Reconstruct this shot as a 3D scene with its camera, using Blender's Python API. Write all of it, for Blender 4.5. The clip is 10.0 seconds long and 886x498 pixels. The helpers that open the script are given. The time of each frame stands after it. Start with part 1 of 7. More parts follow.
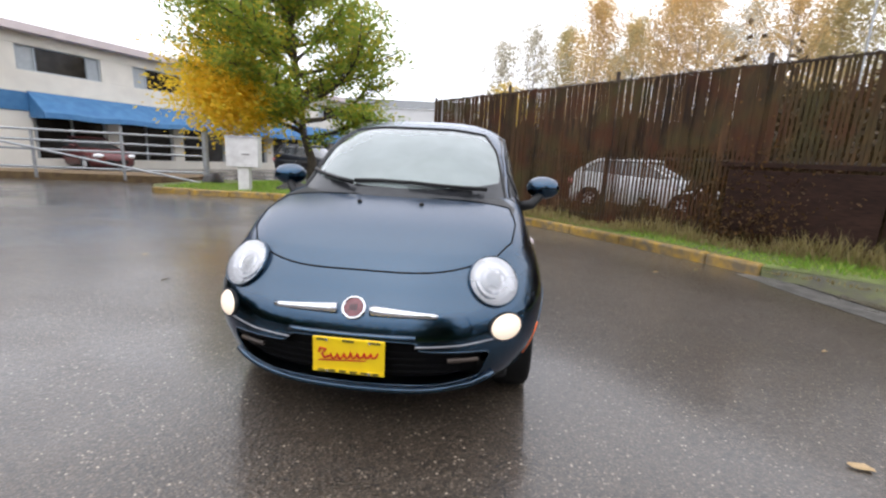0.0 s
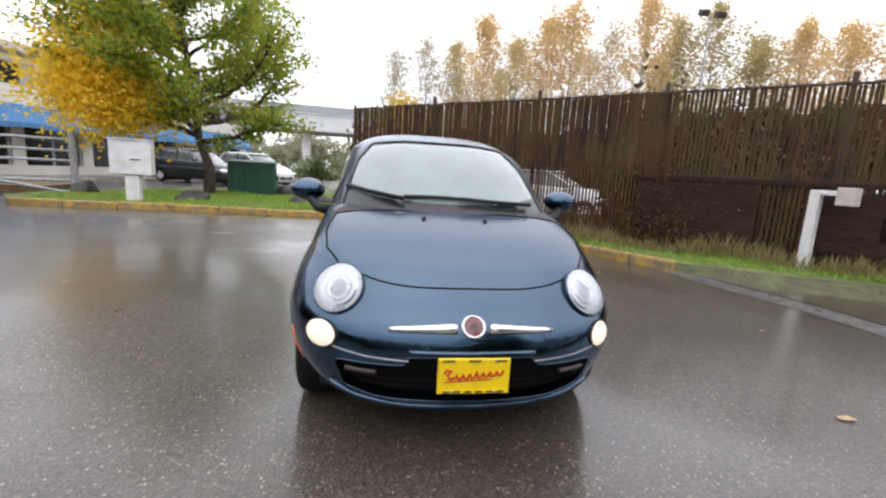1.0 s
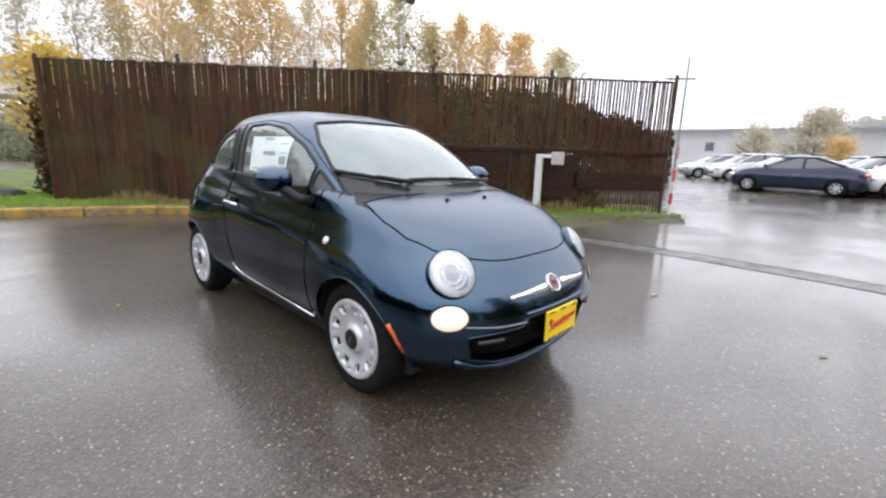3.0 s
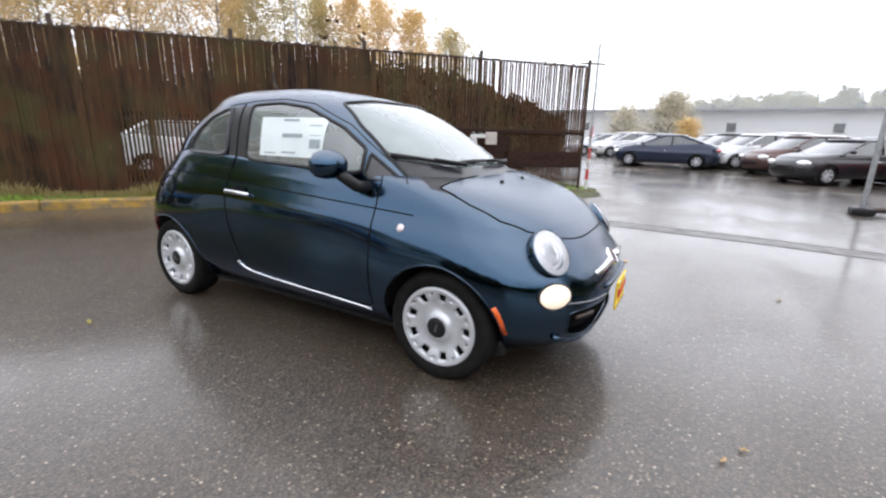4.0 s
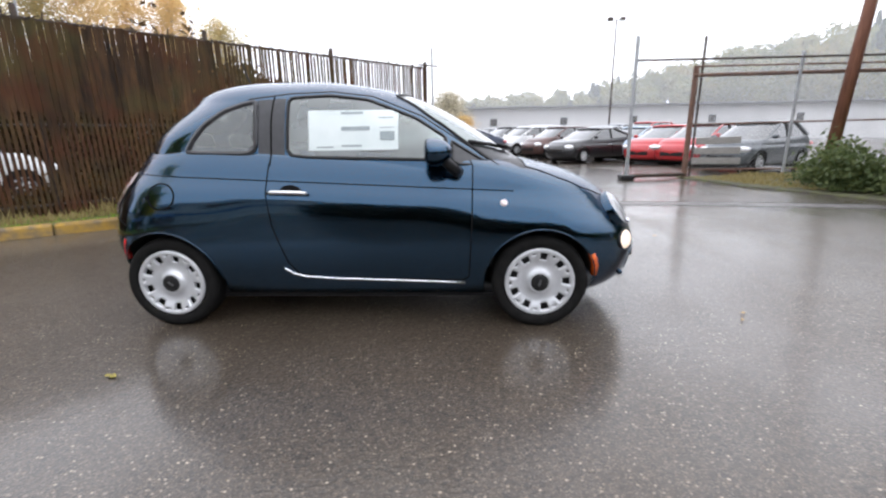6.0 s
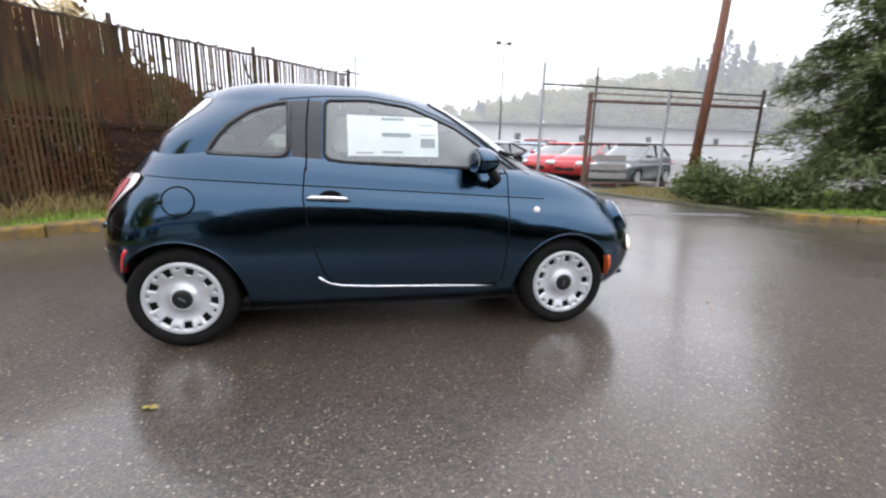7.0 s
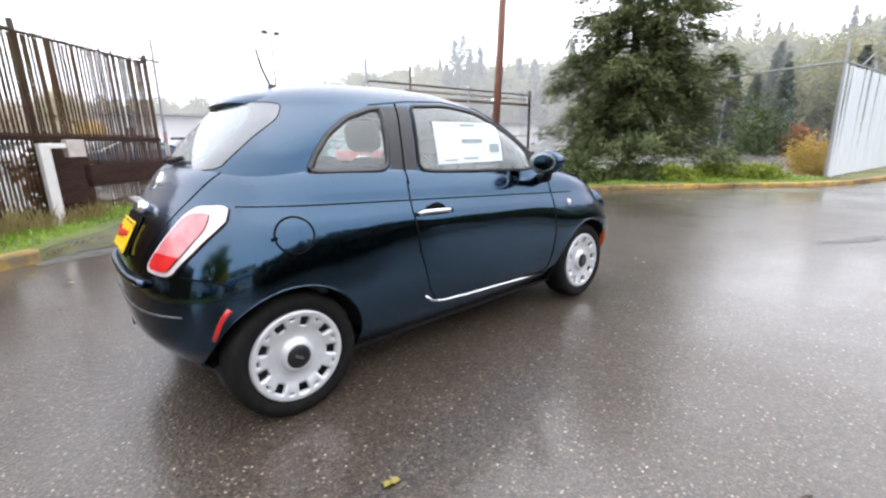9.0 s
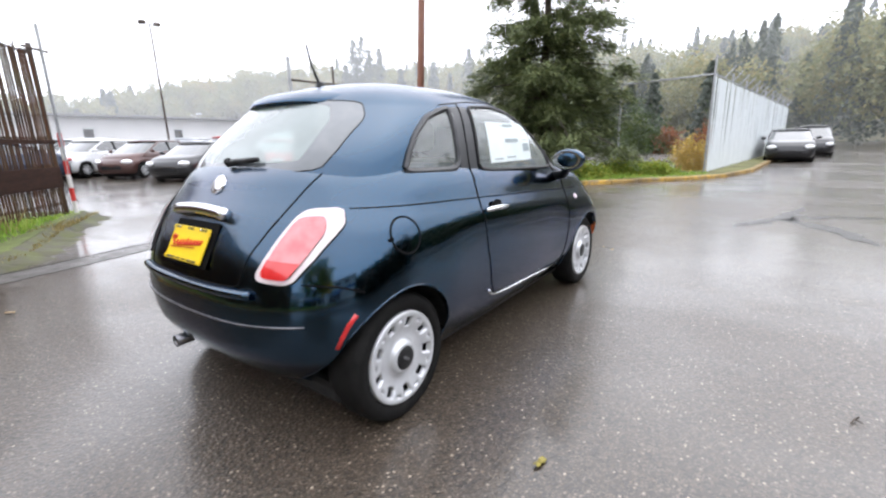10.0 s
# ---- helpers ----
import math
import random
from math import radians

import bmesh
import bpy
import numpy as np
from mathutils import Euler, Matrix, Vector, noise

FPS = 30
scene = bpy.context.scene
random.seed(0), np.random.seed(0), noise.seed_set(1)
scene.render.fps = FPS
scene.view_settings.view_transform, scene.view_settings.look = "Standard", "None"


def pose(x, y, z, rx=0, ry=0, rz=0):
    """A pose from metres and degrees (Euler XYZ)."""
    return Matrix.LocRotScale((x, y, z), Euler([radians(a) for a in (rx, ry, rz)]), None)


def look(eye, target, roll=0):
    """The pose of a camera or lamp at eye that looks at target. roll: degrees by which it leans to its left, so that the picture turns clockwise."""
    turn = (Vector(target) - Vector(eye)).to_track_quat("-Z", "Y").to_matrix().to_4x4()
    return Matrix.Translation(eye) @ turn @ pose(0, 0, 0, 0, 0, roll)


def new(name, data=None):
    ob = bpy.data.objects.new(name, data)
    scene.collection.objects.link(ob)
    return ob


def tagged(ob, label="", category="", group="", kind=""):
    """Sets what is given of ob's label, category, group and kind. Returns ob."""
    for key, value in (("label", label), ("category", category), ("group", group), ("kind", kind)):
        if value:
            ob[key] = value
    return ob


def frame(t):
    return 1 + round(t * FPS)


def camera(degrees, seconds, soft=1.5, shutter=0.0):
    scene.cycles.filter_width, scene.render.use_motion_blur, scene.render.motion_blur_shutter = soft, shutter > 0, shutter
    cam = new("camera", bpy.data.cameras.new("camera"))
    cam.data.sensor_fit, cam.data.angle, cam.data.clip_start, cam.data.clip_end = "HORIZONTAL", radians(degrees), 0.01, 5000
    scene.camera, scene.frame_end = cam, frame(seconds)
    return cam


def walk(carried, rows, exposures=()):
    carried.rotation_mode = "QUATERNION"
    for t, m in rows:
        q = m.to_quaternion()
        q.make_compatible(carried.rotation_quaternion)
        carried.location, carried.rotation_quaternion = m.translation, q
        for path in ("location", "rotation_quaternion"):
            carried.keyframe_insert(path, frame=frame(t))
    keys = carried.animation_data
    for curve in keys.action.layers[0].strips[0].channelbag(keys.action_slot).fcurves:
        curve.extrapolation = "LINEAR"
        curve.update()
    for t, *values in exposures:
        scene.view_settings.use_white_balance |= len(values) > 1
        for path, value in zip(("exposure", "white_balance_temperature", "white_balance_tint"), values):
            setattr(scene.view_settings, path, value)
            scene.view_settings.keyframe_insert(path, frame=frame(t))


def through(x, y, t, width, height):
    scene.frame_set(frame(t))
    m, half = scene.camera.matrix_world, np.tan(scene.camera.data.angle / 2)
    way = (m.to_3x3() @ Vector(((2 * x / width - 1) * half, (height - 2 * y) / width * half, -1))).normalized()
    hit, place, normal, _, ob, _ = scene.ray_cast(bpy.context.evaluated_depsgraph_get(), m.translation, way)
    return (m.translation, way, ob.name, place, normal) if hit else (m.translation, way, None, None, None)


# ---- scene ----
from mathutils.bvhtree import BVHTree

cam = camera(91.2, 10.0, 2.3, 0.25)
PATH = [
    (0, (0.536, -3.507, 1.22), (0.336, -1.558, 0.819), 2.9),
    (0.5, (0.07, -3.551, 1.207), (0.129, -1.588, 0.826), 3.2),
    (1, (-0.414, -3.53, 1.23), (-0.114, -1.583, 0.884), 3.4),
    (1.5, (-0.887, -3.518, 1.249), (-0.394, -1.621, 0.852), 1.1),
    (2, (-1.255, -3.4, 1.227), (-0.422, -1.64, 0.771), 0.1),
    (2.5, (-1.641, -3.209, 1.234), (-0.462, -1.651, 0.807), 1.2),
    (4, (-2.543, -2.169, 1.22), (-0.86, -1.209, 0.722), 1.4),
    (4.5, (-2.807, -1.809, 1.202), (-1.011, -1.083, 0.707), 0.6),
    (5, (-3.083, -1.473, 1.19), (-1.204, -0.982, 0.712), -0.5),
    (5.5, (-3.269, -1.101, 1.162), (-1.356, -0.811, 0.656), -1.7),
    (7, (-3.331, 0.211, 1.136), (-1.425, -0.193, 0.686), 1.2),
    (7.5, (-3.2, 0.656, 1.153), (-1.39, -0.028, 0.647), 0.5),
    (8, (-2.992, 1.063, 1.186), (-1.241, 0.233, 0.69), -0.7),
    (8.5, (-2.798, 1.453, 1.166), (-1.164, 0.38, 0.748), -0.4),
    (9, (-2.559, 1.815, 1.2), (-1.09, 0.543, 0.726), -1.1),
    (9.5, (-2.276, 2.168, 1.21), (-0.993, 0.691, 0.795), -0.6),
    (10, (-1.979, 2.449, 1.205), (-0.825, 0.886, 0.73), -1.4),
]
walk(cam, [(t, look(eye, target, roll)) for t, eye, target, roll in PATH], [(0.0, -0.04), (4.5, 0.04), (7.0, 0.18), (9.0, 0.42), (10.0, 0.34)])

# ---- overcast daylight ----
world = bpy.data.worlds.new("overcast_sky")
scene.world = world
world.use_nodes = True
wt = world.node_tree
sky = wt.nodes.new("ShaderNodeTexSky")
sky.sky_type = "NISHITA"
sky.sun_disc = False
sky.sun_elevation, sky.sun_rotation = radians(66), radians(200)
sky.air_density, sky.dust_density, sky.ozone_density = 1.4, 4.0, 1.0
pale = wt.nodes.new("ShaderNodeHueSaturation")
pale.inputs["Saturation"].default_value = 0.10
even = wt.nodes.new("ShaderNodeMixRGB")
even.inputs[0].default_value = 0.88
sky_dir = wt.nodes.new("ShaderNodeTexCoord")
sky_z = wt.nodes.new("ShaderNodeSeparateXYZ")
lift = wt.nodes.new("ShaderNodeMapRange")
lift.inputs[3].default_value, lift.inputs[4].default_value = 0.86, 0.90
cloud = wt.nodes.new("ShaderNodeMixRGB")
cloud.blend_type = "MULTIPLY"
cloud.inputs[0].default_value = 1.0
cloud.inputs[1].default_value = (16.8, 17.2, 19.0, 1)  # an even cloud sheet, as bright low down as overhead
wt.links.new(sky_dir.outputs["Generated"], sky_z.inputs[0])
wt.links.new(sky_z.outputs["Z"], lift.inputs[0])
wt.links.new(lift.outputs[0], cloud.inputs[2])
wt.links.new(cloud.outputs[0], even.inputs[2])
bg = wt.nodes["Background"]
bg.inputs[1].default_value = 0.15
wt.links.new(sky.outputs[0], pale.inputs["Color"])
wt.links.new(pale.outputs[0], even.inputs[1])
wt.links.new(even.outputs[0], bg.inputs[0])
sun_data = bpy.data.lights.new("sun", "SUN")
sun_data.energy, sun_data.angle, sun_data.color = 0.6, radians(90), (1.0, 0.98, 0.95)
sun = new("sun", sun_data)
sun.matrix_world = look((0, 0, 40), (6, 16, 0))


# ---- materials ----
def mat(name, c1, c2=None, scale=6.0, rough=0.6, rough2=None, metal=0.0, bump=0.0, bscale=40.0, coat=0.0, spec=0.5, detail=5.0, stretch=None, island=0.0, obj_random=0.0, big=0.0, placed=False):
    """A noise-driven surface: two colours, two roughnesses, fine relief, and broad stains."""
    m = bpy.data.materials.new(name)
    m.use_nodes = True
    nt = m.node_tree
    b = nt.nodes["Principled BSDF"]
    N, L = nt.nodes.new, nt.links.new
    c2 = c2 or tuple(v * 0.8 for v in c1)
    tc = N("ShaderNodeTexCoord")
    src = N("ShaderNodeNewGeometry").outputs["Position"] if placed else tc.outputs["Object"]
    if stretch:
        mp = N("ShaderNodeMapping")
        mp.inputs["Scale"].default_value = stretch
        L(src, mp.inputs[0])
        src = mp.outputs[0]
    nz = N("ShaderNodeTexNoise")
    nz.inputs["Scale"].default_value, nz.inputs["Detail"].default_value = scale, detail
    L(src, nz.inputs["Vector"])
    ramp = N("ShaderNodeValToRGB")
    ramp.color_ramp.elements[0].position, ramp.color_ramp.elements[1].position = 0.33, 0.67
    ramp.color_ramp.elements[0].color = (*c1, 1)
    ramp.color_ramp.elements[1].color = (*c2, 1)
    fac = nz.outputs["Fac"]
    if island or obj_random:
        rnd = N("ShaderNodeNewGeometry").outputs["Random Per Island"] if island else N("ShaderNodeObjectInfo").outputs["Random"]
        mx = N("ShaderNodeMix")
        mx.inputs[0].default_value = island or obj_random
        L(fac, mx.inputs[2])
        L(rnd, mx.inputs[3])
        fac = mx.outputs[0]
        ramp.color_ramp.elements[0].position, ramp.color_ramp.elements[1].position = (0.28, 0.72) if placed else (0.1, 0.9)
    L(fac, ramp.inputs[0])
    col = ramp.outputs[0]
    if big:
        nb = N("ShaderNodeTexNoise")
        nb.inputs["Scale"].default_value, nb.inputs["Detail"].default_value = scale * 0.13, 3
        L(src, nb.inputs["Vector"])
        mr = N("ShaderNodeMapRange")
        mr.inputs[1].default_value, mr.inputs[2].default_value = 0.35, 0.65
        mr.inputs[3].default_value, mr.inputs[4].default_value = 1 - big, 1 + big * 0.5
        L(nb.outputs["Fac"], mr.inputs[0])
        mu = N("ShaderNodeMixRGB")
        mu.blend_type = "MULTIPLY"
        mu.inputs[0].default_value = 1
        L(col, mu.inputs[1])
        L(mr.outputs[0], mu.inputs[2])
        col = mu.outputs[0]
    L(col, b.inputs["Base Color"])
    if rough2 is not None:
        mr2 = N("ShaderNodeMapRange")
        mr2.inputs[1].default_value, mr2.inputs[2].default_value = 0.3, 0.7
        mr2.inputs[3].default_value, mr2.inputs[4].default_value = rough, rough2
        L(nz.outputs["Fac"], mr2.inputs[0])
        L(mr2.outputs[0], b.inputs["Roughness"])
    else:
        b.inputs["Roughness"].default_value = rough
    b.inputs["Metallic"].default_value = metal
    b.inputs["Specular IOR Level"].default_value = spec
    b.inputs["Coat Weight"].default_value = coat
    b.inputs["Coat Roughness"].default_value = 0.04
    if bump:
        n2 = N("ShaderNodeTexNoise")
        n2.inputs["Scale"].default_value, n2.inputs["Detail"].default_value = bscale, 3
        L(src, n2.inputs["Vector"])
        bp = N("ShaderNodeBump")
        bp.inputs["Strength"].default_value, bp.inputs["Distance"].default_value = bump, 0.01
        L(n2.outputs["Fac"], bp.inputs["Height"])
        L(bp.outputs[0], b.inputs["Normal"])
    return m


def wet_asphalt():
    """Wet coarse asphalt: pale chippings in dark binder, a water film that comes and goes in patches."""
    m = bpy.data.materials.new("wet_asphalt")
    m.use_nodes = True
    nt = m.node_tree
    b = nt.nodes["Principled BSDF"]
    N, L = nt.nodes.new, nt.links.new
    pos = N("ShaderNodeTexCoord").outputs["Object"]

    def tex(kind, scale, detail=4.0, out="Fac"):
        n = N(kind)
        n.inputs["Scale"].default_value = scale
        if "Detail" in n.inputs:
            n.inputs["Detail"].default_value = detail
        L(pos, n.inputs["Vector"])
        return n.outputs[out]

    def rng(v, a, bb, c, d):
        n = N("ShaderNodeMapRange")
        for i, q in enumerate((a, bb, c, d)):
            n.inputs[i + 1].default_value = q
        L(v, n.inputs[0])
        return n.outputs[0]

    def mix(f, a, bb, how="MIX"):
        n = N("ShaderNodeMixRGB")
        n.blend_type = how
        for i, q in enumerate((f, a, bb)):
            if isinstance(q, (int, float)):
                n.inputs[i].default_value = q if i == 0 else (q, q, q, 1)
            elif isinstance(q, tuple):
                n.inputs[i].default_value = (*q, 1)
            else:
                L(q, n.inputs[i])
        return n.outputs[0]

    chips = tex("ShaderNodeTexVoronoi", 62.0, 0.0, "Color")
    sep = N("ShaderNodeSeparateColor")
    L(chips, sep.inputs[0])
    cell = tex("ShaderNodeTexVoronoi", 62.0, 0.0, "Distance")
    pale_chip = rng(sep.outputs[0], 0.79, 1.0, 0.0, 1.0)
    core = rng(cell, 0.45, 0.24, 0.0, 1.0)
    n = N("ShaderNodeMath")
    n.operation = "MULTIPLY"
    L(pale_chip, n.inputs[0])
    L(core, n.inputs[1])
    broad = tex("ShaderNodeTexNoise", 0.35, 4)
    mid = tex("ShaderNodeTexNoise", 2.6, 5)
    base = mix(rng(mid, 0.3, 0.7, 0, 1), (0.016, 0.0115, 0.0075), (0.034, 0.0255, 0.018))
    base = mix(rng(broad, 0.42, 0.62, 0.0, 0.55), base, (0.016, 0.0135, 0.011))
    base = mix(rng(sep.outputs[2], 0.0, 1.0, 0.0, 0.6), base, (0.080, 0.058, 0.040))
    tone = mix(sep.outputs[1], (0.15, 0.112, 0.075), (0.46, 0.385, 0.295))
    fine = tex("ShaderNodeTexVoronoi", 165.0, 0.0, "Color")
    sep2 = N("ShaderNodeSeparateColor")
    L(fine, sep2.inputs[0])
    base = mix(rng(sep2.outputs[0], 0.70, 1.0, 0.0, 0.9), base, (0.135, 0.108, 0.08))
    L(mix(n.outputs[0], base, tone), b.inputs["Base Color"])
    film = rng(broad, 0.38, 0.58, 0.05, 1.0)
    drift = N("ShaderNodeMapping")
    drift.inputs["Scale"].default_value = (0.55, 1.7, 1.0)
    drift.inputs["Rotation"].default_value = (0, 0, 0.6)
    L(pos, drift.inputs[0])
    runs = N("ShaderNodeTexNoise")
    runs.inputs["Scale"].default_value, runs.inputs["Detail"].default_value, runs.inputs["Distortion"].default_value = 1.1, 5.0, 0.8
    L(drift.outputs[0], runs.inputs["Vector"])
    streak = runs.outputs["Fac"]
    film2 = N("ShaderNodeMath")
    film2.operation = "MULTIPLY_ADD"
    L(rng(streak, 0.30, 0.70, -0.34, 0.30), film2.inputs[0])
    film2.inputs[1].default_value = 1.0
    L(film, film2.inputs[2])
    L(rng(film2.outputs[0], 0.0, 1.0, 0.60, 0.45), b.inputs["Roughness"])
    b.inputs["Specular IOR Level"].default_value = 0.42
    L(rng(film2.outputs[0], 0.0, 0.9, 0.75, 1.0), b.inputs["Coat Weight"])
    L(rng(film2.outputs[0], -0.3, 1.2, 0.28, 0.14), b.inputs["Coat Roughness"])
    b.inputs["Coat IOR"].default_value = 1.47
    bp = N("ShaderNodeBump")
    L(rng(film2.outputs[0], 0.0, 1.0, 0.95, 0.5), bp.inputs["Strength"])
    bp.inputs["Distance"].default_value = 0.006
    L(cell, bp.inputs["Height"])
    L(bp.outputs[0], b.inputs["Normal"])
    ripple = tex("ShaderNodeTexNoise", 14.0, 3)
    bp2 = N("ShaderNodeBump")
    bp2.inputs["Strength"].default_value, bp2.inputs["Distance"].default_value = 0.14, 0.008
    L(ripple, bp2.inputs["Height"])
    L(bp2.outputs[0], b.inputs["Coat Normal"])
    return m


def car_paint(name, c, metal=0.55, rough=0.32, beads=0.25, lacquer=1.5):
    """Metallic paint under clear coat, with fine flake and beads of rain."""
    m = bpy.data.materials.new(name)
    m.use_nodes = True
    nt = m.node_tree
    b = nt.nodes["Principled BSDF"]
    N, L = nt.nodes.new, nt.links.new
    tc = N("ShaderNodeTexCoord")
    fl = N("ShaderNodeTexVoronoi")
    fl.inputs["Scale"].default_value = 900
    L(tc.outputs["Object"], fl.inputs["Vector"])
    ramp = N("ShaderNodeValToRGB")
    ramp.color_ramp.elements[0].color = (*[v * 0.75 for v in c], 1)
    ramp.color_ramp.elements[1].color = (*[v * 1.35 for v in c], 1)
    L(fl.outputs["Color"], ramp.inputs[0])
    L(ramp.outputs[0], b.inputs["Base Color"])
    b.inputs["Metallic"].default_value, b.inputs["Roughness"].default_value = metal, rough
    if metal > 0.9:
        b.inputs["Specular Tint"].default_value = (0.25, 0.38, 0.46, 1)  # flakes stay dark at a slant
    b.inputs["Coat Weight"].default_value, b.inputs["Coat Roughness"].default_value = 1.0, 0.02
    b.inputs["Coat IOR"].default_value = lacquer
    if beads:
        v = N("ShaderNodeTexVoronoi")
        v.inputs["Scale"].default_value = 130
        L(tc.outputs["Object"], v.inputs["Vector"])
        mr = N("ShaderNodeMapRange")
        mr.inputs[1].default_value, mr.inputs[2].default_value, mr.inputs[3].default_value, mr.inputs[4].default_value = 0.10, 0.32, 1.0, 0.0
        L(v.outputs["Distance"], mr.inputs[0])
        bp = N("ShaderNodeBump")
        bp.inputs["Strength"].default_value, bp.inputs["Distance"].default_value = beads, 0.0016
        L(mr.outputs[0], bp.inputs["Height"])
        L(bp.outputs[0], b.inputs["Coat Normal"])
        # rain stands in drops on the level panels and runs off the upright ones
        sep = N("ShaderNodeSeparateXYZ")
        L(N("ShaderNodeNewGeometry").outputs["Normal"], sep.inputs[0])
        for a, c, d, e, sock in ((0.28, 0.85, rough, 0.42, "Roughness"), (0.28, 0.85, 0.02, 0.24, "Coat Roughness"), (0.28, 0.85, lacquer, lacquer + 0.42, "Coat IOR")):
            lv = N("ShaderNodeMapRange")
            lv.inputs[1].default_value, lv.inputs[2].default_value, lv.inputs[3].default_value, lv.inputs[4].default_value = a, c, d, e
            L(sep.outputs["Z"], lv.inputs[0])
            L(lv.outputs[0], b.inputs[sock])
    return m


def glass(name, tint=(0.78, 0.88, 0.85), mist=0.3, rough=0.02, damp_tone=(0.78, 0.85, 0.84)):
    """A thin pane: clear, glossy at a slant, with a film of damp that scatters some light."""
    m = bpy.data.materials.new(name)
    m.use_nodes = True
    nt = m.node_tree
    N, L = nt.nodes.new, nt.links.new
    nt.nodes.remove(nt.nodes["Principled BSDF"])
    out = nt.nodes["Material Output"]
    tr, gl, df, tl = N("ShaderNodeBsdfTransparent"), N("ShaderNodeBsdfGlossy"), N("ShaderNodeBsdfDiffuse"), N("ShaderNodeBsdfTranslucent")
    tr.inputs[0].default_value = (*tint, 1)
    gl.inputs["Roughness"].default_value = rough
    df.inputs[0].default_value = tl.inputs[0].default_value = (*damp_tone, 1)
    fr = N("ShaderNodeFresnel")
    fr.inputs[0].default_value = 1.52
    both = N("ShaderNodeMixShader")
    both.inputs[0].default_value = 0.22
    L(df.outputs[0], both.inputs[1])
    L(tl.outputs[0], both.inputs[2])
    tc, nz = N("ShaderNodeTexCoord"), N("ShaderNodeTexNoise")
    nz.inputs["Scale"].default_value = 5
    L(tc.outputs["Object"], nz.inputs["Vector"])
    mr = N("ShaderNodeMapRange")
    mr.inputs[1].default_value, mr.inputs[2].default_value, mr.inputs[3].default_value, mr.inputs[4].default_value = 0.3, 0.7, mist * 0.92, min(1.0, mist * 1.08)
    L(nz.outputs["Fac"], mr.inputs[0])
    damp, top = N("ShaderNodeMixShader"), N("ShaderNodeMixShader")
    L(mr.outputs[0], damp.inputs[0])
    L(tr.outputs[0], damp.inputs[1])
    L(both.outputs[0], damp.inputs[2])
    mf = N("ShaderNodeMath")
    mf.operation = "MULTIPLY"
    mf.inputs[1].default_value = 1.6
    mf.use_clamp = True
    L(fr.outputs[0], mf.inputs[0])
    L(mf.outputs[0], top.inputs[0])
    L(damp.outputs[0], top.inputs[1])
    L(gl.outputs[0], top.inputs[2])
    L(top.outputs[0], out.inputs[0])
    return m


def glow(name, c, strength):
    m = bpy.data.materials.new(name)
    m.use_nodes = True
    b = m.node_tree.nodes["Principled BSDF"]
    b.inputs["Base Color"].default_value = (*c, 1)
    b.inputs["Roughness"].default_value = 0.15
    b.inputs["Emission Color"].default_value = (*c, 1)
    b.inputs["Emission Strength"].default_value = strength
    return m


def leaf_mat(name, c1, c2, c3, scale=0.5, through=0.45, island=0.6):
    """Leaves: colour by leaf and by branch, light passing through."""
    m = mat(name, c1, c2, scale, 0.55, island=island, spec=0.3)
    nt = m.node_tree
    ramp = next(n for n in nt.nodes if n.type == "VALTORGB")
    e = ramp.color_ramp.elements.new(0.5)
    e.color = (*c3, 1)
    b, out = nt.nodes["Principled BSDF"], nt.nodes["Material Output"]
    tl, mx = nt.nodes.new("ShaderNodeBsdfTranslucent"), nt.nodes.new("ShaderNodeMixShader")
    mx.inputs[0].default_value = through
    nt.links.new(b.inputs["Base Color"].links[0].from_socket, tl.inputs[0])
    nt.links.new(b.outputs[0], mx.inputs[1])
    nt.links.new(tl.outputs[0], mx.inputs[2])
    nt.links.new(mx.outputs[0], out.inputs[0])
    return m


ASPHALT = wet_asphalt()
PAINT = car_paint("dark_blue_paint", (0.0098, 0.041, 0.080), 1.0, 0.11, 0.22, 1.42)
GLASS = glass("window_glass", mist=0.28)
REARGLASS = glass("rear_side_glass", (0.70, 0.80, 0.76), mist=0.16)
SCREEN = glass("windscreen_glass", mist=0.38, damp_tone=(0.68, 0.79, 0.77))
BLACK = mat("black_plastic", (0.009, 0.009, 0.010), (0.016, 0.016, 0.016), 30, 0.45, bump=0.1, bscale=300, spec=0.3)
TRIM = mat("pillar_trim", (0.028, 0.029, 0.032), (0.040, 0.041, 0.045), 20, 0.35)
GAP = mat("panel_gap", (0.003, 0.003, 0.004), (0.005, 0.005, 0.005), 20, 0.8, spec=0.1)
RUBBER = mat("tyre_rubber", (0.006, 0.006, 0.006), (0.014, 0.0135, 0.013), 25, 0.6, 0.85, bump=0.3, bscale=120, spec=0.12)
SILVER = mat("silver_wheel_cover", (0.64, 0.65, 0.67), (0.54, 0.55, 0.57), 12, 0.30, 0.42, metal=0.45, coat=0.3)
CHROME = mat("chrome", (0.80, 0.80, 0.82), (0.72, 0.72, 0.74), 15, 0.10, 0.2, metal=1.0)
STEEL = mat("dull_steel", (0.26, 0.26, 0.27), (0.16, 0.16, 0.17), 15, 0.25, 0.4, metal=1.0)
# white bowl and whitish lens film stand in for the sky's reflection
LAMPBOWL = mat("lamp_reflector", (0.95, 0.95, 0.97), (0.88, 0.89, 0.92), 20, 0.22)
LENS = glass("lamp_lens", (0.99, 0.99, 1.0), 0.27, 0.02, (0.93, 0.94, 0.96))
FOGLIT = glow("lit_lamp", (1.0, 0.84, 0.66), 0.42)
AMBER = mat("amber_reflector", (0.90, 0.16, 0.02), (0.75, 0.10, 0.01), 60, 0.2, coat=0.6)
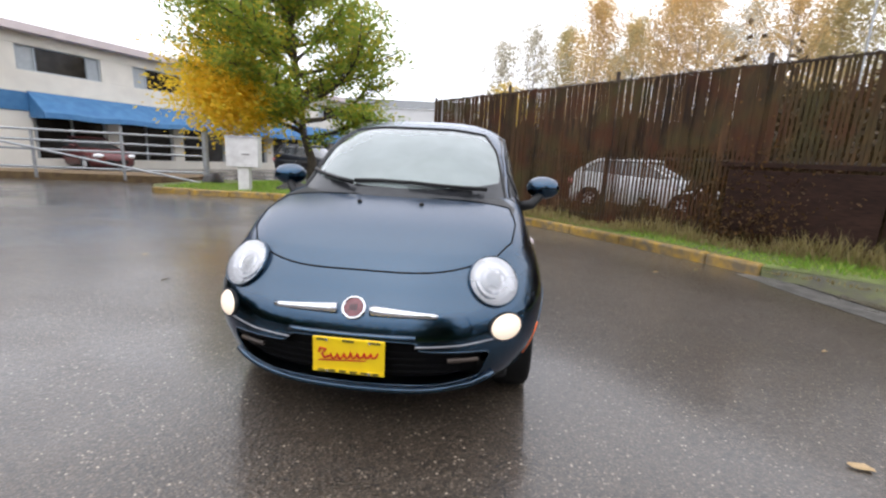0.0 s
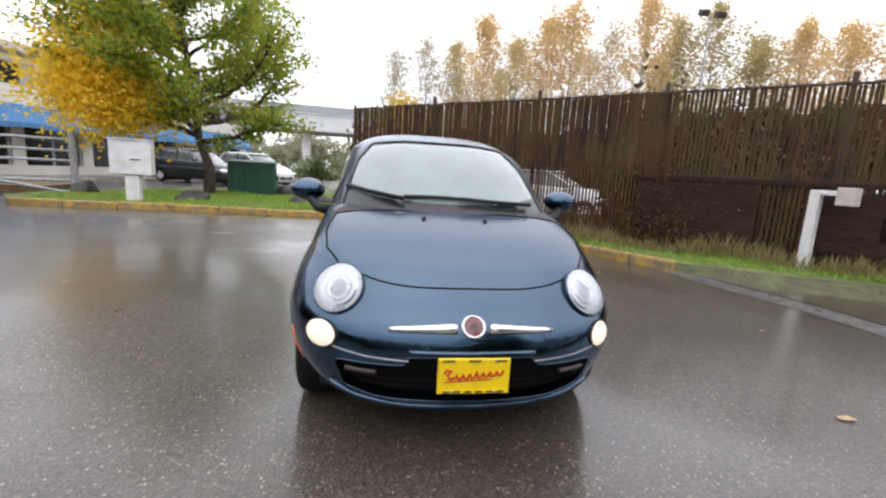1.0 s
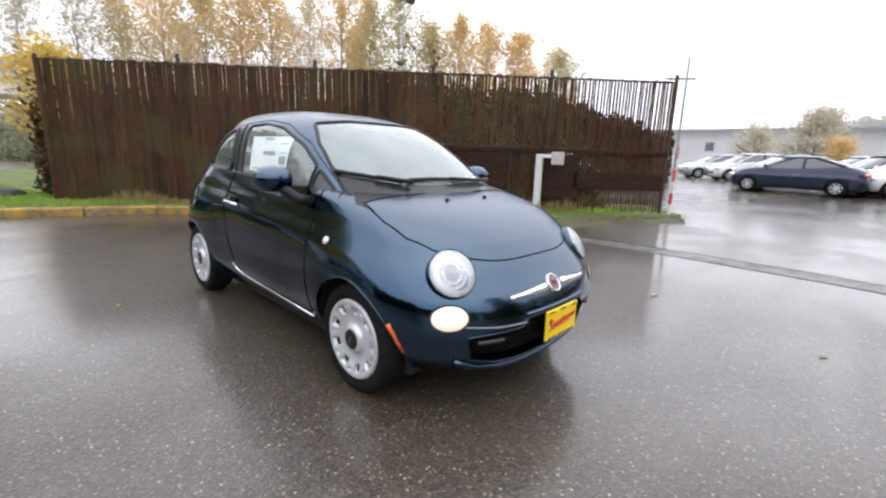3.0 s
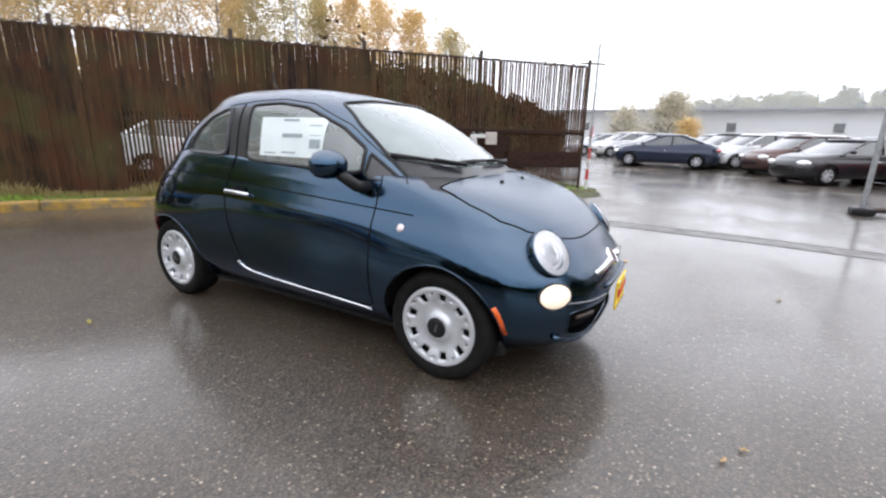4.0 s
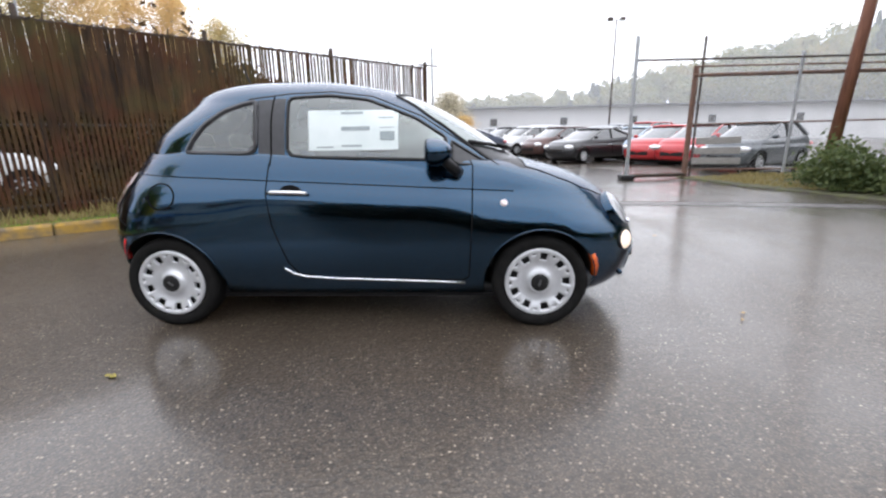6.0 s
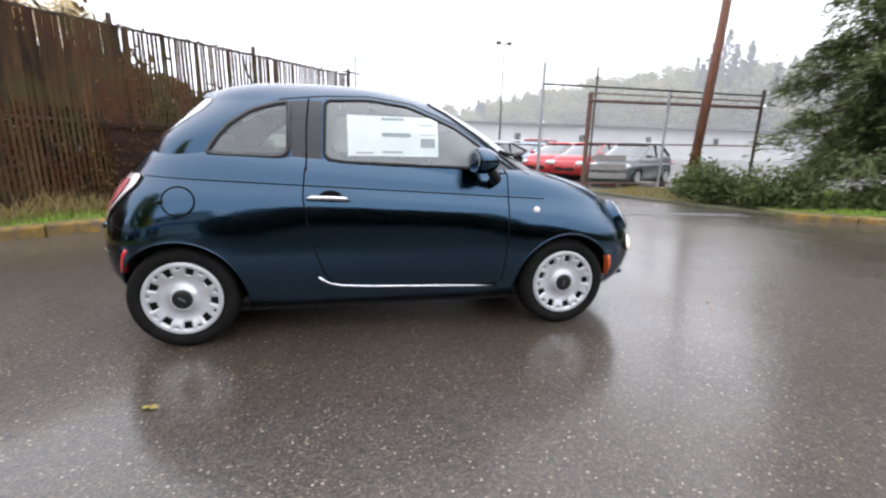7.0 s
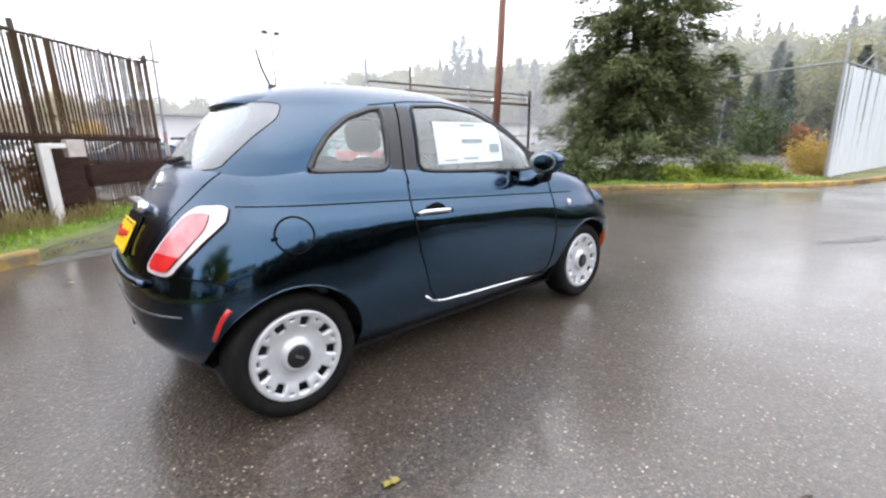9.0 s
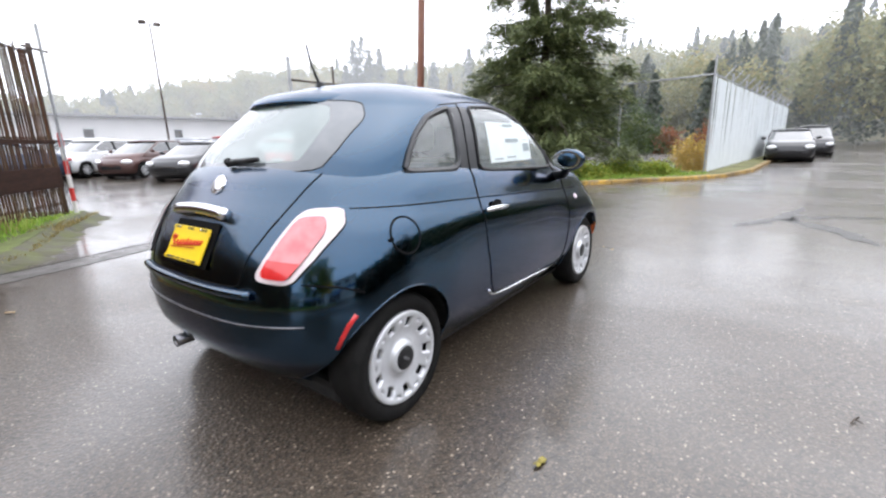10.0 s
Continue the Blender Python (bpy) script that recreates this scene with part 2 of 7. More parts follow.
DEEPRED = mat("deep_red_lens", (0.55, 0.012, 0.015), (0.68, 0.03, 0.03), 14, 0.15, coat=0.8)
# red paled to carry the reflection on the upper tail lens
REDLENS = mat("red_lens", (0.60, 0.13, 0.14), (0.68, 0.24, 0.25), 14, 0.15, coat=0.8)
TINTED = mat("tinted_glass_edge", (0.10, 0.11, 0.12), (0.14, 0.15, 0.16), 6, 0.08, coat=0.8)
FRIT = mat("glass_frit", (0.012, 0.013, 0.015), (0.020, 0.021, 0.024), 20, 0.3, coat=0.15, spec=0.3)
CLEARLENS = mat("clear_lens", (0.78, 0.68, 0.69), (0.68, 0.58, 0.59), 20, 0.12, coat=0.8)
YELLOW = mat("yellow_plate", (0.86, 0.60, 0.005), (0.80, 0.54, 0.01), 14, 0.4)
PLATERED = mat("red_print", (0.55, 0.02, 0.01), (0.45, 0.02, 0.01), 14, 0.5)
PLATEBROWN = mat("dark_print", (0.10, 0.08, 0.01), (0.14, 0.11, 0.01), 14, 0.5)
BADGE = mat("red_badge", (0.10, 0.018, 0.024), (0.17, 0.03, 0.04), 60, 0.25, coat=0.6)
PAPER = mat("window_sticker", (0.72, 0.78, 0.77), (0.66, 0.73, 0.72), 8, 0.7)
INK = mat("sticker_print", (0.28, 0.33, 0.34), (0.34, 0.39, 0.40), 30, 0.7)
SEAT = mat("seat_cloth", (0.30, 0.30, 0.29), (0.22, 0.22, 0.22), 40, 0.85, bump=0.2, bscale=200)
CABIN = mat("cabin_plastic", (0.03, 0.03, 0.032), (0.045, 0.045, 0.047), 20, 0.6)
CREAM = mat("headliner", (0.45, 0.44, 0.41), (0.40, 0.39, 0.37), 20, 0.9)
SLAT = mat("weathered_slat", (0.012, 0.007, 0.0045), (0.098, 0.052, 0.024), 7, 0.6, 0.85, bump=0.5, bscale=60, stretch=(3, 3, 0.5), obj_random=0.16, big=0.5, placed=True, spec=0.2)


def mossy(m, tone, scale, share):
    """Adds broad olive patches of moss and grime to a surface, by place."""
    nt = m.node_tree
    b = nt.nodes["Principled BSDF"]
    src = b.inputs["Base Color"].links[0].from_socket
    geo, nz, mr, mx = (nt.nodes.new("ShaderNode" + k) for k in ("NewGeometry", "TexNoise", "MapRange", "MixRGB"))
    nz.inputs["Scale"].default_value, nz.inputs["Detail"].default_value = scale, 6
    mr.inputs[1].default_value, mr.inputs[2].default_value, mr.inputs[3].default_value, mr.inputs[4].default_value = 0.46, 0.66, 0.0, share
    mx.inputs[2].default_value = (*tone, 1)
    nt.links.new(geo.outputs["Position"], nz.inputs["Vector"])
    nt.links.new(nz.outputs["Fac"], mr.inputs[0])
    nt.links.new(mr.outputs[0], mx.inputs[0])
    nt.links.new(src, mx.inputs[1])
    nt.links.new(mx.outputs[0], b.inputs["Base Color"])
    return m


mossy(SLAT, (0.062, 0.052, 0.018), 1.3, 0.75)
mossy(SLAT, (0.070, 0.022, 0.010), 2.1, 0.65)
FENCEMETAL = mat("dark_fence_metal", (0.045, 0.036, 0.032), (0.085, 0.06, 0.045), 18, 0.5, 0.7, metal=0.4)
BOARD = mat("brown_board", (0.016, 0.008, 0.006), (0.048, 0.023, 0.016), 7, 0.6, 0.8, spec=0.15, bump=0.3, stretch=(1, 1, 8), big=0.3)
GALV = mat("galvanised_steel", (0.42, 0.43, 0.44), (0.30, 0.31, 0.32), 14, 0.4, 0.6, metal=0.6)
RUST = mat("rusty_post", (0.10, 0.055, 0.04), (0.17, 0.09, 0.06), 9, 0.7, bump=0.3)
WHITEPAINT = mat("white_paint", (0.74, 0.73, 0.71), (0.60, 0.58, 0.56), 5, 0.5, 0.7, big=0.12)
REDPAINT = mat("red_paint", (0.55, 0.03, 0.025), (0.42, 0.03, 0.02), 10, 0.5)
KERB = mat("yellow_kerb_paint", (0.44, 0.26, 0.03), (0.17, 0.13, 0.08), 7, 0.45, 0.7, bump=0.4, bscale=70, big=0.45, placed=True)
CONCRETE = mat("wet_concrete", (0.135, 0.127, 0.118), (0.075, 0.070, 0.065), 5, 0.25, 0.5, bump=0.3, bscale=80, big=0.25)
LAWN = mat("grass_ground", (0.085, 0.11, 0.030), (0.16, 0.19, 0.055), 9, 0.9, bump=0.6, bscale=90, big=0.35)
ROUGHLAWN = mat("worn_grass_ground", (0.12, 0.13, 0.045), (0.20, 0.19, 0.075), 7, 0.9, bump=0.6, bscale=90, big=0.35)
GRASS = leaf_mat("grass_blades", (0.18, 0.32, 0.045), (0.42, 0.42, 0.12), (0.25, 0.41, 0.055), 0.8, 0.35)
DRYGRASS = leaf_mat("dry_grass", (0.30, 0.22, 0.10), (0.42, 0.34, 0.18), (0.24, 0.20, 0.07), 0.8, 0.35)
DIRT = mat("muddy_verge", (0.055, 0.048, 0.034), (0.11, 0.12, 0.045), 5, 0.6, 0.85, bump=0.6, bscale=60, big=0.3)
BARK = mat("bark", (0.045, 0.035, 0.028), (0.09, 0.07, 0.055), 9, 0.85, bump=0.8, bscale=40, stretch=(3, 3, 0.7))
ROCK = mat("boulder", (0.022, 0.020, 0.020), (0.055, 0.050, 0.048), 6, 0.45, 0.7, bump=0.8, bscale=18)


# ---- building helpers ----
def part(name, bm, material, parent=None, label="", smooth=False, recalc=True):
    """Links a bmesh as one mesh object under a thing or a part."""
    if recalc:
        bmesh.ops.recalc_face_normals(bm, faces=bm.faces)
    me = bpy.data.meshes.new(name)
    bm.to_mesh(me)
    bm.free()
    if smooth:
        me.polygons.foreach_set("use_smooth", [True] * len(me.polygons))
    me.materials.append(material)
    ob = new(name, me)
    if parent is not None:
        ob.parent = parent
    if label:
        tagged(ob, label)
    return ob


def thing(name, label, category, m=None, group="", kind=""):
    ob = new(name)
    ob.empty_display_size = 0.2
    if m is not None:
        ob.matrix_basis = m
    return tagged(ob, label, category, group, kind)


def box(bm, sx, sy, sz, m=None, bevel=0.0, seg=2):
    """A block of that size on its base centre, bevelled, added to bm."""
    r = bmesh.ops.create_cube(bm, size=1.0, matrix=Matrix.Translation((0, 0, sz / 2)) @ Matrix.Diagonal((sx, sy, sz, 1)))
    vs = r["verts"]
    if bevel:
        es = {e for v in vs for e in v.link_edges}
        r2 = bmesh.ops.bevel(bm, geom=list(es), offset=bevel, segments=seg, affect="EDGES", profile=0.5)
        vs = list({v for v in vs if v.is_valid} | set(r2["verts"]))
    if m is not None:
        bmesh.ops.transform(bm, matrix=m, verts=vs)
    return vs


def B(sx, sy, sz, m=None, bevel=0.0, seg=2):
    bm = bmesh.new()
    box(bm, sx, sy, sz, m, bevel, seg)
    return bm


def tube(bm, pts, r, seg=8, closed=False, r_end=None):
    """A round bar along points."""
    pts = [Vector(p) for p in pts]
    n = len(pts)
    rings = []
    up = Vector((0.13, 0.31, 0.94))
    for i, p in enumerate(pts):
        a = pts[(i - 1) % n] if closed or i else p
        c = pts[(i + 1) % n] if closed or i < n - 1 else p
        d = (c - a).normalized() if (c - a).length > 1e-9 else Vector((0, 0, 1))
        s = d.cross(up)
        if s.length < 1e-3:
            s = d.cross(Vector((1, 0, 0)))
        s.normalize()
        q = s.cross(d)
        rr = r if r_end is None else r + (r_end - r) * i / max(1, n - 1)
        rings.append([bm.verts.new(p + rr * (math.cos(k * math.tau / seg) * s + math.sin(k * math.tau / seg) * q)) for k in range(seg)])
    for i in range(n if closed else n - 1):
        A, C = rings[i], rings[(i + 1) % n]
        for k in range(seg):
            bm.faces.new((A[k], A[(k + 1) % seg], C[(k + 1) % seg], C[k]))
    if not closed:
        bm.faces.new(rings[0][::-1])
        bm.faces.new(rings[-1])
    return bm


def T(pts, r, seg=8, closed=False, r_end=None):
    return tube(bmesh.new(), pts, r, seg, closed, r_end)


def lathe(bm, prof, m=None, seg=48):
    """Turns a profile of (radius, height) about z."""
    rings = []
    vs = []
    for r, h in prof:
        if r < 1e-6:
            v = bm.verts.new((0, 0, h))
            rings.append([v] * seg)
            vs.append(v)
        else:
            ring = [bm.verts.new((r * math.cos(k * math.tau / seg), r * math.sin(k * math.tau / seg), h)) for k in range(seg)]
            rings.append(ring)
            vs += ring
    for a, c in zip(rings, rings[1:]):
        for k in range(seg):
            f = [a[k], a[(k + 1) % seg], c[(k + 1) % seg], c[k]]
            f = [v for i, v in enumerate(f) if v not in f[:i]]
            if len(f) > 2:
                bm.faces.new(f)
    if m is not None:
        bmesh.ops.transform(bm, matrix=m, verts=vs)
    return bm


def LA(prof, m=None, seg=48):
    return lathe(bmesh.new(), prof, m, seg)


def curve(pts, u):
    """A smooth monotone curve through (u, v) points."""
    xs = np.array([p[0] for p in pts], float)
    ys = np.array([p[1] for p in pts], float)
    h = np.diff(xs)
    d = np.diff(ys) / h
    mm = np.zeros(len(xs))
    mm[0], mm[-1] = d[0], d[-1]
    for i in range(1, len(xs) - 1):
        mm[i] = 0 if d[i - 1] * d[i] <= 0 else 2 * d[i - 1] * d[i] / (d[i - 1] + d[i])
    u = min(max(u, xs[0]), xs[-1])
    i = int(min(np.searchsorted(xs, u, side="right") - 1, len(h) - 1))
    s = (u - xs[i]) / h[i]
    return float(ys[i] * (1 + 2 * s) * (1 - s) ** 2 + mm[i] * h[i] * s * (1 - s) ** 2 + ys[i + 1] * s * s * (3 - 2 * s) + mm[i + 1] * h[i] * s * s * (s - 1))


def inside(poly, a, b):
    hit = False
    j = len(poly) - 1
    for i in range(len(poly)):
        (xi, yi), (xj, yj) = poly[i], poly[j]
        if (yi > b) != (yj > b) and a < (xj - xi) * (b - yi) / (yj - yi) + xi:
            hit = not hit
        j = i
    return hit


def rounded(poly, r=0.3, seg=4):
    """Cuts a polygon's corners into short arcs; r is the share of each side."""
    out = []
    n = len(poly)
    for i in range(n):
        p, a, c = Vector(poly[i]), Vector(poly[i - 1]), Vector(poly[(i + 1) % n])
        s, e = p.lerp(a, r), p.lerp(c, r)
        for k in range(seg + 1):
            t = k / seg
            out.append(tuple(s.lerp(p, t).lerp(p.lerp(e, t), t)))
    return out


# ---- shells of cars ----
def outline(yf, yr, w, df, nf, dr, nr, n_arc=40, n_side=20):
    """A plan of a car at one height: rounded nose, sides, rounded tail, anticlockwise from the left of the tail."""
    pts = []
    for k in range(n_arc + 1):
        p = math.pi * k / n_arc
        c, s = math.cos(p), math.sin(p)
        pts.append((-math.copysign(abs(c) ** (2 / nf), c) * w, yf + df * (1 - abs(s) ** (2 / nf))))
    ya, yb = yf + df, yr - dr
    pts += [(w, ya + (yb - ya) * k / n_side) for k in range(1, n_side)]
    for k in range(n_arc + 1):
        p = math.pi * k / n_arc
        c, s = math.cos(p), math.sin(p)
        pts.append((math.copysign(abs(c) ** (2 / nr), c) * w, yr - dr * (1 - abs(s) ** (2 / nr))))
    pts += [(-w, yb + (ya - yb) * k / n_side) for k in range(1, n_side)]
    return pts


def stack(rings, cap_low=True, cap_top=False):
    """Skins plans laid over one another."""
    bm = bmesh.new()
    vs = [[bm.verts.new(p) for p in ring] for ring in rings]
    n = len(vs[0])
    for a, c in zip(vs, vs[1:]):
        for k in range(n):
            bm.faces.new((a[k], a[(k + 1) % n], c[(k + 1) % n], c[k]))
    if cap_low:
        bm.faces.new(vs[0][::-1])
    if cap_top:
        bm.faces.new(vs[-1])
    bm.normal_update()
    return bm


def cut(bm, poly, axes, ok):
    """Cuts a polygon, given in two axes, through the faces that ok() accepts; returns the faces inside it."""
    ia, ib = axes
    n = len(poly)
    for i in range(n):
        p, q = poly[i], poly[(i + 1) % n]
        d = (q[0] - p[0], q[1] - p[1])
        ln = math.hypot(*d)
        if ln < 1e-6:
            continue
        co, no = [0, 0, 0], [0, 0, 0]
        co[ia], co[ib] = p
        no[ia], no[ib] = -d[1] / ln, d[0] / ln
        near = []
        for f in bm.faces:
            if not ok(f):
                continue
            A = [v.co[ia] for v in f.verts]
            C = [v.co[ib] for v in f.verts]
            if max(A) < min(p[0], q[0]) - 1e-4 or min(A) > max(p[0], q[0]) + 1e-4 or max(C) < min(p[1], q[1]) - 1e-4 or min(C) > max(p[1], q[1]) + 1e-4:
                continue
            near.append(f)
        if near:
            geom = set(near)
            for f in near:
                geom.update(f.edges)
                geom.update(f.verts)
            bmesh.ops.bisect_plane(bm, geom=list(geom), dist=1e-5, plane_co=co, plane_no=no)
    got = []
    for f in bm.faces:
        if ok(f):
            c = f.calc_center_median()
            if inside(poly, c[ia], c[ib]):
                got.append(f)
    return got


def take(bm, faces, push=0.0):
    """Moves faces of bm into a new bmesh, keeping the smooth normals of the whole."""
    nb = bmesh.new()
    lay = nb.verts.layers.float_vector.new("smooth")
    src = bm.verts.layers.float_vector["smooth"]
    vm = {}
    for f in faces:
        for v in f.verts:
            if v not in vm:
                nv = nb.verts.new(v.co + push * Vector(v[src]))
                nv[lay] = v[src]
                vm[v] = nv
    for f in faces:
        nb.faces.new([vm[v] for v in f.verts])
    bmesh.ops.delete(bm, geom=faces, context="FACES")
    return nb


def remember_normals(bm):
    bm.normal_update()
    lay = bm.verts.layers.float_vector.get("smooth") or bm.verts.layers.float_vector.new("smooth")
    for v in bm.verts:
        v[lay] = v.normal


def skin(name, bm, material, parent, label=""):
    """Links a piece of a shell with its remembered normals."""
    lay = bm.verts.layers.float_vector["smooth"]
    bm.verts.index_update()
    ns = [tuple(v[lay]) if Vector(v[lay]).length > 0.1 else tuple(v.normal) for v in bm.verts]
    me = bpy.data.meshes.new(name)
    bm.to_mesh(me)
    bm.free()
    me.polygons.foreach_set("use_smooth", [True] * len(me.polygons))
    me.normals_split_custom_set_from_vertices(ns)
    me.materials.append(material)
    ob = new(name, me)
    ob.parent = parent
    if label:
        tagged(ob, label)
    return ob


def rim(faces):
    """The border loops of some faces, as lists of places."""
    fs = set(faces)
    es = {e for f in fs for e in f.edges if sum(1 for g in e.link_faces if g in fs) == 1}
    link = {}
    for e in es:
        for v in e.verts:
            link.setdefault(v, []).append(e)
    loops = []
    while es:
        e = es.pop()
        a, b = e.verts
        loop = [a, b]
        while True:
            nx = [g for g in link[loop[-1]] if g in es]
            if not nx:
                break
            es.discard(nx[0])
            loop.append(nx[0].other_vert(loop[-1]))
        loops.append([v.co.copy() for v in (loop[:-1] if loop[0] == loop[-1] else loop)])
    return loops


# ---- the small dark blue hatchback ----
LOWER = [  # level, nose, tail, half width
    (0.17, -1.69, 1.42, 0.67), (0.21, -1.775, 1.50, 0.712), (0.30, -1.842, 1.60, 0.758), (0.43, -1.868, 1.672, 0.796), (0.56, -1.842, 1.68, 0.811),
    (0.68, -1.785, 1.645, 0.8135), (0.79, -1.725, 1.575, 0.804), (0.88, -1.64, 1.515, 0.771), (0.90, -1.612, 1.50, 0.763), (0.95, -1.52, 1.465, 0.746), (1.00, -1.385, 1.43, 0.725),
    (1.045, -1.18, 1.38, 0.700), (1.075, -0.98, 1.32, 0.665)]
UPPER = [
    (0.93, -1.19, 1.47, 0.742), (0.985, -1.105, 1.445, 0.722), (1.05, -1.005, 1.415, 0.704), (1.13, -0.885, 1.370, 0.690), (1.23, -0.735, 1.295, 0.672), (1.33, -0.56, 1.205, 0.645),
    (1.40, -0.41, 1.13, 0.607), (1.45, -0.26, 1.06, 0.552), (1.487, -0.09, 0.96, 0.465), (1.512, 0.07, 0.84, 0.355), (1.527, 0.25, 0.69, 0.215), (1.533, 0.45, 0.52, 0.03)]


def smooth01(a, b, x):
    t = min(max((x - a) / (b - a), 0), 1)
    return t * t * (3 - 2 * t)


def shell_lower():
    rings = []
    levels = list(np.linspace(0.17, 0.875, 24)) + [0.888, 0.892, 0.90, 0.906] + list(np.linspace(0.918, 1.075, 12))
    for s in levels:
        yf, yr, w = (curve([(r[0], r[k]) for r in LOWER], s) for k in (1, 2, 3))
        df, nf = 0.62 - 0.07 * smooth01(0.85, 1.05, s), 2.6 + 0.5 * smooth01(0.8, 1.0, s)
        ring = []
        for x, y in outline(yf, yr, w, df, nf, 0.60, 2.9):
            z = s + 0.054 * y * smooth01(0.5, 0.85, s)
            bulge = 0.028 * (math.exp(-((y + 1.145) / 0.47) ** 4) + math.exp(-((y - 1.15) / 0.50) ** 4)) * (1 - smooth01(0.56, 0.88, s)) * smooth01(0.18, 0.42, s)
            ring.append((x * (1 + bulge / 0.8), y, z))
        rings.append(ring)
    return stack(rings, True, False)


def shell_upper():
    rings = []
    for u in np.linspace(0, len(UPPER) - 1, 60):
        z, yf, yr, w = (curve([(i, r[k]) for i, r in enumerate(UPPER)], u) for k in range(4))
        df = min(0.62, (yr - yf) * 0.45)
        dr = min(0.50 + 0.22 * smooth01(1.15, 1.40, z), (yr - yf) * 0.45)
        rings.append([(x, y, z) for x, y in outline(yf, yr, w, df, 2.9, dr, 3.0 - 0.45 * smooth01(1.15, 1.40, z))])
    return stack(rings, False, True)


car = thing("hatchback_car", "small dark blue two-door hatchback wet with rain, front lamps lit", "car")
low, upp = shell_lower(), shell_upper()
remember_normals(low)
remember_normals(upp)
TREE_LOW, TREE_UPP = BVHTree.FromBMesh(low), BVHTree.FromBMesh(upp)


def onto(p, d, tree=None, off=0.0):
    """Where a ray from p along d meets the shell, lifted by off."""
    best = None
    for t in ([tree] if tree else [TREE_LOW, TREE_UPP]):
        h, n, _, dist = t.ray_cast(Vector(p), Vector(d).normalized())
        if h is not None and (best is None or dist < best[2]):
            best = (h, n, dist)
    if best is None:
        return Vector(p), -Vector(d).normalized()
    n = best[1] if best[1].dot(Vector(d)) < 0 else -best[1]
    return best[0] + off * n, n


def trace(pts, d, axis, far, off=0.0, step=0.03, tree=None):
    """Lays a polyline, given in the two other axes, on the shell."""
    out = []
    for a, b in zip(pts, pts[1:]):
        k = max(1, int(math.hypot(a[0] - b[0], a[1] - b[1]) / step))
        for i in range(k + (b is pts[-1])):
            q = [a[0] + (b[0] - a[0]) * i / k, a[1] + (b[1] - a[1]) * i / k]
            q.insert(axis, far)
            out.append(onto(q, d, tree, off)[0])
    return out


def side(f):
    return abs(f.normal.x) > 0.35


AX_F, AX_R, AX_Z = -1.147, 1.15, 0.285
# wheel arches
for ay in (AX_F, AX_R):
    arch = [(ay + 0.338 * math.cos(k * math.tau / 40), AX_Z + 0.338 * math.sin(k * math.tau / 40)) for k in range(40)]
    hole = cut(low, arch, (1, 2), lambda f: abs(f.calc_center_median().x) > 0.5)
    for sgn in (-1, 1):
        pts = [p for lp in rim([f for f in hole if f.calc_center_median().x * sgn > 0]) for p in lp]
        pts = sorted((p for p in pts if p.z > 0.2), key=lambda p: math.atan2(p.z - AX_Z, p.y - ay))
        part("arch_lip", T(pts, 0.004, 6), PAINT, car, smooth=True)
    bmesh.ops.delete(low, geom=hole, context="FACES")
    for sgn in (-1, 1):
        bm = bmesh.new()
        a0, n = math.radians(5), 26
        ring_ = [(ay + 0.336 * math.cos(a0 + (math.pi - 2 * a0) * k / n), AX_Z + 0.336 * math.sin(a0 + (math.pi - 2 * a0) * k / n)) for k in range(n + 1)]
        rows = [[bm.verts.new((sgn * (min(0.80, abs(onto((sgn * 1.2, y + 0.02 * (y - ay), z + 0.012), (-sgn, 0, 0), TREE_LOW)[0].x) - 0.012) if x > 0.5 else x), y, z)) for y, z in ring_] for x in (0.80, 0.40)]
        for k in range(n):
            bm.faces.new((rows[0][k], rows[0][k + 1], rows[1][k + 1], rows[1][k]))
        bm.faces.new(rows[1])
        part("wheel_housing", bm, BLACK, car)

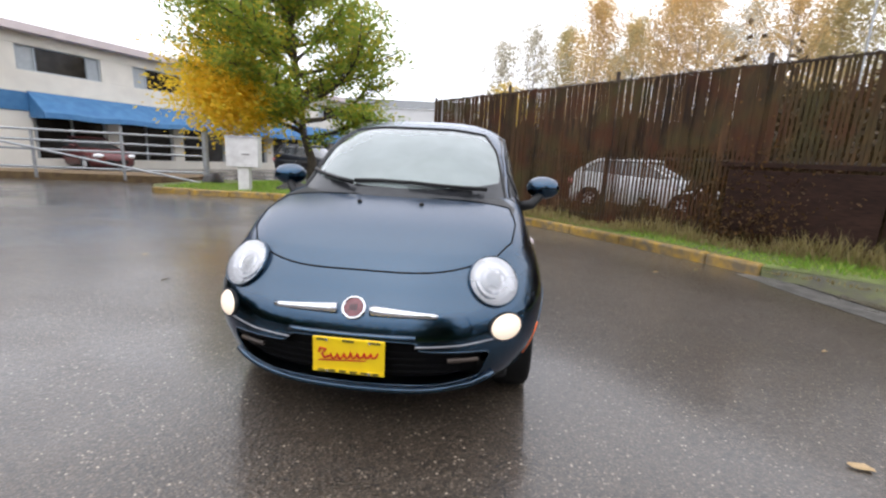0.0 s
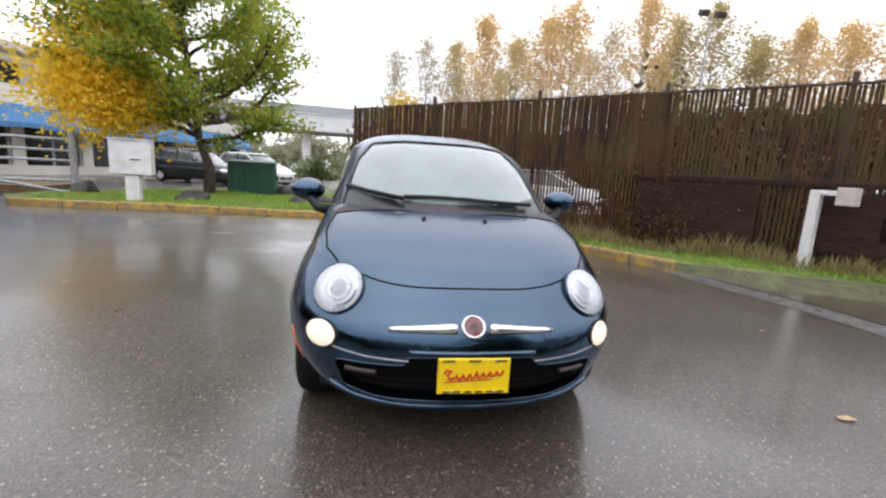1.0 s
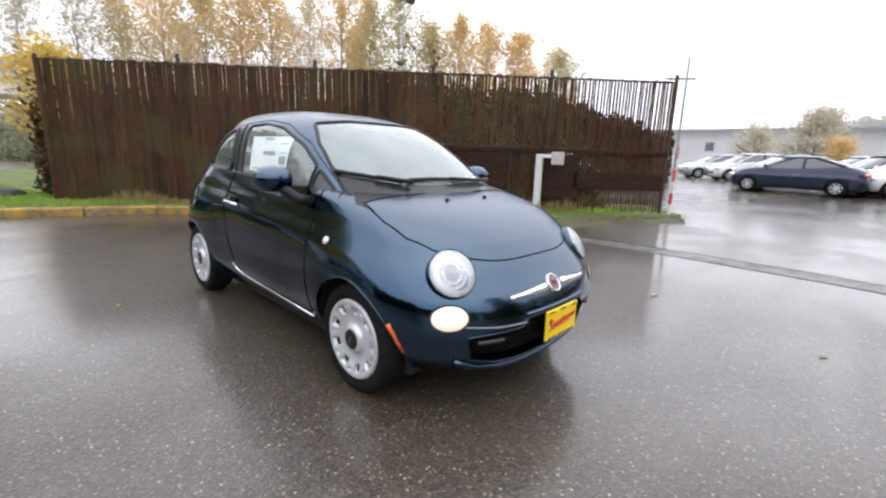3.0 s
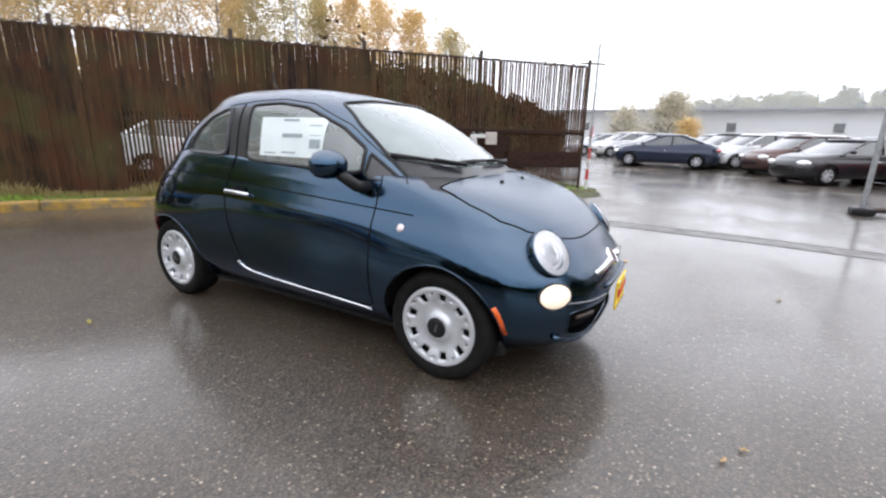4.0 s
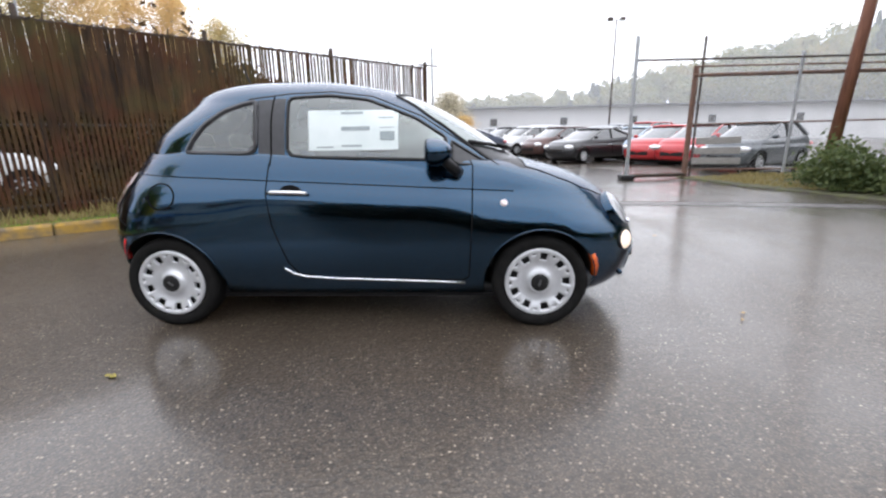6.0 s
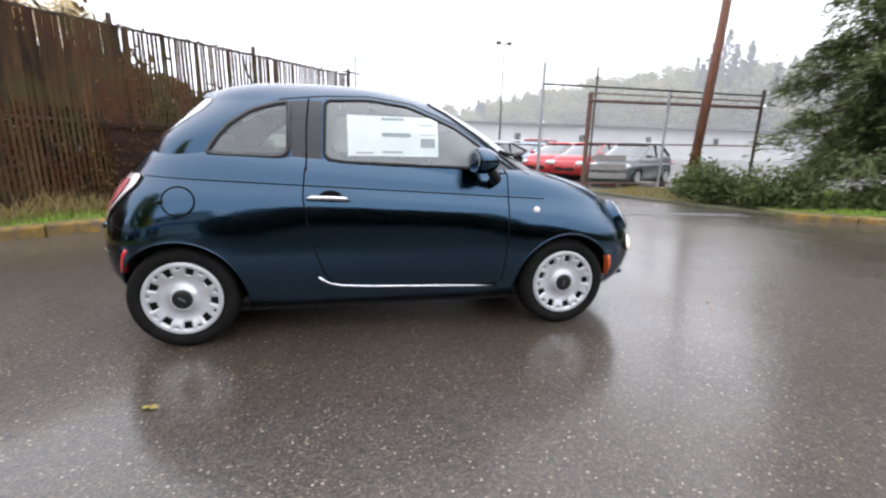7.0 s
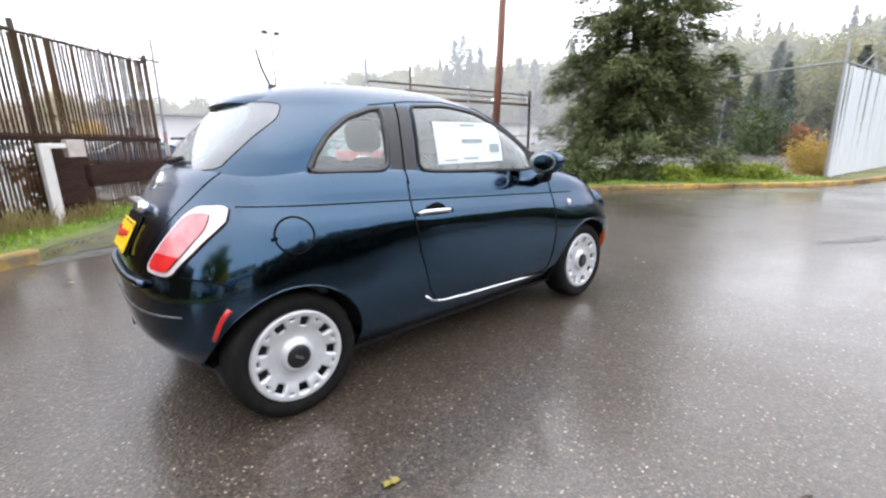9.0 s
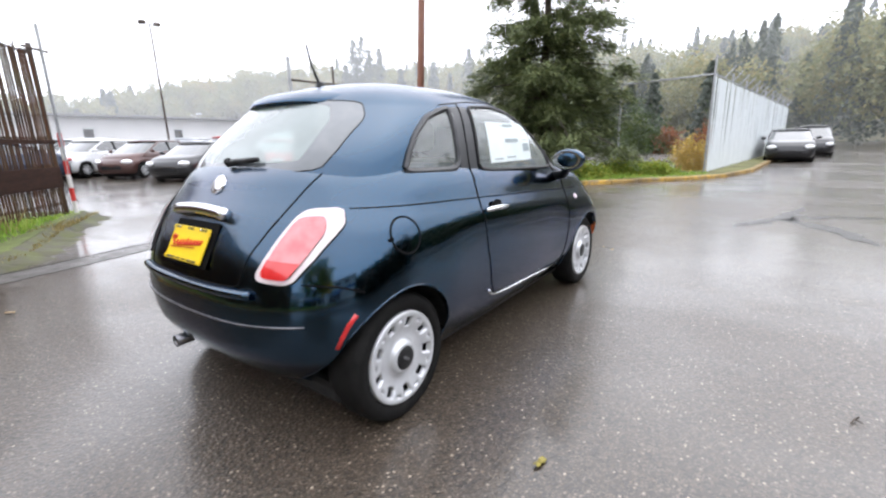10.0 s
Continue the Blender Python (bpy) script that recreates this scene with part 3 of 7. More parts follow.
for sgn in (-1, 1):
    mine = lambda f, s=sgn: f.calc_center_median().x * s > 0.3 and side(f)
    faces = cut(low, [(-0.745, 0.985), (-0.735, 0.60), (-0.72, 0.32), (-0.68, 0.295), (0.20, 0.315), (0.33, 0.345), (0.385, 0.42), (0.455, 0.65), (0.482, 0.86), (0.462, 1.10), (-0.70, 1.08)], (1, 2), mine)
    loops = rim(faces)
    door = skin("door", take(low, faces), PAINT, car)
    part("door_gap", T([p for p in max(loops, key=len) if p.z < 1.02], 0.0042, 6, False), GAP, door)
    # glass
    pane_poly = rounded([(0.362, 1.052), (0.350, 1.372), (0.33, 1.392), (0.10, 1.402), (-0.13, 1.372), (-0.41, 1.262), (-0.585, 1.150), (-0.60, 1.02)], 0.12, 2)
    faces = cut(upp, pane_poly, (1, 2), mine)
    loops = rim(faces)
    pane = skin("side_window", take(upp, faces), GLASS, door, "misted door glass")
    part("seal", T(max(loops, key=len), 0.011, 6, True), BLACK, pane)
    faces = cut(upp, [(-0.622, 1.125), (-0.622, 1.02), (-0.66, 0.995), (-0.865, 0.978)], (1, 2), mine)
    loops = rim(faces)
    pane = skin("quarter_light", take(upp, faces), TRIM, door, "small dark corner pane")
    part("seal", T(max(loops, key=len), 0.010, 6, True), BLACK, pane)
    faces = cut(upp, rounded([(0.985, 1.084), (0.935, 1.165), (0.865, 1.245), (0.745, 1.325), (0.62, 1.364), (0.545, 1.376), (0.555, 1.072)], 0.2, 3), (1, 2), mine)
    loops = rim(faces)
    pane = skin("rear_side_window", take(upp, faces), REARGLASS, car, "misted rear side glass")
    part("seal", T(max(loops, key=len), 0.016, 6, True), TRIM, pane)
    faces = cut(upp, [(0.378, 1.045), (0.366, 1.392), (0.535, 1.384), (0.538, 1.055)], (1, 2), mine)
    skin("pillar", take(upp, faces), TRIM, car, "dark grey door pillar trim")
    part("pillar_gap", T(trace([(0.462, 1.0), (0.455, 1.25), (0.440, 1.405)], (-sgn, 0, 0), 0, sgn * 1.2, 0.0), 0.005, 6), GAP, car)
    part("roof_gutter", T(trace([(-0.90, 0.985), (-0.66, 1.135), (-0.44, 1.278), (-0.15, 1.396), (0.10, 1.428), (0.35, 1.420), (0.60, 1.392)], (-sgn, 0, 0), 0, sgn * 1.2, 0.0), 0.004, 6), BLACK, car)

# windscreen, rear glass
front_face = lambda f: f.normal.y < -0.25 and f.calc_center_median().y < 0.1
faces = cut(upp, rounded([(-0.635, 0.985), (0.635, 0.985), (0.600, 1.13), (0.56, 1.28), (0.475, 1.405), (0.25, 1.432), (-0.25, 1.432), (-0.475, 1.405), (-0.56, 1.28), (-0.600, 1.13)], 0.15, 2), (0, 2), front_face)
loops = rim(faces)
wb = take(upp, faces)
clear = [(-0.585, 1.098), (-0.40, 1.066), (-0.20, 1.052), (0.0, 1.048), (0.20, 1.052), (0.40, 1.066), (0.585, 1.098), (0.586, 1.19), (0.553, 1.285), (0.468, 1.394), (0.25, 1.418), (-0.25, 1.418), (-0.468, 1.394), (-0.553, 1.285), (-0.586, 1.19)]
faces = cut(wb, clear, (0, 2), lambda f: True)
wc = take(wb, faces)
skin("screen_border", wb, FRIT, car, "black printed border of the windscreen")
pane = skin("windscreen", wc, SCREEN, car, "rain-misted windscreen reflecting the pale sky")
part("seal", T(max(loops, key=len), 0.011, 6, True), BLACK, pane)
rear_face = lambda f: f.normal.y > 0.25 and f.calc_center_median().y > 0.6
border = cut(upp, rounded([(-0.515, 1.100), (0.515, 1.100), (0.545, 1.19), (0.525, 1.32), (0.45, 1.400), (0.22, 1.414), (-0.22, 1.414), (-0.45, 1.400), (-0.525, 1.32), (-0.545, 1.19)], 0.25, 3), (0, 2), rear_face)
bb = take(upp, border)
faces = cut(bb, rounded([(-0.405, 1.138), (0.405, 1.138), (0.425, 1.19), (0.415, 1.31), (0.35, 1.384), (0.20, 1.400), (-0.20, 1.400), (-0.35, 1.384), (-0.415, 1.31), (-0.425, 1.19)], 0.25, 3), (0, 2), lambda f: True)
glass_bm = take(bb, faces)
loops = rim(bb.faces)
skin("glass_border", bb, TINTED, car, "dark border of the rear glass")
pane = skin("rear_window", glass_bm, SCREEN, car, "misted rear window")
part("seal", T(max(loops, key=lambda lp: max(p.z for p in lp)), 0.003, 6, True), BLACK, pane)

# bonnet, cowl, tailgate, bumpers
up_face = lambda f: f.normal.z > 0.15 and f.calc_center_median().z > 0.6
faces = cut(low, [(-0.68, -1.03), (-0.66, -1.16), (-0.645, -1.06), (0.645, -1.06), (0.66, -1.16), (0.68, -1.03), (0.60, -0.90), (-0.60, -0.90)], (0, 1), up_face)
skin("cowl", take(low, faces), BLACK, car, "black plastic scuttle below the windscreen")
bonnet = [(-0.66, -1.10), (-0.675, -1.25), (-0.655, -1.40)] + [(x, -1.702 + 0.187 * abs(x / 0.59) ** 3.2) for x in np.linspace(-0.59, 0.59, 25)] + [(0.655, -1.40), (0.675, -1.25), (0.66, -1.10), (0.645, -1.06), (-0.645, -1.06)]
faces = cut(low, bonnet, (0, 1), up_face)
loops = rim(faces)
hood = skin("bonnet", take(low, faces), PAINT, car, "dark blue bonnet beaded with rain")
part("bonnet_gap", T([p for p in max(loops, key=len)], 0.0045, 6, True), GAP, hood)
faces = cut(low, rounded([(-0.535, 1.10), (-0.475, 0.93), (-0.41, 0.80), (-0.385, 0.675), (0.385, 0.675), (0.41, 0.80), (0.475, 0.93), (0.535, 1.10), (0.50, 1.16), (-0.50, 1.16)], 0.12, 2), (0, 2), rear_face)
loops = rim(faces)
gate = skin("tailgate", take(low, faces), PAINT, car)
part("tailgate_gap", T([p for p in max(loops, key=len) if p.z < 1.1], 0.0035, 6), GAP, gate)

# tail lamps
for sgn in (-1, 1):
    m = lambda f, s=sgn: f.calc_center_median().y > 1.1 and f.calc_center_median().x * s > 0.2
    poly = rounded([(sgn * x, z) for x, z in ((0.462, 0.712), (0.612, 0.700), (0.665, 0.79), (0.702, 0.90), (0.664, 0.966), (0.556, 0.962), (0.508, 0.84))], 0.28, 4)
    faces = cut(low, poly, (0, 2), m)
    loops = rim(faces)
    lb = take(low, faces, 0.012)
    mid = (sgn * 0.585, 0.825)
    inner = [(mid[0] + (x - mid[0]) * 0.74, mid[1] + (z - mid[1]) * 0.84) for x, z in poly]
    reds = cut(lb, inner, (0, 2), lambda f: True)
    rb = take(lb, reds, 0.006)
    # one lens in two tones: reflection painted above, plain deep red below
    deep = cut(rb, [(sgn * 0.40, 0.70), (sgn * 0.72, 0.70), (sgn * 0.72, 0.775), (sgn * 0.40, 0.805)], (0, 2), lambda f: True)
    db = take(rb, deep, 0.003)
    lamp = skin("tail_lamp", lb, CLEARLENS, car, "tail lamp with a clear rim round a red lens")
    skin("red_lens", rb, REDLENS, lamp)
    skin("lower_lens", db, DEEPRED, lamp, "deep red lower lens")
    part("lamp_seal", T(max(loops, key=len), 0.005, 6, True), BLACK, lamp, smooth=True)

# front bumper with its lower opening, rear bumper
nose = lambda f: f.calc_center_median().y < -1.3 and f.normal.y < -0.2
faces = cut(low, rounded([(-0.585, 0.430), (-0.54, 0.30), (-0.38, 0.258), (0, 0.250), (0.38, 0.258), (0.54, 0.30), (0.585, 0.430), (0.29, 0.436), (0.27, 0.474), (-0.27, 0.474), (-0.29, 0.436)], 0.15, 2), (0, 2), nose)
loops = rim(faces)
gr = skin("lower_grille", take(low, faces, -0.045), GAP, car, "black lower air intake")
part("opening_lip", T(max(loops, key=len), 0.004, 6, True), PAINT, gr, smooth=True)
for z in (0.30, 0.335, 0.37, 0.405):
    part("grille_bar", T(trace([(-0.47, z), (0.47, z)], (0, 1, 0), 1, -3, -0.040, 0.06), 0.005, 6), GAP, gr)
for sgn in (-1, 1):
    bm = T(trace([(sgn * 0.53, 0.395), (sgn * 0.405, 0.395)], (0, 1, 0), 1, -3, 0.0), 0.010, 6)
    part("air_vane", bm, FENCEMETAL, car, "grey air vane")
front = [f for f in low.faces if f.calc_center_median().y < -1.50 and f.calc_center_median().z < 0.47]
skin("front_bumper", take(low, front), PAINT, car)
# steel tubes in place of the highlight along the bumper's crease
for sgn in (-1, 1):
    part("bumper_glint", T(trace([(sgn * 0.27, 0.455), (sgn * 0.45, 0.462), (sgn * 0.62, 0.482), (sgn * 0.70, 0.50)], (0, 1, 0), 1, -3, 0.003), 0.0045, 6), STEEL, car, "thin steel tube standing in for the highlight on the bumper crease")
part("front_lip", T(trace([(-0.60, 0.30), (-0.50, 0.255), (-0.3, 0.222), (0, 0.212), (0.3, 0.222), (0.50, 0.255), (0.60, 0.30)], (0, 1, 0), 1, -3, 0.006), 0.016, 8), PAINT, car, smooth=True)
rear = [f for f in low.faces if f.calc_center_median().y > 1.40 and f.calc_center_median().z < 0.69]
skin("rear_bumper", take(low, rear), PAINT, car)
# the rear crease's bright glint, drawn in as a steel tube
part("rear_bumper_glint", T(trace([(-0.66, 0.545), (-0.4, 0.535), (0, 0.53), (0.4, 0.535), (0.66, 0.545)], (0, -1, 0), 1, 3, 0.002), 0.0045, 8), STEEL, car, "thin steel tube drawn as the highlight on the rear bumper crease", smooth=True)
part("rear_bumper_ledge", T(trace([(-0.46, 0.655), (0, 0.652), (0.46, 0.655)], (0, -1, 0), 1, 3, 0.010), 0.018, 10), PAINT, car, smooth=True)
for sgn in (-1, 1):
    part("bumper_gap", T(trace([(1.36, 0.655), (1.44, 0.69), (1.53, 0.705)], (-sgn, 0, 0), 0, sgn * 1.2, 0.0, 0.02), 0.004, 6), GAP, car)
FLAP = [(1.115 + 0.080 * math.cos(a), 0.835 + 0.073 * math.sin(a)) for a in np.linspace(0, math.tau, 33)[:-1]]
faces = cut(low, FLAP, (1, 2), lambda f: f.calc_center_median().x < -0.5)
flap = skin("fuel_flap", take(low, faces, 0.001), PAINT, car, "round fuel flap")
skin("body", low, PAINT, car)
skin("roof", upp, PAINT, car)
# underside, so that no light passes beneath the doors
part("underbody", B(1.36, 2.9, 0.10, pose(0, -0.02, 0.15), 0.03), BLACK, car)


# head lamps and front lamps
def place_on(x, z, tree=TREE_LOW, d=(0, 1, 0), far=-3, axis=1, tilt=0.0):
    q = [x, z]
    q.insert(axis, far)
    h, n = onto(q, d, tree)
    z_ax = (n.normalized() + Vector((0, -tilt, tilt * 0.3))).normalized()
    return Matrix.Translation(h) @ z_ax.to_track_quat("Z", "Y").to_matrix().to_4x4()


for sgn in (-1, 1):
    m = place_on(sgn * 0.573, 0.698, tilt=0.22) @ pose(0, 0, 0.016) @ Matrix.Diagonal((1.05, 1.07, 1, 1))
    lamp = part("head_lamp", LA([(0.110, -0.07), (0.1125, 0.002), (0.109, 0.009), (0.106, 0.004), (0.104, -0.02)], m, 48), PAINT, car, "round head lamp under a clear domed lens", smooth=True)
    part("reflector", LA([(0.105, 0.004), (0.092, -0.006), (0.072, -0.014), (0.070, -0.004), (0.060, -0.002), (0.056, -0.016), (0.0, -0.022)], m, 48), LAMPBOWL, lamp, smooth=True)
    part("bulb_ring", LA([(0.050, -0.016), (0.048, 0.0), (0.042, 0.002), (0.036, -0.004)], m, 36), CHROME, lamp, smooth=True)
    part("projector", LA([(0.036, -0.010), (0.030, 0.004), (0.018, 0.012), (0.0, 0.015)], m, 32), LENS, lamp, smooth=True)
    part("lens", LA([(0.108, 0.004), (0.095, 0.018), (0.07, 0.030), (0.035, 0.037), (0.0, 0.039)], m, 48), LENS, lamp, smooth=True)
    m = place_on(sgn * 0.645, 0.520) @ Matrix.Diagonal((1.18, 0.80, 1, 1))
    lamp = part("front_lamp", LA([(0.078, -0.02), (0.080, 0.002), (0.075, 0.007), (0.070, 0.002)], m, 36), BLACK, car, "round lit lamp below the head lamp", smooth=True)
    part("lit_lens", LA([(0.072, 0.002), (0.058, 0.012), (0.03, 0.020), (0.0, 0.022)], m, 36), FOGLIT, lamp, smooth=True)

# badge with its two bright bars, plate
m = place_on(0.0, 0.592) @ Matrix.Diagonal((0.92, 0.92, 1, 1))
badge = part("front_badge", LA([(0.055, -0.01), (0.057, 0.010), (0.051, 0.016), (0.046, 0.012)], m, 40), CHROME, car, "round red badge in a bright ring", smooth=True)
part("badge_face", LA([(0.047, 0.010), (0.03, 0.014), (0.0, 0.015)], m, 40), BADGE, badge, smooth=True)
for i in (-1, 0, 1):
    part("badge_bar", B(0.007, 0.028, 0.003, m @ pose(i * 0.013, 0, 0.014, 0, 0, 0), 0.001), TRIM, badge)
for sgn in (-1, 1):
    pts = trace([(sgn * 0.072, 0.586), (sgn * 0.20, 0.582), (sgn * 0.353, 0.577)], (0, 1, 0), 1, -3, 0.006)
    bm = bmesh.new()
    tube(bm, pts, 0.024, 10, False, 0.011)
    part("bright_bar", bm, CHROME, car, smooth=True)
# strip below the badge where the bumper steps out
part("bumper_step", T(trace([(-0.27, 0.492), (0, 0.490), (0.27, 0.492)], (0, 1, 0), 1, -3, 0.004), 0.012, 8), PAINT, car, smooth=True)


def plate(m, label):
    p = part("number_plate", B(0.305, 0.155, 0.010, m, 0.004), YELLOW, car, label)
    for dz in (0.068, -0.068):
        part("plate_border", B(0.302, 0.014, 0.003, m @ pose(0, dz, 0.0095)), YELLOW, p)
        for k in range(6 if dz < 0 else 3):
            xx = (-0.115 + 0.046 * k) if dz < 0 else (-0.11 + 0.11 * k)
            part("plate_mark", B(0.030 if dz < 0 else 0.05, 0.010, 0.003, m @ pose(xx, dz, 0.0115), 0.001), PLATEBROWN, p)
    # a red scrawl, as plain strokes
    pts = [(-0.125, 0.012), (-0.118, 0.030), (-0.095, 0.026), (-0.112, 0.004), (-0.100, -0.012), (-0.082, -0.004)]
    part("red_stroke", T([m @ Vector((x, y, 0.0125)) for x, y in pts], 0.0052, 5), PLATERED, p)
    pts = [(-0.082 + 0.21 * k / 30 + 0.005 * math.sin(k * 1.55 + 1.2), -0.004 + (0.019 if k % 9 == 4 else 0.0125) * math.sin(k * 1.55) + 0.020 * k / 30) for k in range(31)]
    part("red_stroke", T([m @ Vector((x, y, 0.0125)) for x, y in pts], 0.0048, 5), PLATERED, p)
    part("red_underline", T([m @ Vector((-0.125 + 0.1 * k, -0.024 + 0.006 * k, 0.0125)) for k in range(3)], 0.0026, 5), PLATERED, p)
    for xx in (-0.09, 0.09):
        for dz in (0.068, -0.068):
            part("bolt", LA([(0.006, 0.012), (0.006, 0.017), (0, 0.018)], m @ pose(xx, dz, 0), 10), CHROME, p)
    return p


h, n = onto((0, -3, 0.385), (0, 1, 0))
plate(Matrix.Translation((0, h.y - 0.018, 0.407)) @ pose(0, 0, 0, 90, 0, 0), "yellow dealer plate with a red scrawl")
# side things
for sgn in (-1, 1):
    def sp(y, z, off=0.0):
        return onto((sgn * 1.2, y, z), (-sgn, 0, 0), None, off)[0]

    part("side_marker", T([sp(-1.452, 0.468, -0.016), sp(-1.470, 0.43, -0.016), sp(-1.483, 0.38, -0.016), sp(-1.492, 0.318, -0.016)], 0.022, 8), AMBER, car, "amber side reflector", smooth=True)
    part("side_marker", T([sp(1.400, 0.575, -0.016), sp(1.425, 0.54, -0.016), sp(1.447, 0.49, -0.016), sp(1.462, 0.44, -0.016)], 0.020, 8), DEEPRED, car, "red side reflector", smooth=True)
    h, n = onto((sgn * 1.2, -0.923, 0.775), (-sgn, 0, 0))
    part("side_repeater", LA([(0.022, -0.004), (0.022, 0.004), (0.014, 0.010), (0, 0.012)], Matrix.Translation(h) @ n.to_track_quat("Z", "Y").to_matrix().to_4x4(), 20), CLEARLENS, car, smooth=True)
    # door handle over its cup
    cup = bmesh.new()
    bmesh.ops.create_uvsphere(cup, u_segments=24, v_segments=12, radius=1.0, matrix=Matrix.Translation(sp(0.330, 0.846, 0.001)) @ Matrix.Diagonal((0.006, 0.070, 0.048, 1)))
    handle = part("door_handle", T([sp(0.462, 0.846, 0.014), sp(0.43, 0.846, 0.026), sp(0.34, 0.843, 0.032), sp(0.26, 0.840, 0.026), sp(0.226, 0.839, 0.012)], 0.0125, 10), CHROME, car, "bright door handle", smooth=True)
    part("handle_cup", cup, GAP, handle, smooth=True)
    # bright strip along the sill
    part("sill_strip", T([sp(y, z, 0.004) for y, z in ((0.415, 0.385), (0.36, 0.345), (0.29, 0.325), (0.10, 0.310), (-0.2, 0.298), (-0.45, 0.288), (-0.70, 0.278))], 0.0085, 8), CHROME, car, "bright sill strip", smooth=True)
    # black tube put in for the shading along the body crease
    part("crease", T([sp(y, 0.893 + 0.054 * y, -0.001) for y in np.linspace(1.30, -0.98, 44)], 0.0042, 6), GAP, car, smooth=True)
    # mirror: foot, arm and rounded housing
    arm = part("mirror", T([sp(-0.66, 0.955, -0.01), (sgn * 0.80, -0.645, 0.965), (sgn * 0.845, -0.60, 1.01), (sgn * 0.875, -0.565, 1.045)], 0.034, 12, False, 0.026), BLACK, car, "dark blue door mirror on a black foot", smooth=True)
    bm = bmesh.new()
    bmesh.ops.create_uvsphere(bm, u_segments=32, v_segments=18, radius=1.0)
    for v in bm.verts:
        x, y, z = v.co
        y2 = max(y, -1) if y < 0.35 else 0.35 + (y - 0.35) * 0.25
        v.co = (x * 0.110, y2 * 0.105, z * 0.074)
    bmesh.ops.transform(bm, matrix=pose(sgn * 0.880, -0.525, 1.072, 0, 0, sgn * -8), verts=bm.verts)
    part("mirror_housing", bm, PAINT, arm, smooth=True)
    part("mirror_glass", LA([(0.098, 0.0), (0.0, 0.001)], pose(sgn * 0.880, -0.477, 1.072, 0, 0, sgn * -8) @ pose(0, 0, 0, -90) @ Matrix.Diagonal((0.95, 0.62, 1, 1)), 32), CHROME, arm, "mirror glass")
ring = [onto((-1.2, 1.115 + 0.082 * math.cos(a), 0.835 + 0.075 * math.sin(a)), (1, 0, 0))[0] for a in np.linspace(0, math.tau, 41)[:-1]]
part("flap_gap", T(ring, 0.0052, 6, True), GAP, flap)
h, n = onto((-1.2, 1.20, 0.83), (1, 0, 0))
part("flap_notch", B(0.008, 0.03, 0.016, Matrix.Translation(h - Vector((0, 0, 0.008))), 0.003), GAP, flap)

# rear details
h, n = onto((0, 3, 0.81), (0, -1, 0))
part("plate_recess", B(0.36, 0.20, 0.004, Matrix.Translation(h) @ n.to_track_quat("Z", "Y").to_matrix().to_4x4() @ pose(0, 0.0, 0.0), 0.002), GAP, car)
pm = Matrix.Translation((0, h.y + 0.016, 0.805)) @ n.to_track_quat("Z", "Y").to_matrix().to_4x4()
plate(pm, "yellow dealer plate with a red scrawl")
pts = [onto((x, 3, 0.925 + 0.012 * math.cos(x * 7)), (0, -1, 0), None, 0.020)[0] for x in np.linspace(-0.21, 0.21, 15)]
part("tailgate_handle", T(pts, 0.028, 10), CHROME, car, "broad bright tailgate handle", smooth=True)
h, n = onto((0, 3, 1.045), (0, -1, 0))
m = Matrix.Translation(h) @ n.to_track_quat("Z", "Y").to_matrix().to_4x4()
part("rear_badge", LA([(0.046, -0.005), (0.047, 0.008), (0.038, 0.012), (0, 0.014)], m, 32), CHROME, car, smooth=True)
# spoiler over the rear glass
bm = bmesh.new()
rows = []
for x in np.linspace(-0.44, 0.44, 45):
    e, n = onto((x, 3, 1.418), (0, -1, 0), TREE_UPP)
    f = 1 - (abs(x) / 0.44) ** 4
    prof = [(-0.17, 1.484 - 0.10 * x * x), (-0.09, 1.476 - 0.10 * x * x), (-0.035, 1.464 - 0.10 * x * x), (0.002, 1.449 - 0.09 * x * x), (0.030 * f, 1.430 - 0.08 * x * x), (0.044 * f, 1.412 - 0.07 * x * x), (0.040 * f, 1.400 - 0.06 * x * x), (-0.02, 1.398 - 0.05 * x * x)]
    rows.append([bm.verts.new((x, e.y + a - 0.05 * (1 - f), z - 0.015 * (1 - f))) for a, z in prof])
for a, c in zip(rows, rows[1:]):
    for k in range(7):
        bm.faces.new((a[k], a[k + 1], c[k + 1], c[k]))
part("spoiler", bm, PAINT, car, smooth=True)
# wipers: blade on the glass, arm from the scuttle
for blade, arm_ in (([(-0.60, 1.112), (-0.50, 1.092), (-0.40, 1.072), (-0.315, 1.056)], [(-0.45, 1.078), (-0.36, 1.060), (-0.27, 1.046)]), ([(-0.27, 1.066), (-0.10, 1.072), (0.10, 1.068), (0.30, 1.060), (0.43, 1.054)], [(0.06, 1.062), (0.25, 1.050), (0.40, 1.044), (0.50, 1.042)])):
    pts = [onto((x, -3, z), (0, 1, 0), TREE_UPP, 0.016)[0] for x, z in blade]
    w = part("wiper", T(pts, 0.0125, 8, False, 0.0095), BLACK, car, "black windscreen wiper", smooth=True)
    pts = [onto((x, -3, z), (0, 1, 0), TREE_UPP, 0.030)[0] for x, z in arm_]
    part("wiper_arm", T(pts, 0.0095, 8, False, 0.014), BLACK, w, smooth=True)
for sgn in (-1, 1):
    h, n = onto((sgn * 0.17, -1.20, 2), (0, 0, -1))
    part("washer_jet", LA([(0.014, 0), (0.011, 0.012), (0, 0.016)], Matrix.Translation(h), 12), BLACK, car)
pts = [onto((x, 3, 1.125 + 0.02 * k), (0, -1, 0), None, 0.02)[0] for k, x in ((0, 0.02), (0.4, -0.05), (0.6, -0.12), (0.9, -0.20))]
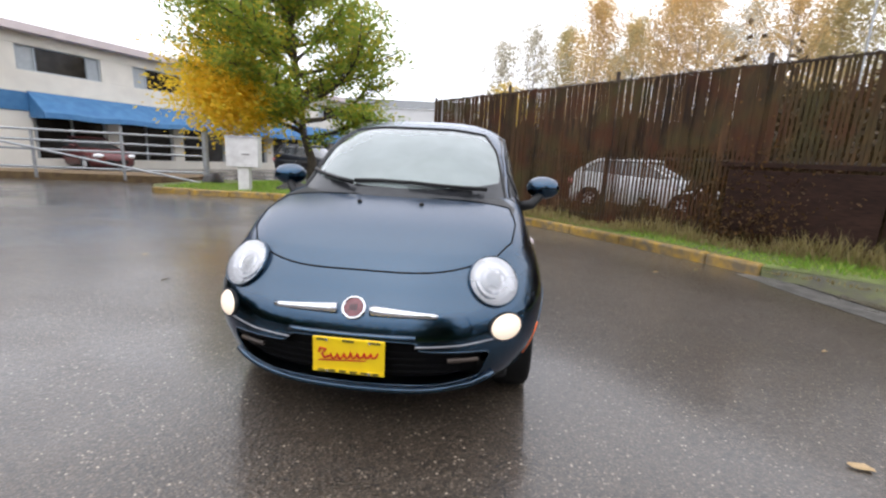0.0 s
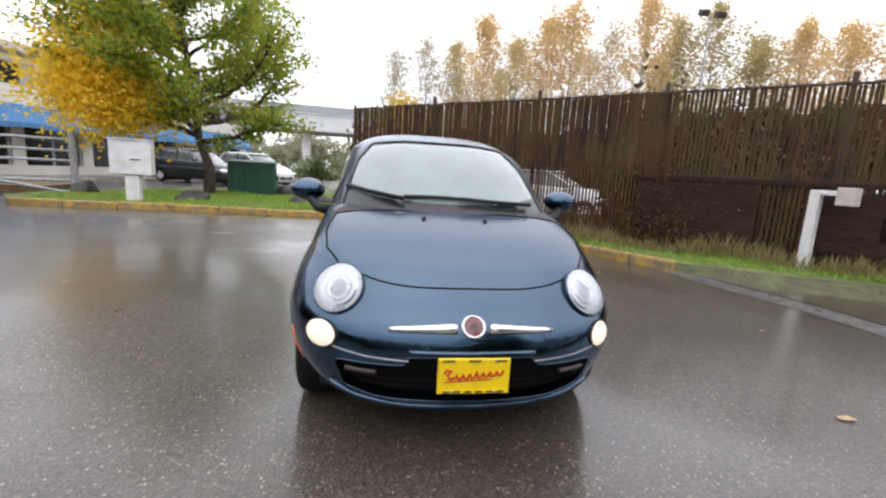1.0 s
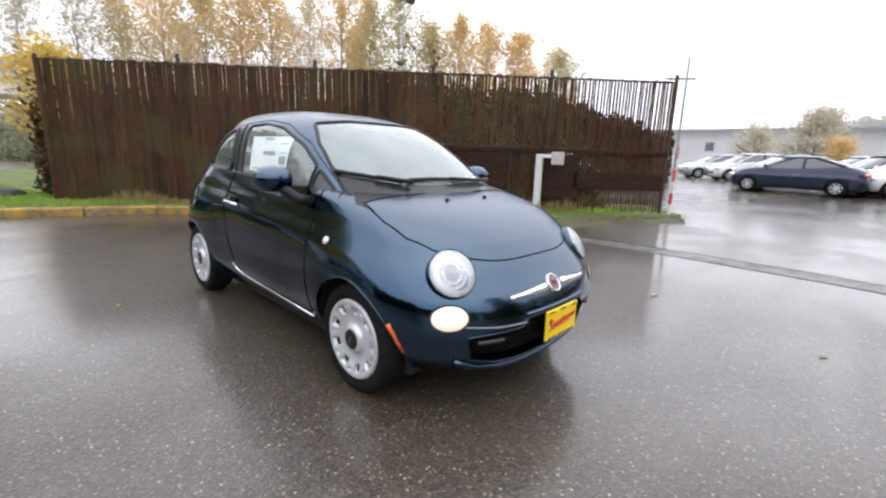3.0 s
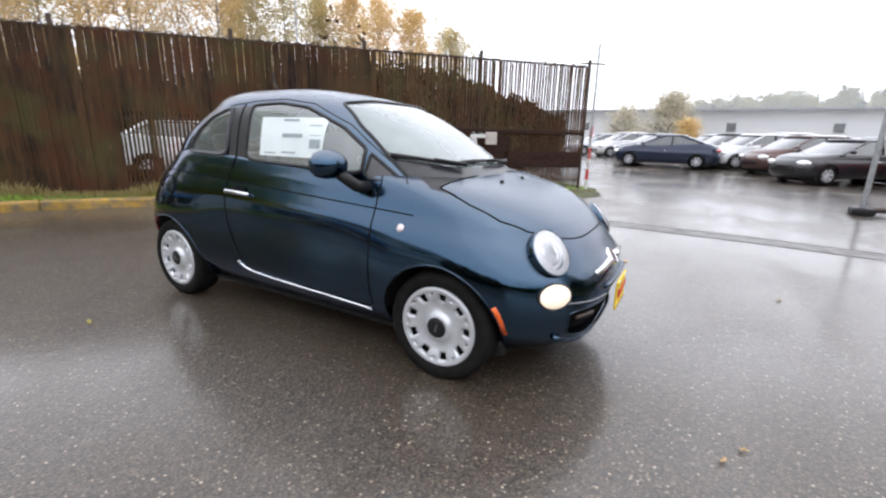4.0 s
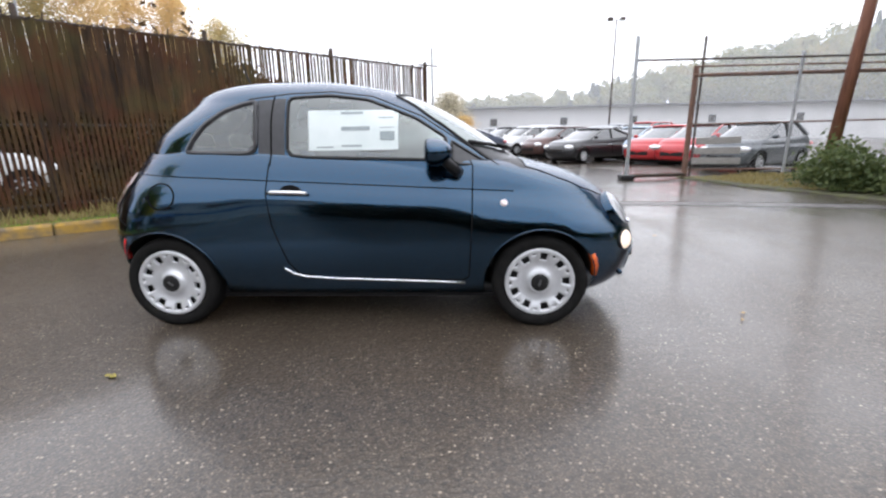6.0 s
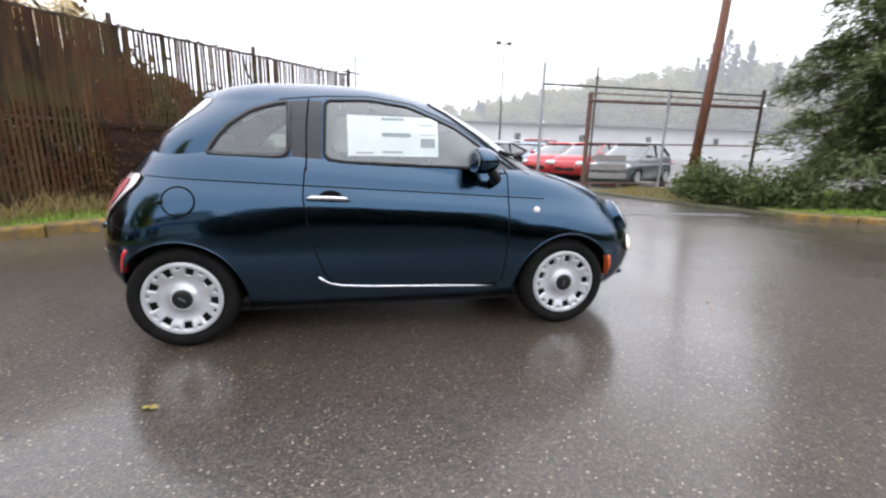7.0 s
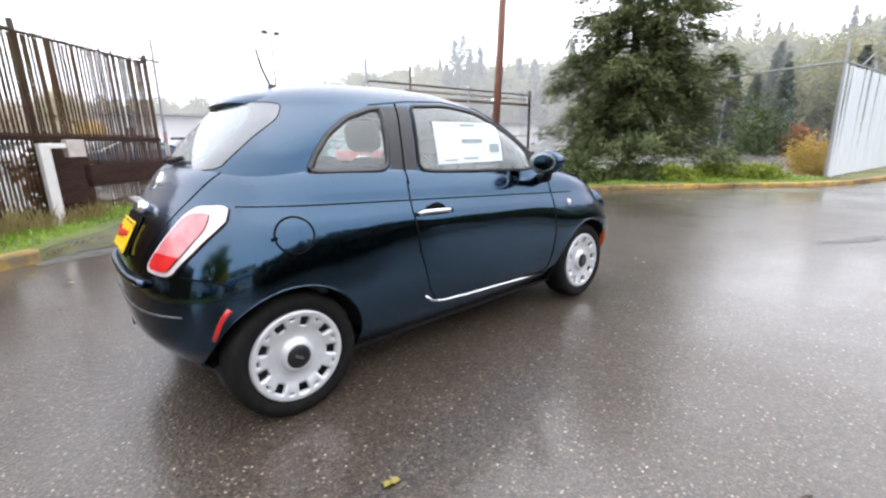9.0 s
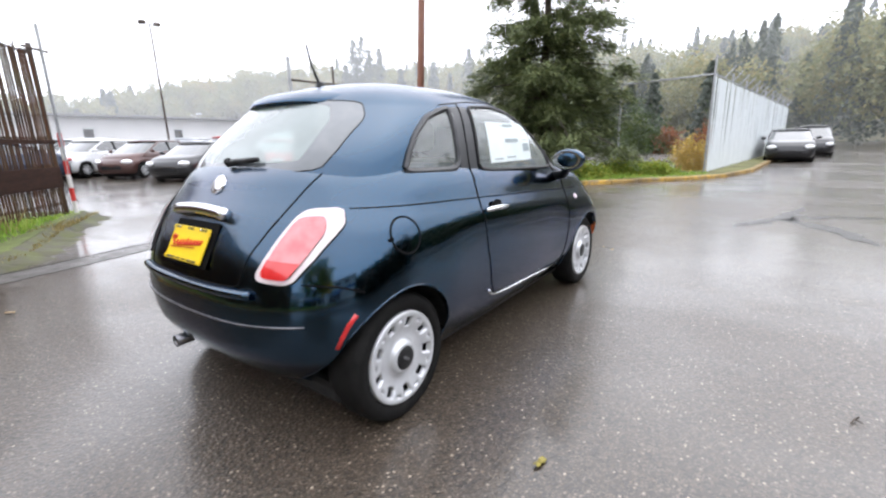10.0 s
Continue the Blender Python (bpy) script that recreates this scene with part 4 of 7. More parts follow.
part("rear_wiper", T([onto((0.0, 3, 1.118), (0, -1, 0), None, 0.03)[0]] + pts, 0.020, 10, False, 0.010), BLACK, car, "black rear wiper", smooth=True)
a, n = onto((0.0, 0.84, 3), (0, 0, -1))
ant = part("antenna", T([a, a + Vector((0, 0.045, 0.10)), a + Vector((0, 0.068, 0.20))], 0.0075, 8, False, 0.005), BLACK, car)
part("antenna_foot", LA([(0.026, -0.006), (0.022, 0.014), (0.010, 0.026), (0, 0.028)], Matrix.Translation(a), 20), BLACK, ant, smooth=True)
part("exhaust_tip", LA([(0.026, 0), (0.028, 0.10), (0.030, 0.16), (0.027, 0.162), (0.024, 0.15), (0.022, 0.05)], pose(0.27, 1.485, 0.285, -90), 20), STEEL, car, "dull steel exhaust tip", smooth=True)
# patch behind the inner mirror
h, n = onto((0, -3, 1.395), (0, 1, 0), TREE_UPP, -0.03)
bm = bmesh.new()
bmesh.ops.create_uvsphere(bm, u_segments=20, v_segments=10, radius=1.0, matrix=Matrix.Translation(h + Vector((0, 0.022, -0.012))) @ Matrix.Diagonal((0.115, 0.02, 0.040, 1)))
part("inner_mirror", bm, CABIN, car, smooth=True)


def wheel(m):
    """Tyre, dark rim and a silver cover with a ring of slots."""
    ty = LA([(0.205, -0.075), (0.225, -0.092), (0.262, -0.096), (0.283, -0.080), (0.290, -0.05), (0.2905, 0.0), (0.290, 0.05), (0.283, 0.080), (0.262, 0.096), (0.225, 0.092), (0.205, 0.075), (0.20, 0.0)], m, 64)
    w = part("wheel", ty, RUBBER, car, "black tyre on a silver slotted wheel cover", smooth=True)
    bm = LA([(0.203, 0.050), (0.0, 0.045)], m, 48)
    part("rim", bm, BLACK, w)
    bm = bmesh.new()
    nseg = 90
    prof = [(0.212, 0.078), (0.2105, 0.089), (0.206, 0.094), (0.199, 0.0955), (0.191, 0.0935), (0.184, 0.092), (0.172, 0.090), (0.160, 0.087), (0.149, 0.083), (0.139, 0.079), (0.128, 0.073), (0.105, 0.069), (0.082, 0.070), (0.074, 0.078), (0.068, 0.090), (0.060, 0.095), (0.050, 0.095), (0.047, 0.086)]
    rings = [[bm.verts.new((r * math.cos(k * math.tau / nseg), r * math.sin(k * math.tau / nseg), h)) for k in range(nseg)] for r, h in prof]

    def open_cell(i, k):
        """Nine broad slots with nine short ones between them."""
        q = k % nseg % 10
        return (q < 4 and 5 <= i <= 8) or (q in (6, 7) and i == 5)

    deep = {}

    def sunk(i, k):
        k %= nseg
        if (i, k) not in deep:
            v = rings[i][k]
            deep[i, k] = bm.verts.new((v.co.x * 0.985, v.co.y * 0.985, v.co.z - 0.024))
        return deep[i, k]

    for i in range(len(prof) - 1):
        for k in range(nseg):
            k1 = (k + 1) % nseg
            if not open_cell(i, k):
                bm.faces.new((rings[i][k], rings[i][k1], rings[i + 1][k1], rings[i + 1][k]))
                continue
            for hit, a, c in ((open_cell(i - 1, k), (i, k), (i, k1)), (open_cell(i + 1, k), (i + 1, k), (i + 1, k1)), (open_cell(i, k - 1), (i, k), (i + 1, k)), (open_cell(i, k + 1), (i, k1), (i + 1, k1))):
                if not hit:
                    bm.faces.new((rings[a[0]][a[1]], rings[c[0]][c[1]], sunk(*c), sunk(*a)))
    bmesh.ops.transform(bm, matrix=m, verts=bm.verts)
    part("wheel_cover", bm, SILVER, w, "silver wheel cover with nine broad and nine short slots", smooth=True)
    part("centre_cap", LA([(0.057, 0.088), (0.053, 0.097), (0.034, 0.101), (0, 0.102)], m, 32), BLACK, w, "black centre cap", smooth=True)
    part("cap_mark", B(0.042, 0.012, 0.003, m @ pose(0, 0, 0.1005), 0.001), STEEL, w)
    return w


for ay in (AX_F, AX_R):
    for sgn in (-1, 1):
        wheel(pose(sgn * 0.705, ay, 0.289) @ pose(0, 0, 0, 0, sgn * 90, 0) @ pose(0, 0, 0, 0, 0, 20 + 31 * ay))

# cabin
part("cabin_floor", B(1.30, 2.3, 0.05, pose(0, 0.15, 0.34), 0.02), CABIN, car)
part("dashboard", B(1.30, 0.42, 0.30, pose(0, -0.70, 0.68), 0.08, 3), CABIN, car, smooth=True)
part("steering_wheel", T([Vector((0.34, -0.36, 0.88)) + 0.17 * Vector((math.cos(a), -0.35 * math.sin(a), 0.94 * math.sin(a))) for a in np.linspace(0, math.tau, 33)[:-1]], 0.015, 8, True), CABIN, car, smooth=True)
for x in (-0.34, 0.34):
    seat = part("front_seat", B(0.46, 0.50, 0.16, pose(x, 0.05, 0.44), 0.05, 3), SEAT, car, "pale cloth front seat", smooth=True)
    part("backrest", B(0.44, 0.14, 0.58, pose(x, 0.30, 0.56, -14), 0.06, 3), SEAT, seat, smooth=True)
    part("headrest", B(0.26, 0.11, 0.17, pose(x, 0.47, 1.16, -10), 0.05, 3), SEAT, seat, smooth=True)
    rs = part("rear_seat_back", B(0.50, 0.13, 0.52, pose(x * 0.85, 0.98, 0.56, -16), 0.05, 3), SEAT, car, "pale cloth rear seat", smooth=True)
    part("headrest", B(0.24, 0.10, 0.14, pose(x * 0.85, 1.12, 1.07, -10), 0.045, 3), SEAT, rs, smooth=True)
part("rear_bench", B(1.1, 0.45, 0.14, pose(0, 0.74, 0.44), 0.05, 3), SEAT, car, smooth=True)
part("door_lining", B(0.03, 1.1, 0.55, pose(-0.70, -0.15, 0.42), 0.01), CABIN, car)
part("door_lining", B(0.03, 1.1, 0.55, pose(0.70, -0.15, 0.42), 0.01), CABIN, car)
bm = bmesh.new()
rows = []
for x in np.linspace(-0.50, 0.50, 13):
    row = []
    for y in np.linspace(-0.20, 1.05, 13):
        row.append(bm.verts.new(onto((x, y, 3), (0, 0, -1), TREE_UPP, -0.025)[0]))
    rows.append(row)
for a, c in zip(rows, rows[1:]):
    for k in range(12):
        bm.faces.new((a[k], a[k + 1], c[k + 1], c[k]))
part("headliner", bm, CREAM, car, smooth=True)

# paper on the door glass
bm = bmesh.new()
rows = [[bm.verts.new(onto((-1.2, 0.228 - 0.535 * i / 10, 1.085 + (0.232 - 0.006 * i / 10) * j / 6), (1, 0, 0), TREE_UPP, 0.003)[0]) for j in range(7)] for i in range(11)]
for a, c in zip(rows, rows[1:]):
    for k in range(6):
        bm.faces.new((a[k], a[k + 1], c[k + 1], c[k]))
sticker = part("price_sticker", bm, PAPER, car, "pale price sheet inside the door glass", smooth=True)


def sticker_bar(y, z, ly, lz):
    pts = [onto((-1.2, yy, zz), (1, 0, 0), TREE_UPP, 0.0055)[0] for yy, zz in ((y, z), (y - ly, z), (y - ly, z + lz), (y, z + lz))]
    bm = bmesh.new()
    bm.faces.new([bm.verts.new(p) for p in pts])
    part("print_bar", bm, INK, sticker)


for y, z, ly, lz in ((0.03, 1.292, 0.13, 0.012), (0.03, 1.198, 0.17, 0.022), (0.03, 1.105, 0.12, 0.010), (0.18, 1.10, 0.10, 0.008), (-0.19, 1.265, 0.09, 0.006), (-0.20, 1.14, 0.085, 0.05), (-0.20, 1.21, 0.085, 0.004)):
    sticker_bar(y, z, ly, lz)


# ---- ground, kerbs, verges ----
def flat(name, poly, z, thick, material, label, kind="structure", category="ground"):
    bm = bmesh.new()
    f = bm.faces.new([bm.verts.new((x, y, z)) for x, y in poly])
    r = bmesh.ops.extrude_face_region(bm, geom=[f])
    bmesh.ops.translate(bm, vec=(0, 0, -thick), verts=[v for v in r["geom"] if isinstance(v, bmesh.types.BMVert)])
    return tagged(part(name, bm, material), label, category, kind=kind)


bm = bmesh.new()
LOT_X = [-600, -300, -120, -40, -20, 0, 10, 14, 15, 16, 17, 18, 19, 20, 21, 22, 23, 24, 25, 26, 27, 30, 60, 120, 300, 600]


def rise(x):
    """The lot beyond the gate climbs a little."""
    return 0.28 * smooth01(15, 27, x)


cols = [[bm.verts.new((x, y, rise(x))) for y in (-600, -200, -60, -20, 0, 20, 60, 200, 600)] for x in LOT_X]
for a, c in zip(cols, cols[1:]):
    for k in range(8):
        bm.faces.new((a[k], c[k], c[k + 1], a[k + 1]))
tagged(part("ground", bm, ASPHALT), "wet dark asphalt of the yard with pale chippings", "ground", kind="structure")

KERB_N = [(-8.4, 7.2), (-5.2, 7.38), (-1.9, 7.2), (0.1, 6.45), (1.42, 5.55), (2.76, 3.90), (3.6, 2.75), (3.95, 2.15)]
KERB_S = [(3.3, -7.75), (2.0, -9.4), (0.9, -10.7), (-0.25, -11.9), (-1.0, -13.2), (-1.6, -16), (-2.2, -24), (-3.2, -36)]
FENCE_A, FENCE_B = Vector((-1.16, 8.72)), Vector((8.12, 0.04))
ALONG = (FENCE_B - FENCE_A).normalized()
ACROSS = Vector((-ALONG.y, ALONG.x))
FLEN = (FENCE_B - FENCE_A).length


def fence_at(s, off=0.0):
    return FENCE_A + ALONG * s + ACROSS * off


VERGE_N = KERB_N + [(4.9, 1.5), (6.5, 0.80), (8.3, -0.15), (9.6, 1.2), (2.0, 9.6), (0.5, 16), (-1.0, 22), (-4.5, 15.2), (-7.0, 14.2), (-9.4, 11.0), (-9.2, 8.2)]
VERGE_S = KERB_S + [(-2.6, -36), (-0.35, -13.8), (2.6, -14.6), (8.9, -14.2), (8.9, -9.2), (5.2, -8.4)]
flat("lawn_north", VERGE_N, 0.125, 0.2, LAWN, "ragged wet grass verge with fallen leaves", category="grass")
flat("dirt_verge", [(3.4, -7.75), (5.2, -8.42), (8.9, -9.22), (8.9, -6.5), (6.4, -6.75), (5.3, -7.25)], 0.03, 0.1, DIRT, "trodden muddy verge with sparse grass by the gate", category="ground")
flat("lawn_south", VERGE_S, 0.09, 0.2, ROUGHLAWN, "ragged wet grass verge under the conifer", category="grass")


def kerb(name, line, top, material, label):
    root = thing(name, label, "kerb", kind="structure")
    for a, b in zip(line, line[1:]):
        a, b = Vector(a), Vector(b)
        k = max(1, round((b - a).length / 1.1))
        for i in range(k):
            p, q = a.lerp(b, i / k), a.lerp(b, (i + 1) / k)
            c, d = (p + q) / 2, q - p
            bm = B(d.length - 0.012, 0.17, top + 0.05, pose(0, 0, -0.05 + random.uniform(-0.012, 0.004)), 0.03, 2)
            ob = part("kerb_stone", bm, material, root)
            ob.matrix_basis = pose(c.x, c.y, 0, random.uniform(-1, 1), 0, math.degrees(math.atan2(d.y, d.x)) + random.uniform(-0.5, 0.5))
    return root


kerb("kerb_north", KERB_N, 0.15, KERB, "worn yellow-painted concrete kerb along the grass")
kerb("kerb_south", KERB_S, 0.105, KERB, "worn yellow-painted concrete kerb below the conifer")
GUTTER = [(3.86, 2.2), (4.05, 1.25), (4.28, 0.4), (4.42, -1.2), (4.36, -2.8), (4.0, -5.4), (3.6, -7.2)]


def strip(name, line, w, z, material, label, thick=0.05):
    bm = bmesh.new()
    L_, R_ = [], []
    n = len(line)
    for i, p in enumerate(line):
        a, c = Vector(line[max(0, i - 1)]), Vector(line[min(n - 1, i + 1)])
        d = (c - a).normalized()
        s = Vector((-d.y, d.x)) * w / 2
        L_.append((p[0] + s.x, p[1] + s.y))
        R_.append((p[0] - s.x, p[1] - s.y))
    for i in range(n - 1):
        q = [bm.verts.new((*x, z)) for x in (L_[i], R_[i], R_[i + 1], L_[i + 1])]
        bm.faces.new(q)
    bmesh.ops.remove_doubles(bm, verts=bm.verts, dist=1e-4)
    return tagged(part(name, bm, material), label, "gutter", kind="structure")


strip("gutter", GUTTER, 0.40, 0.005, CONCRETE, "shallow wet concrete gutter between yard and driveway")
strip("gutter_joint", [(x + 0.22, y) for x, y in GUTTER], 0.035, 0.009, GAP, "dark open joint beside the gutter")


# ---- ragged foot of the verge where it has no kerb ----
def foot(name, line, out, material, label, seed):
    rr = random.Random(seed)
    bm = bmesh.new()
    rows = []
    for a, b in zip(line, line[1:]):
        for k in range(14):
            t = k / 14
            p = Vector(a).lerp(Vector(b), t)
            w = min(1.0, 0.06 + len(rows) / 11)
            rows.append((bm.verts.new((p.x - out.x * 0.02, p.y - out.y * 0.02, 0.128)), bm.verts.new((*(p + out * w * rr.uniform(0.08, 0.22)), rr.uniform(0.05, 0.09))), bm.verts.new((*(p + out * w * rr.uniform(0.25, 0.55)), -0.01))))
    for a, b in zip(rows, rows[1:]):
        for k in (0, 1):
            bm.faces.new((a[k], b[k], b[k + 1], a[k + 1]))
    return tagged(part(name, bm, material, smooth=True), label, "ground", kind="structure")


foot("verge_foot", [(3.95, 2.15), (4.9, 1.5), (6.5, 0.80), (8.3, -0.15)], Vector((-0.45, -0.89)), DIRT, "muddy ragged foot of the grass verge", 6)


# ---- scattered blades and leaves ----
def quads(name, centres, dirs, sides, material, label="", category="", parent=None, kind="stuff"):
    """Many four-cornered leaves: centre, half length and half width each."""
    c, d, s = (np.asarray(a, float) for a in (centres, dirs, sides))
    n = len(c)
    v = np.stack([c - d, c + s * 0.9, c + d, c - s * 0.9], 1).reshape(-1, 3)
    me = bpy.data.meshes.new(name)
    me.vertices.add(4 * n)
    me.vertices.foreach_set("co", v.ravel())
    me.loops.add(4 * n)
    me.loops.foreach_set("vertex_index", np.arange(4 * n))
    me.polygons.add(n)
    me.polygons.foreach_set("loop_start", np.arange(0, 4 * n, 4))
    me.polygons.foreach_set("loop_total", np.full(n, 4))
    me.update()
    me.materials.append(material)
    ob = new(name, me)
    if parent is not None:
        ob.parent = parent
        if label:
            tagged(ob, label)
    else:
        tagged(ob, label, category, kind=kind)
    return ob


def rand_dirs(rng, n, flat_=1.0):
    d = rng.normal(size=(n, 3))
    d[:, 2] *= flat_
    return d / np.linalg.norm(d, axis=1, keepdims=True)


def perp(rng, d):
    s = np.cross(d, rng.normal(size=d.shape))
    return s / np.linalg.norm(s, axis=1, keepdims=True)


def blades(name, poly, n, h, material, label, seed, z0=0.12, width=0.008):
    rng = np.random.default_rng(seed)
    P = np.array(poly)
    lo, hi = P.min(0), P.max(0)
    pts = []
    while len(pts) < n:
        q = rng.uniform(lo, hi)
        if inside(poly, q[0], q[1]):
            pts.append(q)
    pts = np.array(pts)
    hh = h * rng.uniform(0.4, 1.2, n) * (0.6 + 0.5 * np.sin(pts[:, 0] * 2.1) * np.sin(pts[:, 1] * 1.7))
    hh = np.maximum(hh, h * 0.25)
    d = np.stack([rng.normal(0, 0.35, n), rng.normal(0, 0.35, n), np.ones(n)], 1) * hh[:, None] * 0.5
    c = np.column_stack([pts, np.full(n, z0)]) + d
    a = rng.uniform(0, math.tau, n)
    s = np.stack([np.cos(a), np.sin(a), 0 * a], 1) * (width * rng.uniform(0.6, 1.6, n))[:, None]
    return quads(name, c, d, s, material, label, "grass")


blades("grass", [(-8.3, 7.4), (-1.9, 7.4), (0.2, 6.6), (1.5, 5.7), (2.85, 4.05), (3.75, 2.9), (4.0, 2.3), (6.5, 0.95), (8.2, 0.05), (8.1, 0.3), (-1.0, 8.9), (-2.0, 13.5), (-7.5, 12.5)], 26000, 0.13, GRASS, "wet green grass", 3, width=0.010)
blades("grass", [(3.9, 2.1), (4.8, 1.35), (6.4, 0.65), (8.2, -0.3), (8.0, -0.05), (6.5, 0.95), (4.9, 1.7)], 1300, 0.09, DRYGRASS, "ragged yellowed grass at the verge foot", 13, 0.06, 0.010)
blades("dry_grass", [tuple(fence_at(1.0, -0.05)), tuple(fence_at(10.6, -0.05)), tuple(fence_at(10.6, -0.4)), tuple(fence_at(4.0, -0.55)), tuple(fence_at(1.0, -0.4))], 3200, 0.42, DRYGRASS, "tall dry grass along the fence foot", 5, width=0.007)
blades("grass", [(5.4, -7.5), (6.5, -6.95), (8.6, -6.7), (8.6, -9.0), (5.2, -8.3)], 2600, 0.14, DRYGRASS, "sparse yellowed grass on the muddy verge", 18, 0.03, 0.010)
blades("grass", [(5.2, -8.5), (3.5, -8.0), (2.1, -9.6), (-0.1, -12.0), (-0.7, -13.0), (2.6, -14.0), (8.2, -13.5), (8.2, -9.2)], 12000, 0.20, GRASS, "wet grass below the conifer", 8, z0=0.085, width=0.012)


# ---- slatted fence ----
fence = thing("fence_north", "tall chain-link fence filled with weathered brown slats, thinning to open gaps at its end", "fence", kind="structure")
POSTS = [0.03, 2.65, 5.24, 7.55, 9.92, 12.5]
yaw = math.degrees(math.atan2(ALONG.y, ALONG.x))
slat_meshes = []
for k, w in enumerate((0.0645, 0.0635, 0.0620, 0.044, 0.041, 0.047)):
    bm = B(w, 0.010 if w > 0.05 else 0.007, 2.62, None, 0.003, 1)
    for v in bm.verts:
        v.co.x += 0.004 * math.sin(v.co.z * 2 + k)
        v.co.y += 0.004 * math.cos(v.co.z * 1.7 + k * 2)
    me = bpy.data.meshes.new("slat")
    bm.to_mesh(me)
    bm.free()
    me.materials.append(SLAT)
    slat_meshes.append(me)
for k in range(3):  # slats worn narrow in their lower half
    bm = B((0.043, 0.046, 0.040)[k], 0.010, 1.34 + 0.05 * k, None, 0.003, 1)
    box(bm, 0.0640, 0.009, 2.62 - 1.33 - 0.05 * k, pose(0.002, 0.001, 1.33 + 0.05 * k), 0.003, 1)
    me = bpy.data.meshes.new("slat")
    bm.to_mesh(me)
    bm.free()
    me.materials.append(SLAT)
    slat_meshes.append(me)
rng = random.Random(4)
s = 0.06
while s < 12.46:
    open_part = s > 7.75 + rng.uniform(-0.35, 0.35)
    car_gap = 3.4 < s < 7.5
    me = slat_meshes[rng.randrange(3, 6) if open_part else rng.randrange(6, 9) if car_gap and rng.random() < 0.95 else rng.randrange(0, 3)]
    if rng.random() > (0.008 if not open_part else 0.02):
        p = fence_at(s, rng.uniform(-0.004, 0.004) if open_part else rng.uniform(-0.010, 0.010))
        ob = new("slat", me)
        ob.parent = fence
        ob.matrix_basis = pose(p.x, p.y, 0.13 + rng.uniform(0, 0.06), rng.uniform(-0.4, 0.4), rng.uniform(-0.35, 0.35) * (1.0 if open_part else 0.35), yaw + rng.uniform(-3, 3))
    s += 0.0652
for s in POSTS:
    p = fence_at(s, 0.05)
    part("fence_post", T([(p.x, p.y, 0), (p.x, p.y, 2.95 if s not in (0.03,) else 2.86)], 0.038, 10), FENCEMETAL, fence)
for z in (2.76, 1.40, 0.30):
    a, b = fence_at(0.0, 0.03), fence_at(12.5, 0.03)
    part("rail", T([(a.x, a.y, z), (b.x, b.y, z + 0.04)], 0.021, 8), FENCEMETAL, fence)
# wire along the top, with bent ends
pts = []
for i in range(260):
    s = 12.45 * i / 259
    p = fence_at(s, 0.02 * math.sin(i * 2.4))
    pts.append((p.x, p.y, 2.79 + 0.035 * math.sin(i * 1.7) * math.sin(i * 0.37) + 0.02 * s / 12))
part("top_wire", T(pts, 0.008, 5), FENCEMETAL, fence)
for i in range(34):
    p = fence_at(0.3 + 12.1 * i / 33 + rng.uniform(-0.1, 0.1))
    z = 2.74 + 0.03 * i / 33
    part("wire_end", T([(p.x, p.y, z), (p.x + rng.uniform(-0.05, 0.05), p.y + rng.uniform(-0.05, 0.05), z + rng.uniform(0.06, 0.14))], 0.010, 5), FENCEMETAL, fence)
# boards nailed on low down
for s0, s1, z0, z1, off in ((7.30, 9.08, 0.38, 1.30, -0.045), (9.80, 10.62, 0.40, 1.28, -0.045), (10.5, 12.42, 0.62, 0.96, -0.045), (7.2, 12.45, 1.345, 1.41, -0.05)):
    c = fence_at((s0 + s1) / 2, off)
    ob = part("board", B(s1 - s0, 0.02, z1 - z0, None, 0.004), BOARD, fence)
    ob.matrix_basis = pose(c.x, c.y, z0, 0, 0, yaw)
# striped pole at the end
pole = thing("striped_pole", "thin grey pole with red and white bands at its foot", "pole")
px, py = fence_at(FLEN - 0.02)
part("pole", T([(px, py, 0), (px - 0.05, py, 3.28)], 0.024, 10), GALV, pole)
for i in range(6):
    part("band", T([(px, py, 0.10 + 0.24 * i), (px - 0.004, py, 0.335 + 0.24 * i)], 0.036, 12), (WHITEPAINT, REDPAINT)[i % 2], pole)
part("cross_arm", T([(px - 0.35, py + 0.30, 2.86), (px + 0.12, py - 0.12, 2.88)], 0.018, 8), FENCEMETAL, pole)

# keypad post by the fence
kp = thing("keypad_post", "white square post with a small box on a side arm", "post")
STAINED = mat("stained_white", (0.55, 0.50, 0.47), (0.42, 0.37, 0.34), 6, 0.6)
km = pose(5.82, 1.93, 0.10, 0, 0, -70)
part("post", B(0.13, 0.13, 1.20, km, 0.012), WHITEPAINT, kp)
part("arm", B(0.40, 0.11, 0.07, km @ pose(0.20, 0, 1.13), 0.01), WHITEPAINT, kp)
part("keypad_box", B(0.22, 0.18, 0.25, km @ pose(0.36, 0, 1.00), 0.015), STAINED, kp, "stained pale box")

# pedestal box on the lawn
ped = thing("utility_pedestal", "white boxy cabinet on a short white pedestal in the grass", "cabinet")
m = pose(-6.22, 7.92, 0.10, 0, 0, 12)
part("pedestal", B(0.30, 0.24, 0.70, m, 0.02), WHITEPAINT, ped)
part("cabinet", B(0.84, 0.36, 0.80, m @ pose(0, 0, 0.66), 0.02), WHITEPAINT, ped)
part("cabinet_roof", B(0.88, 0.42, 0.03, m @ pose(0, 0, 1.455), 0.01), WHITEPAINT, ped)
part("latch", B(0.20, 0.02, 0.02, m @ pose(0.1, -0.19, 1.0), 0.005), FENCEMETAL, ped)


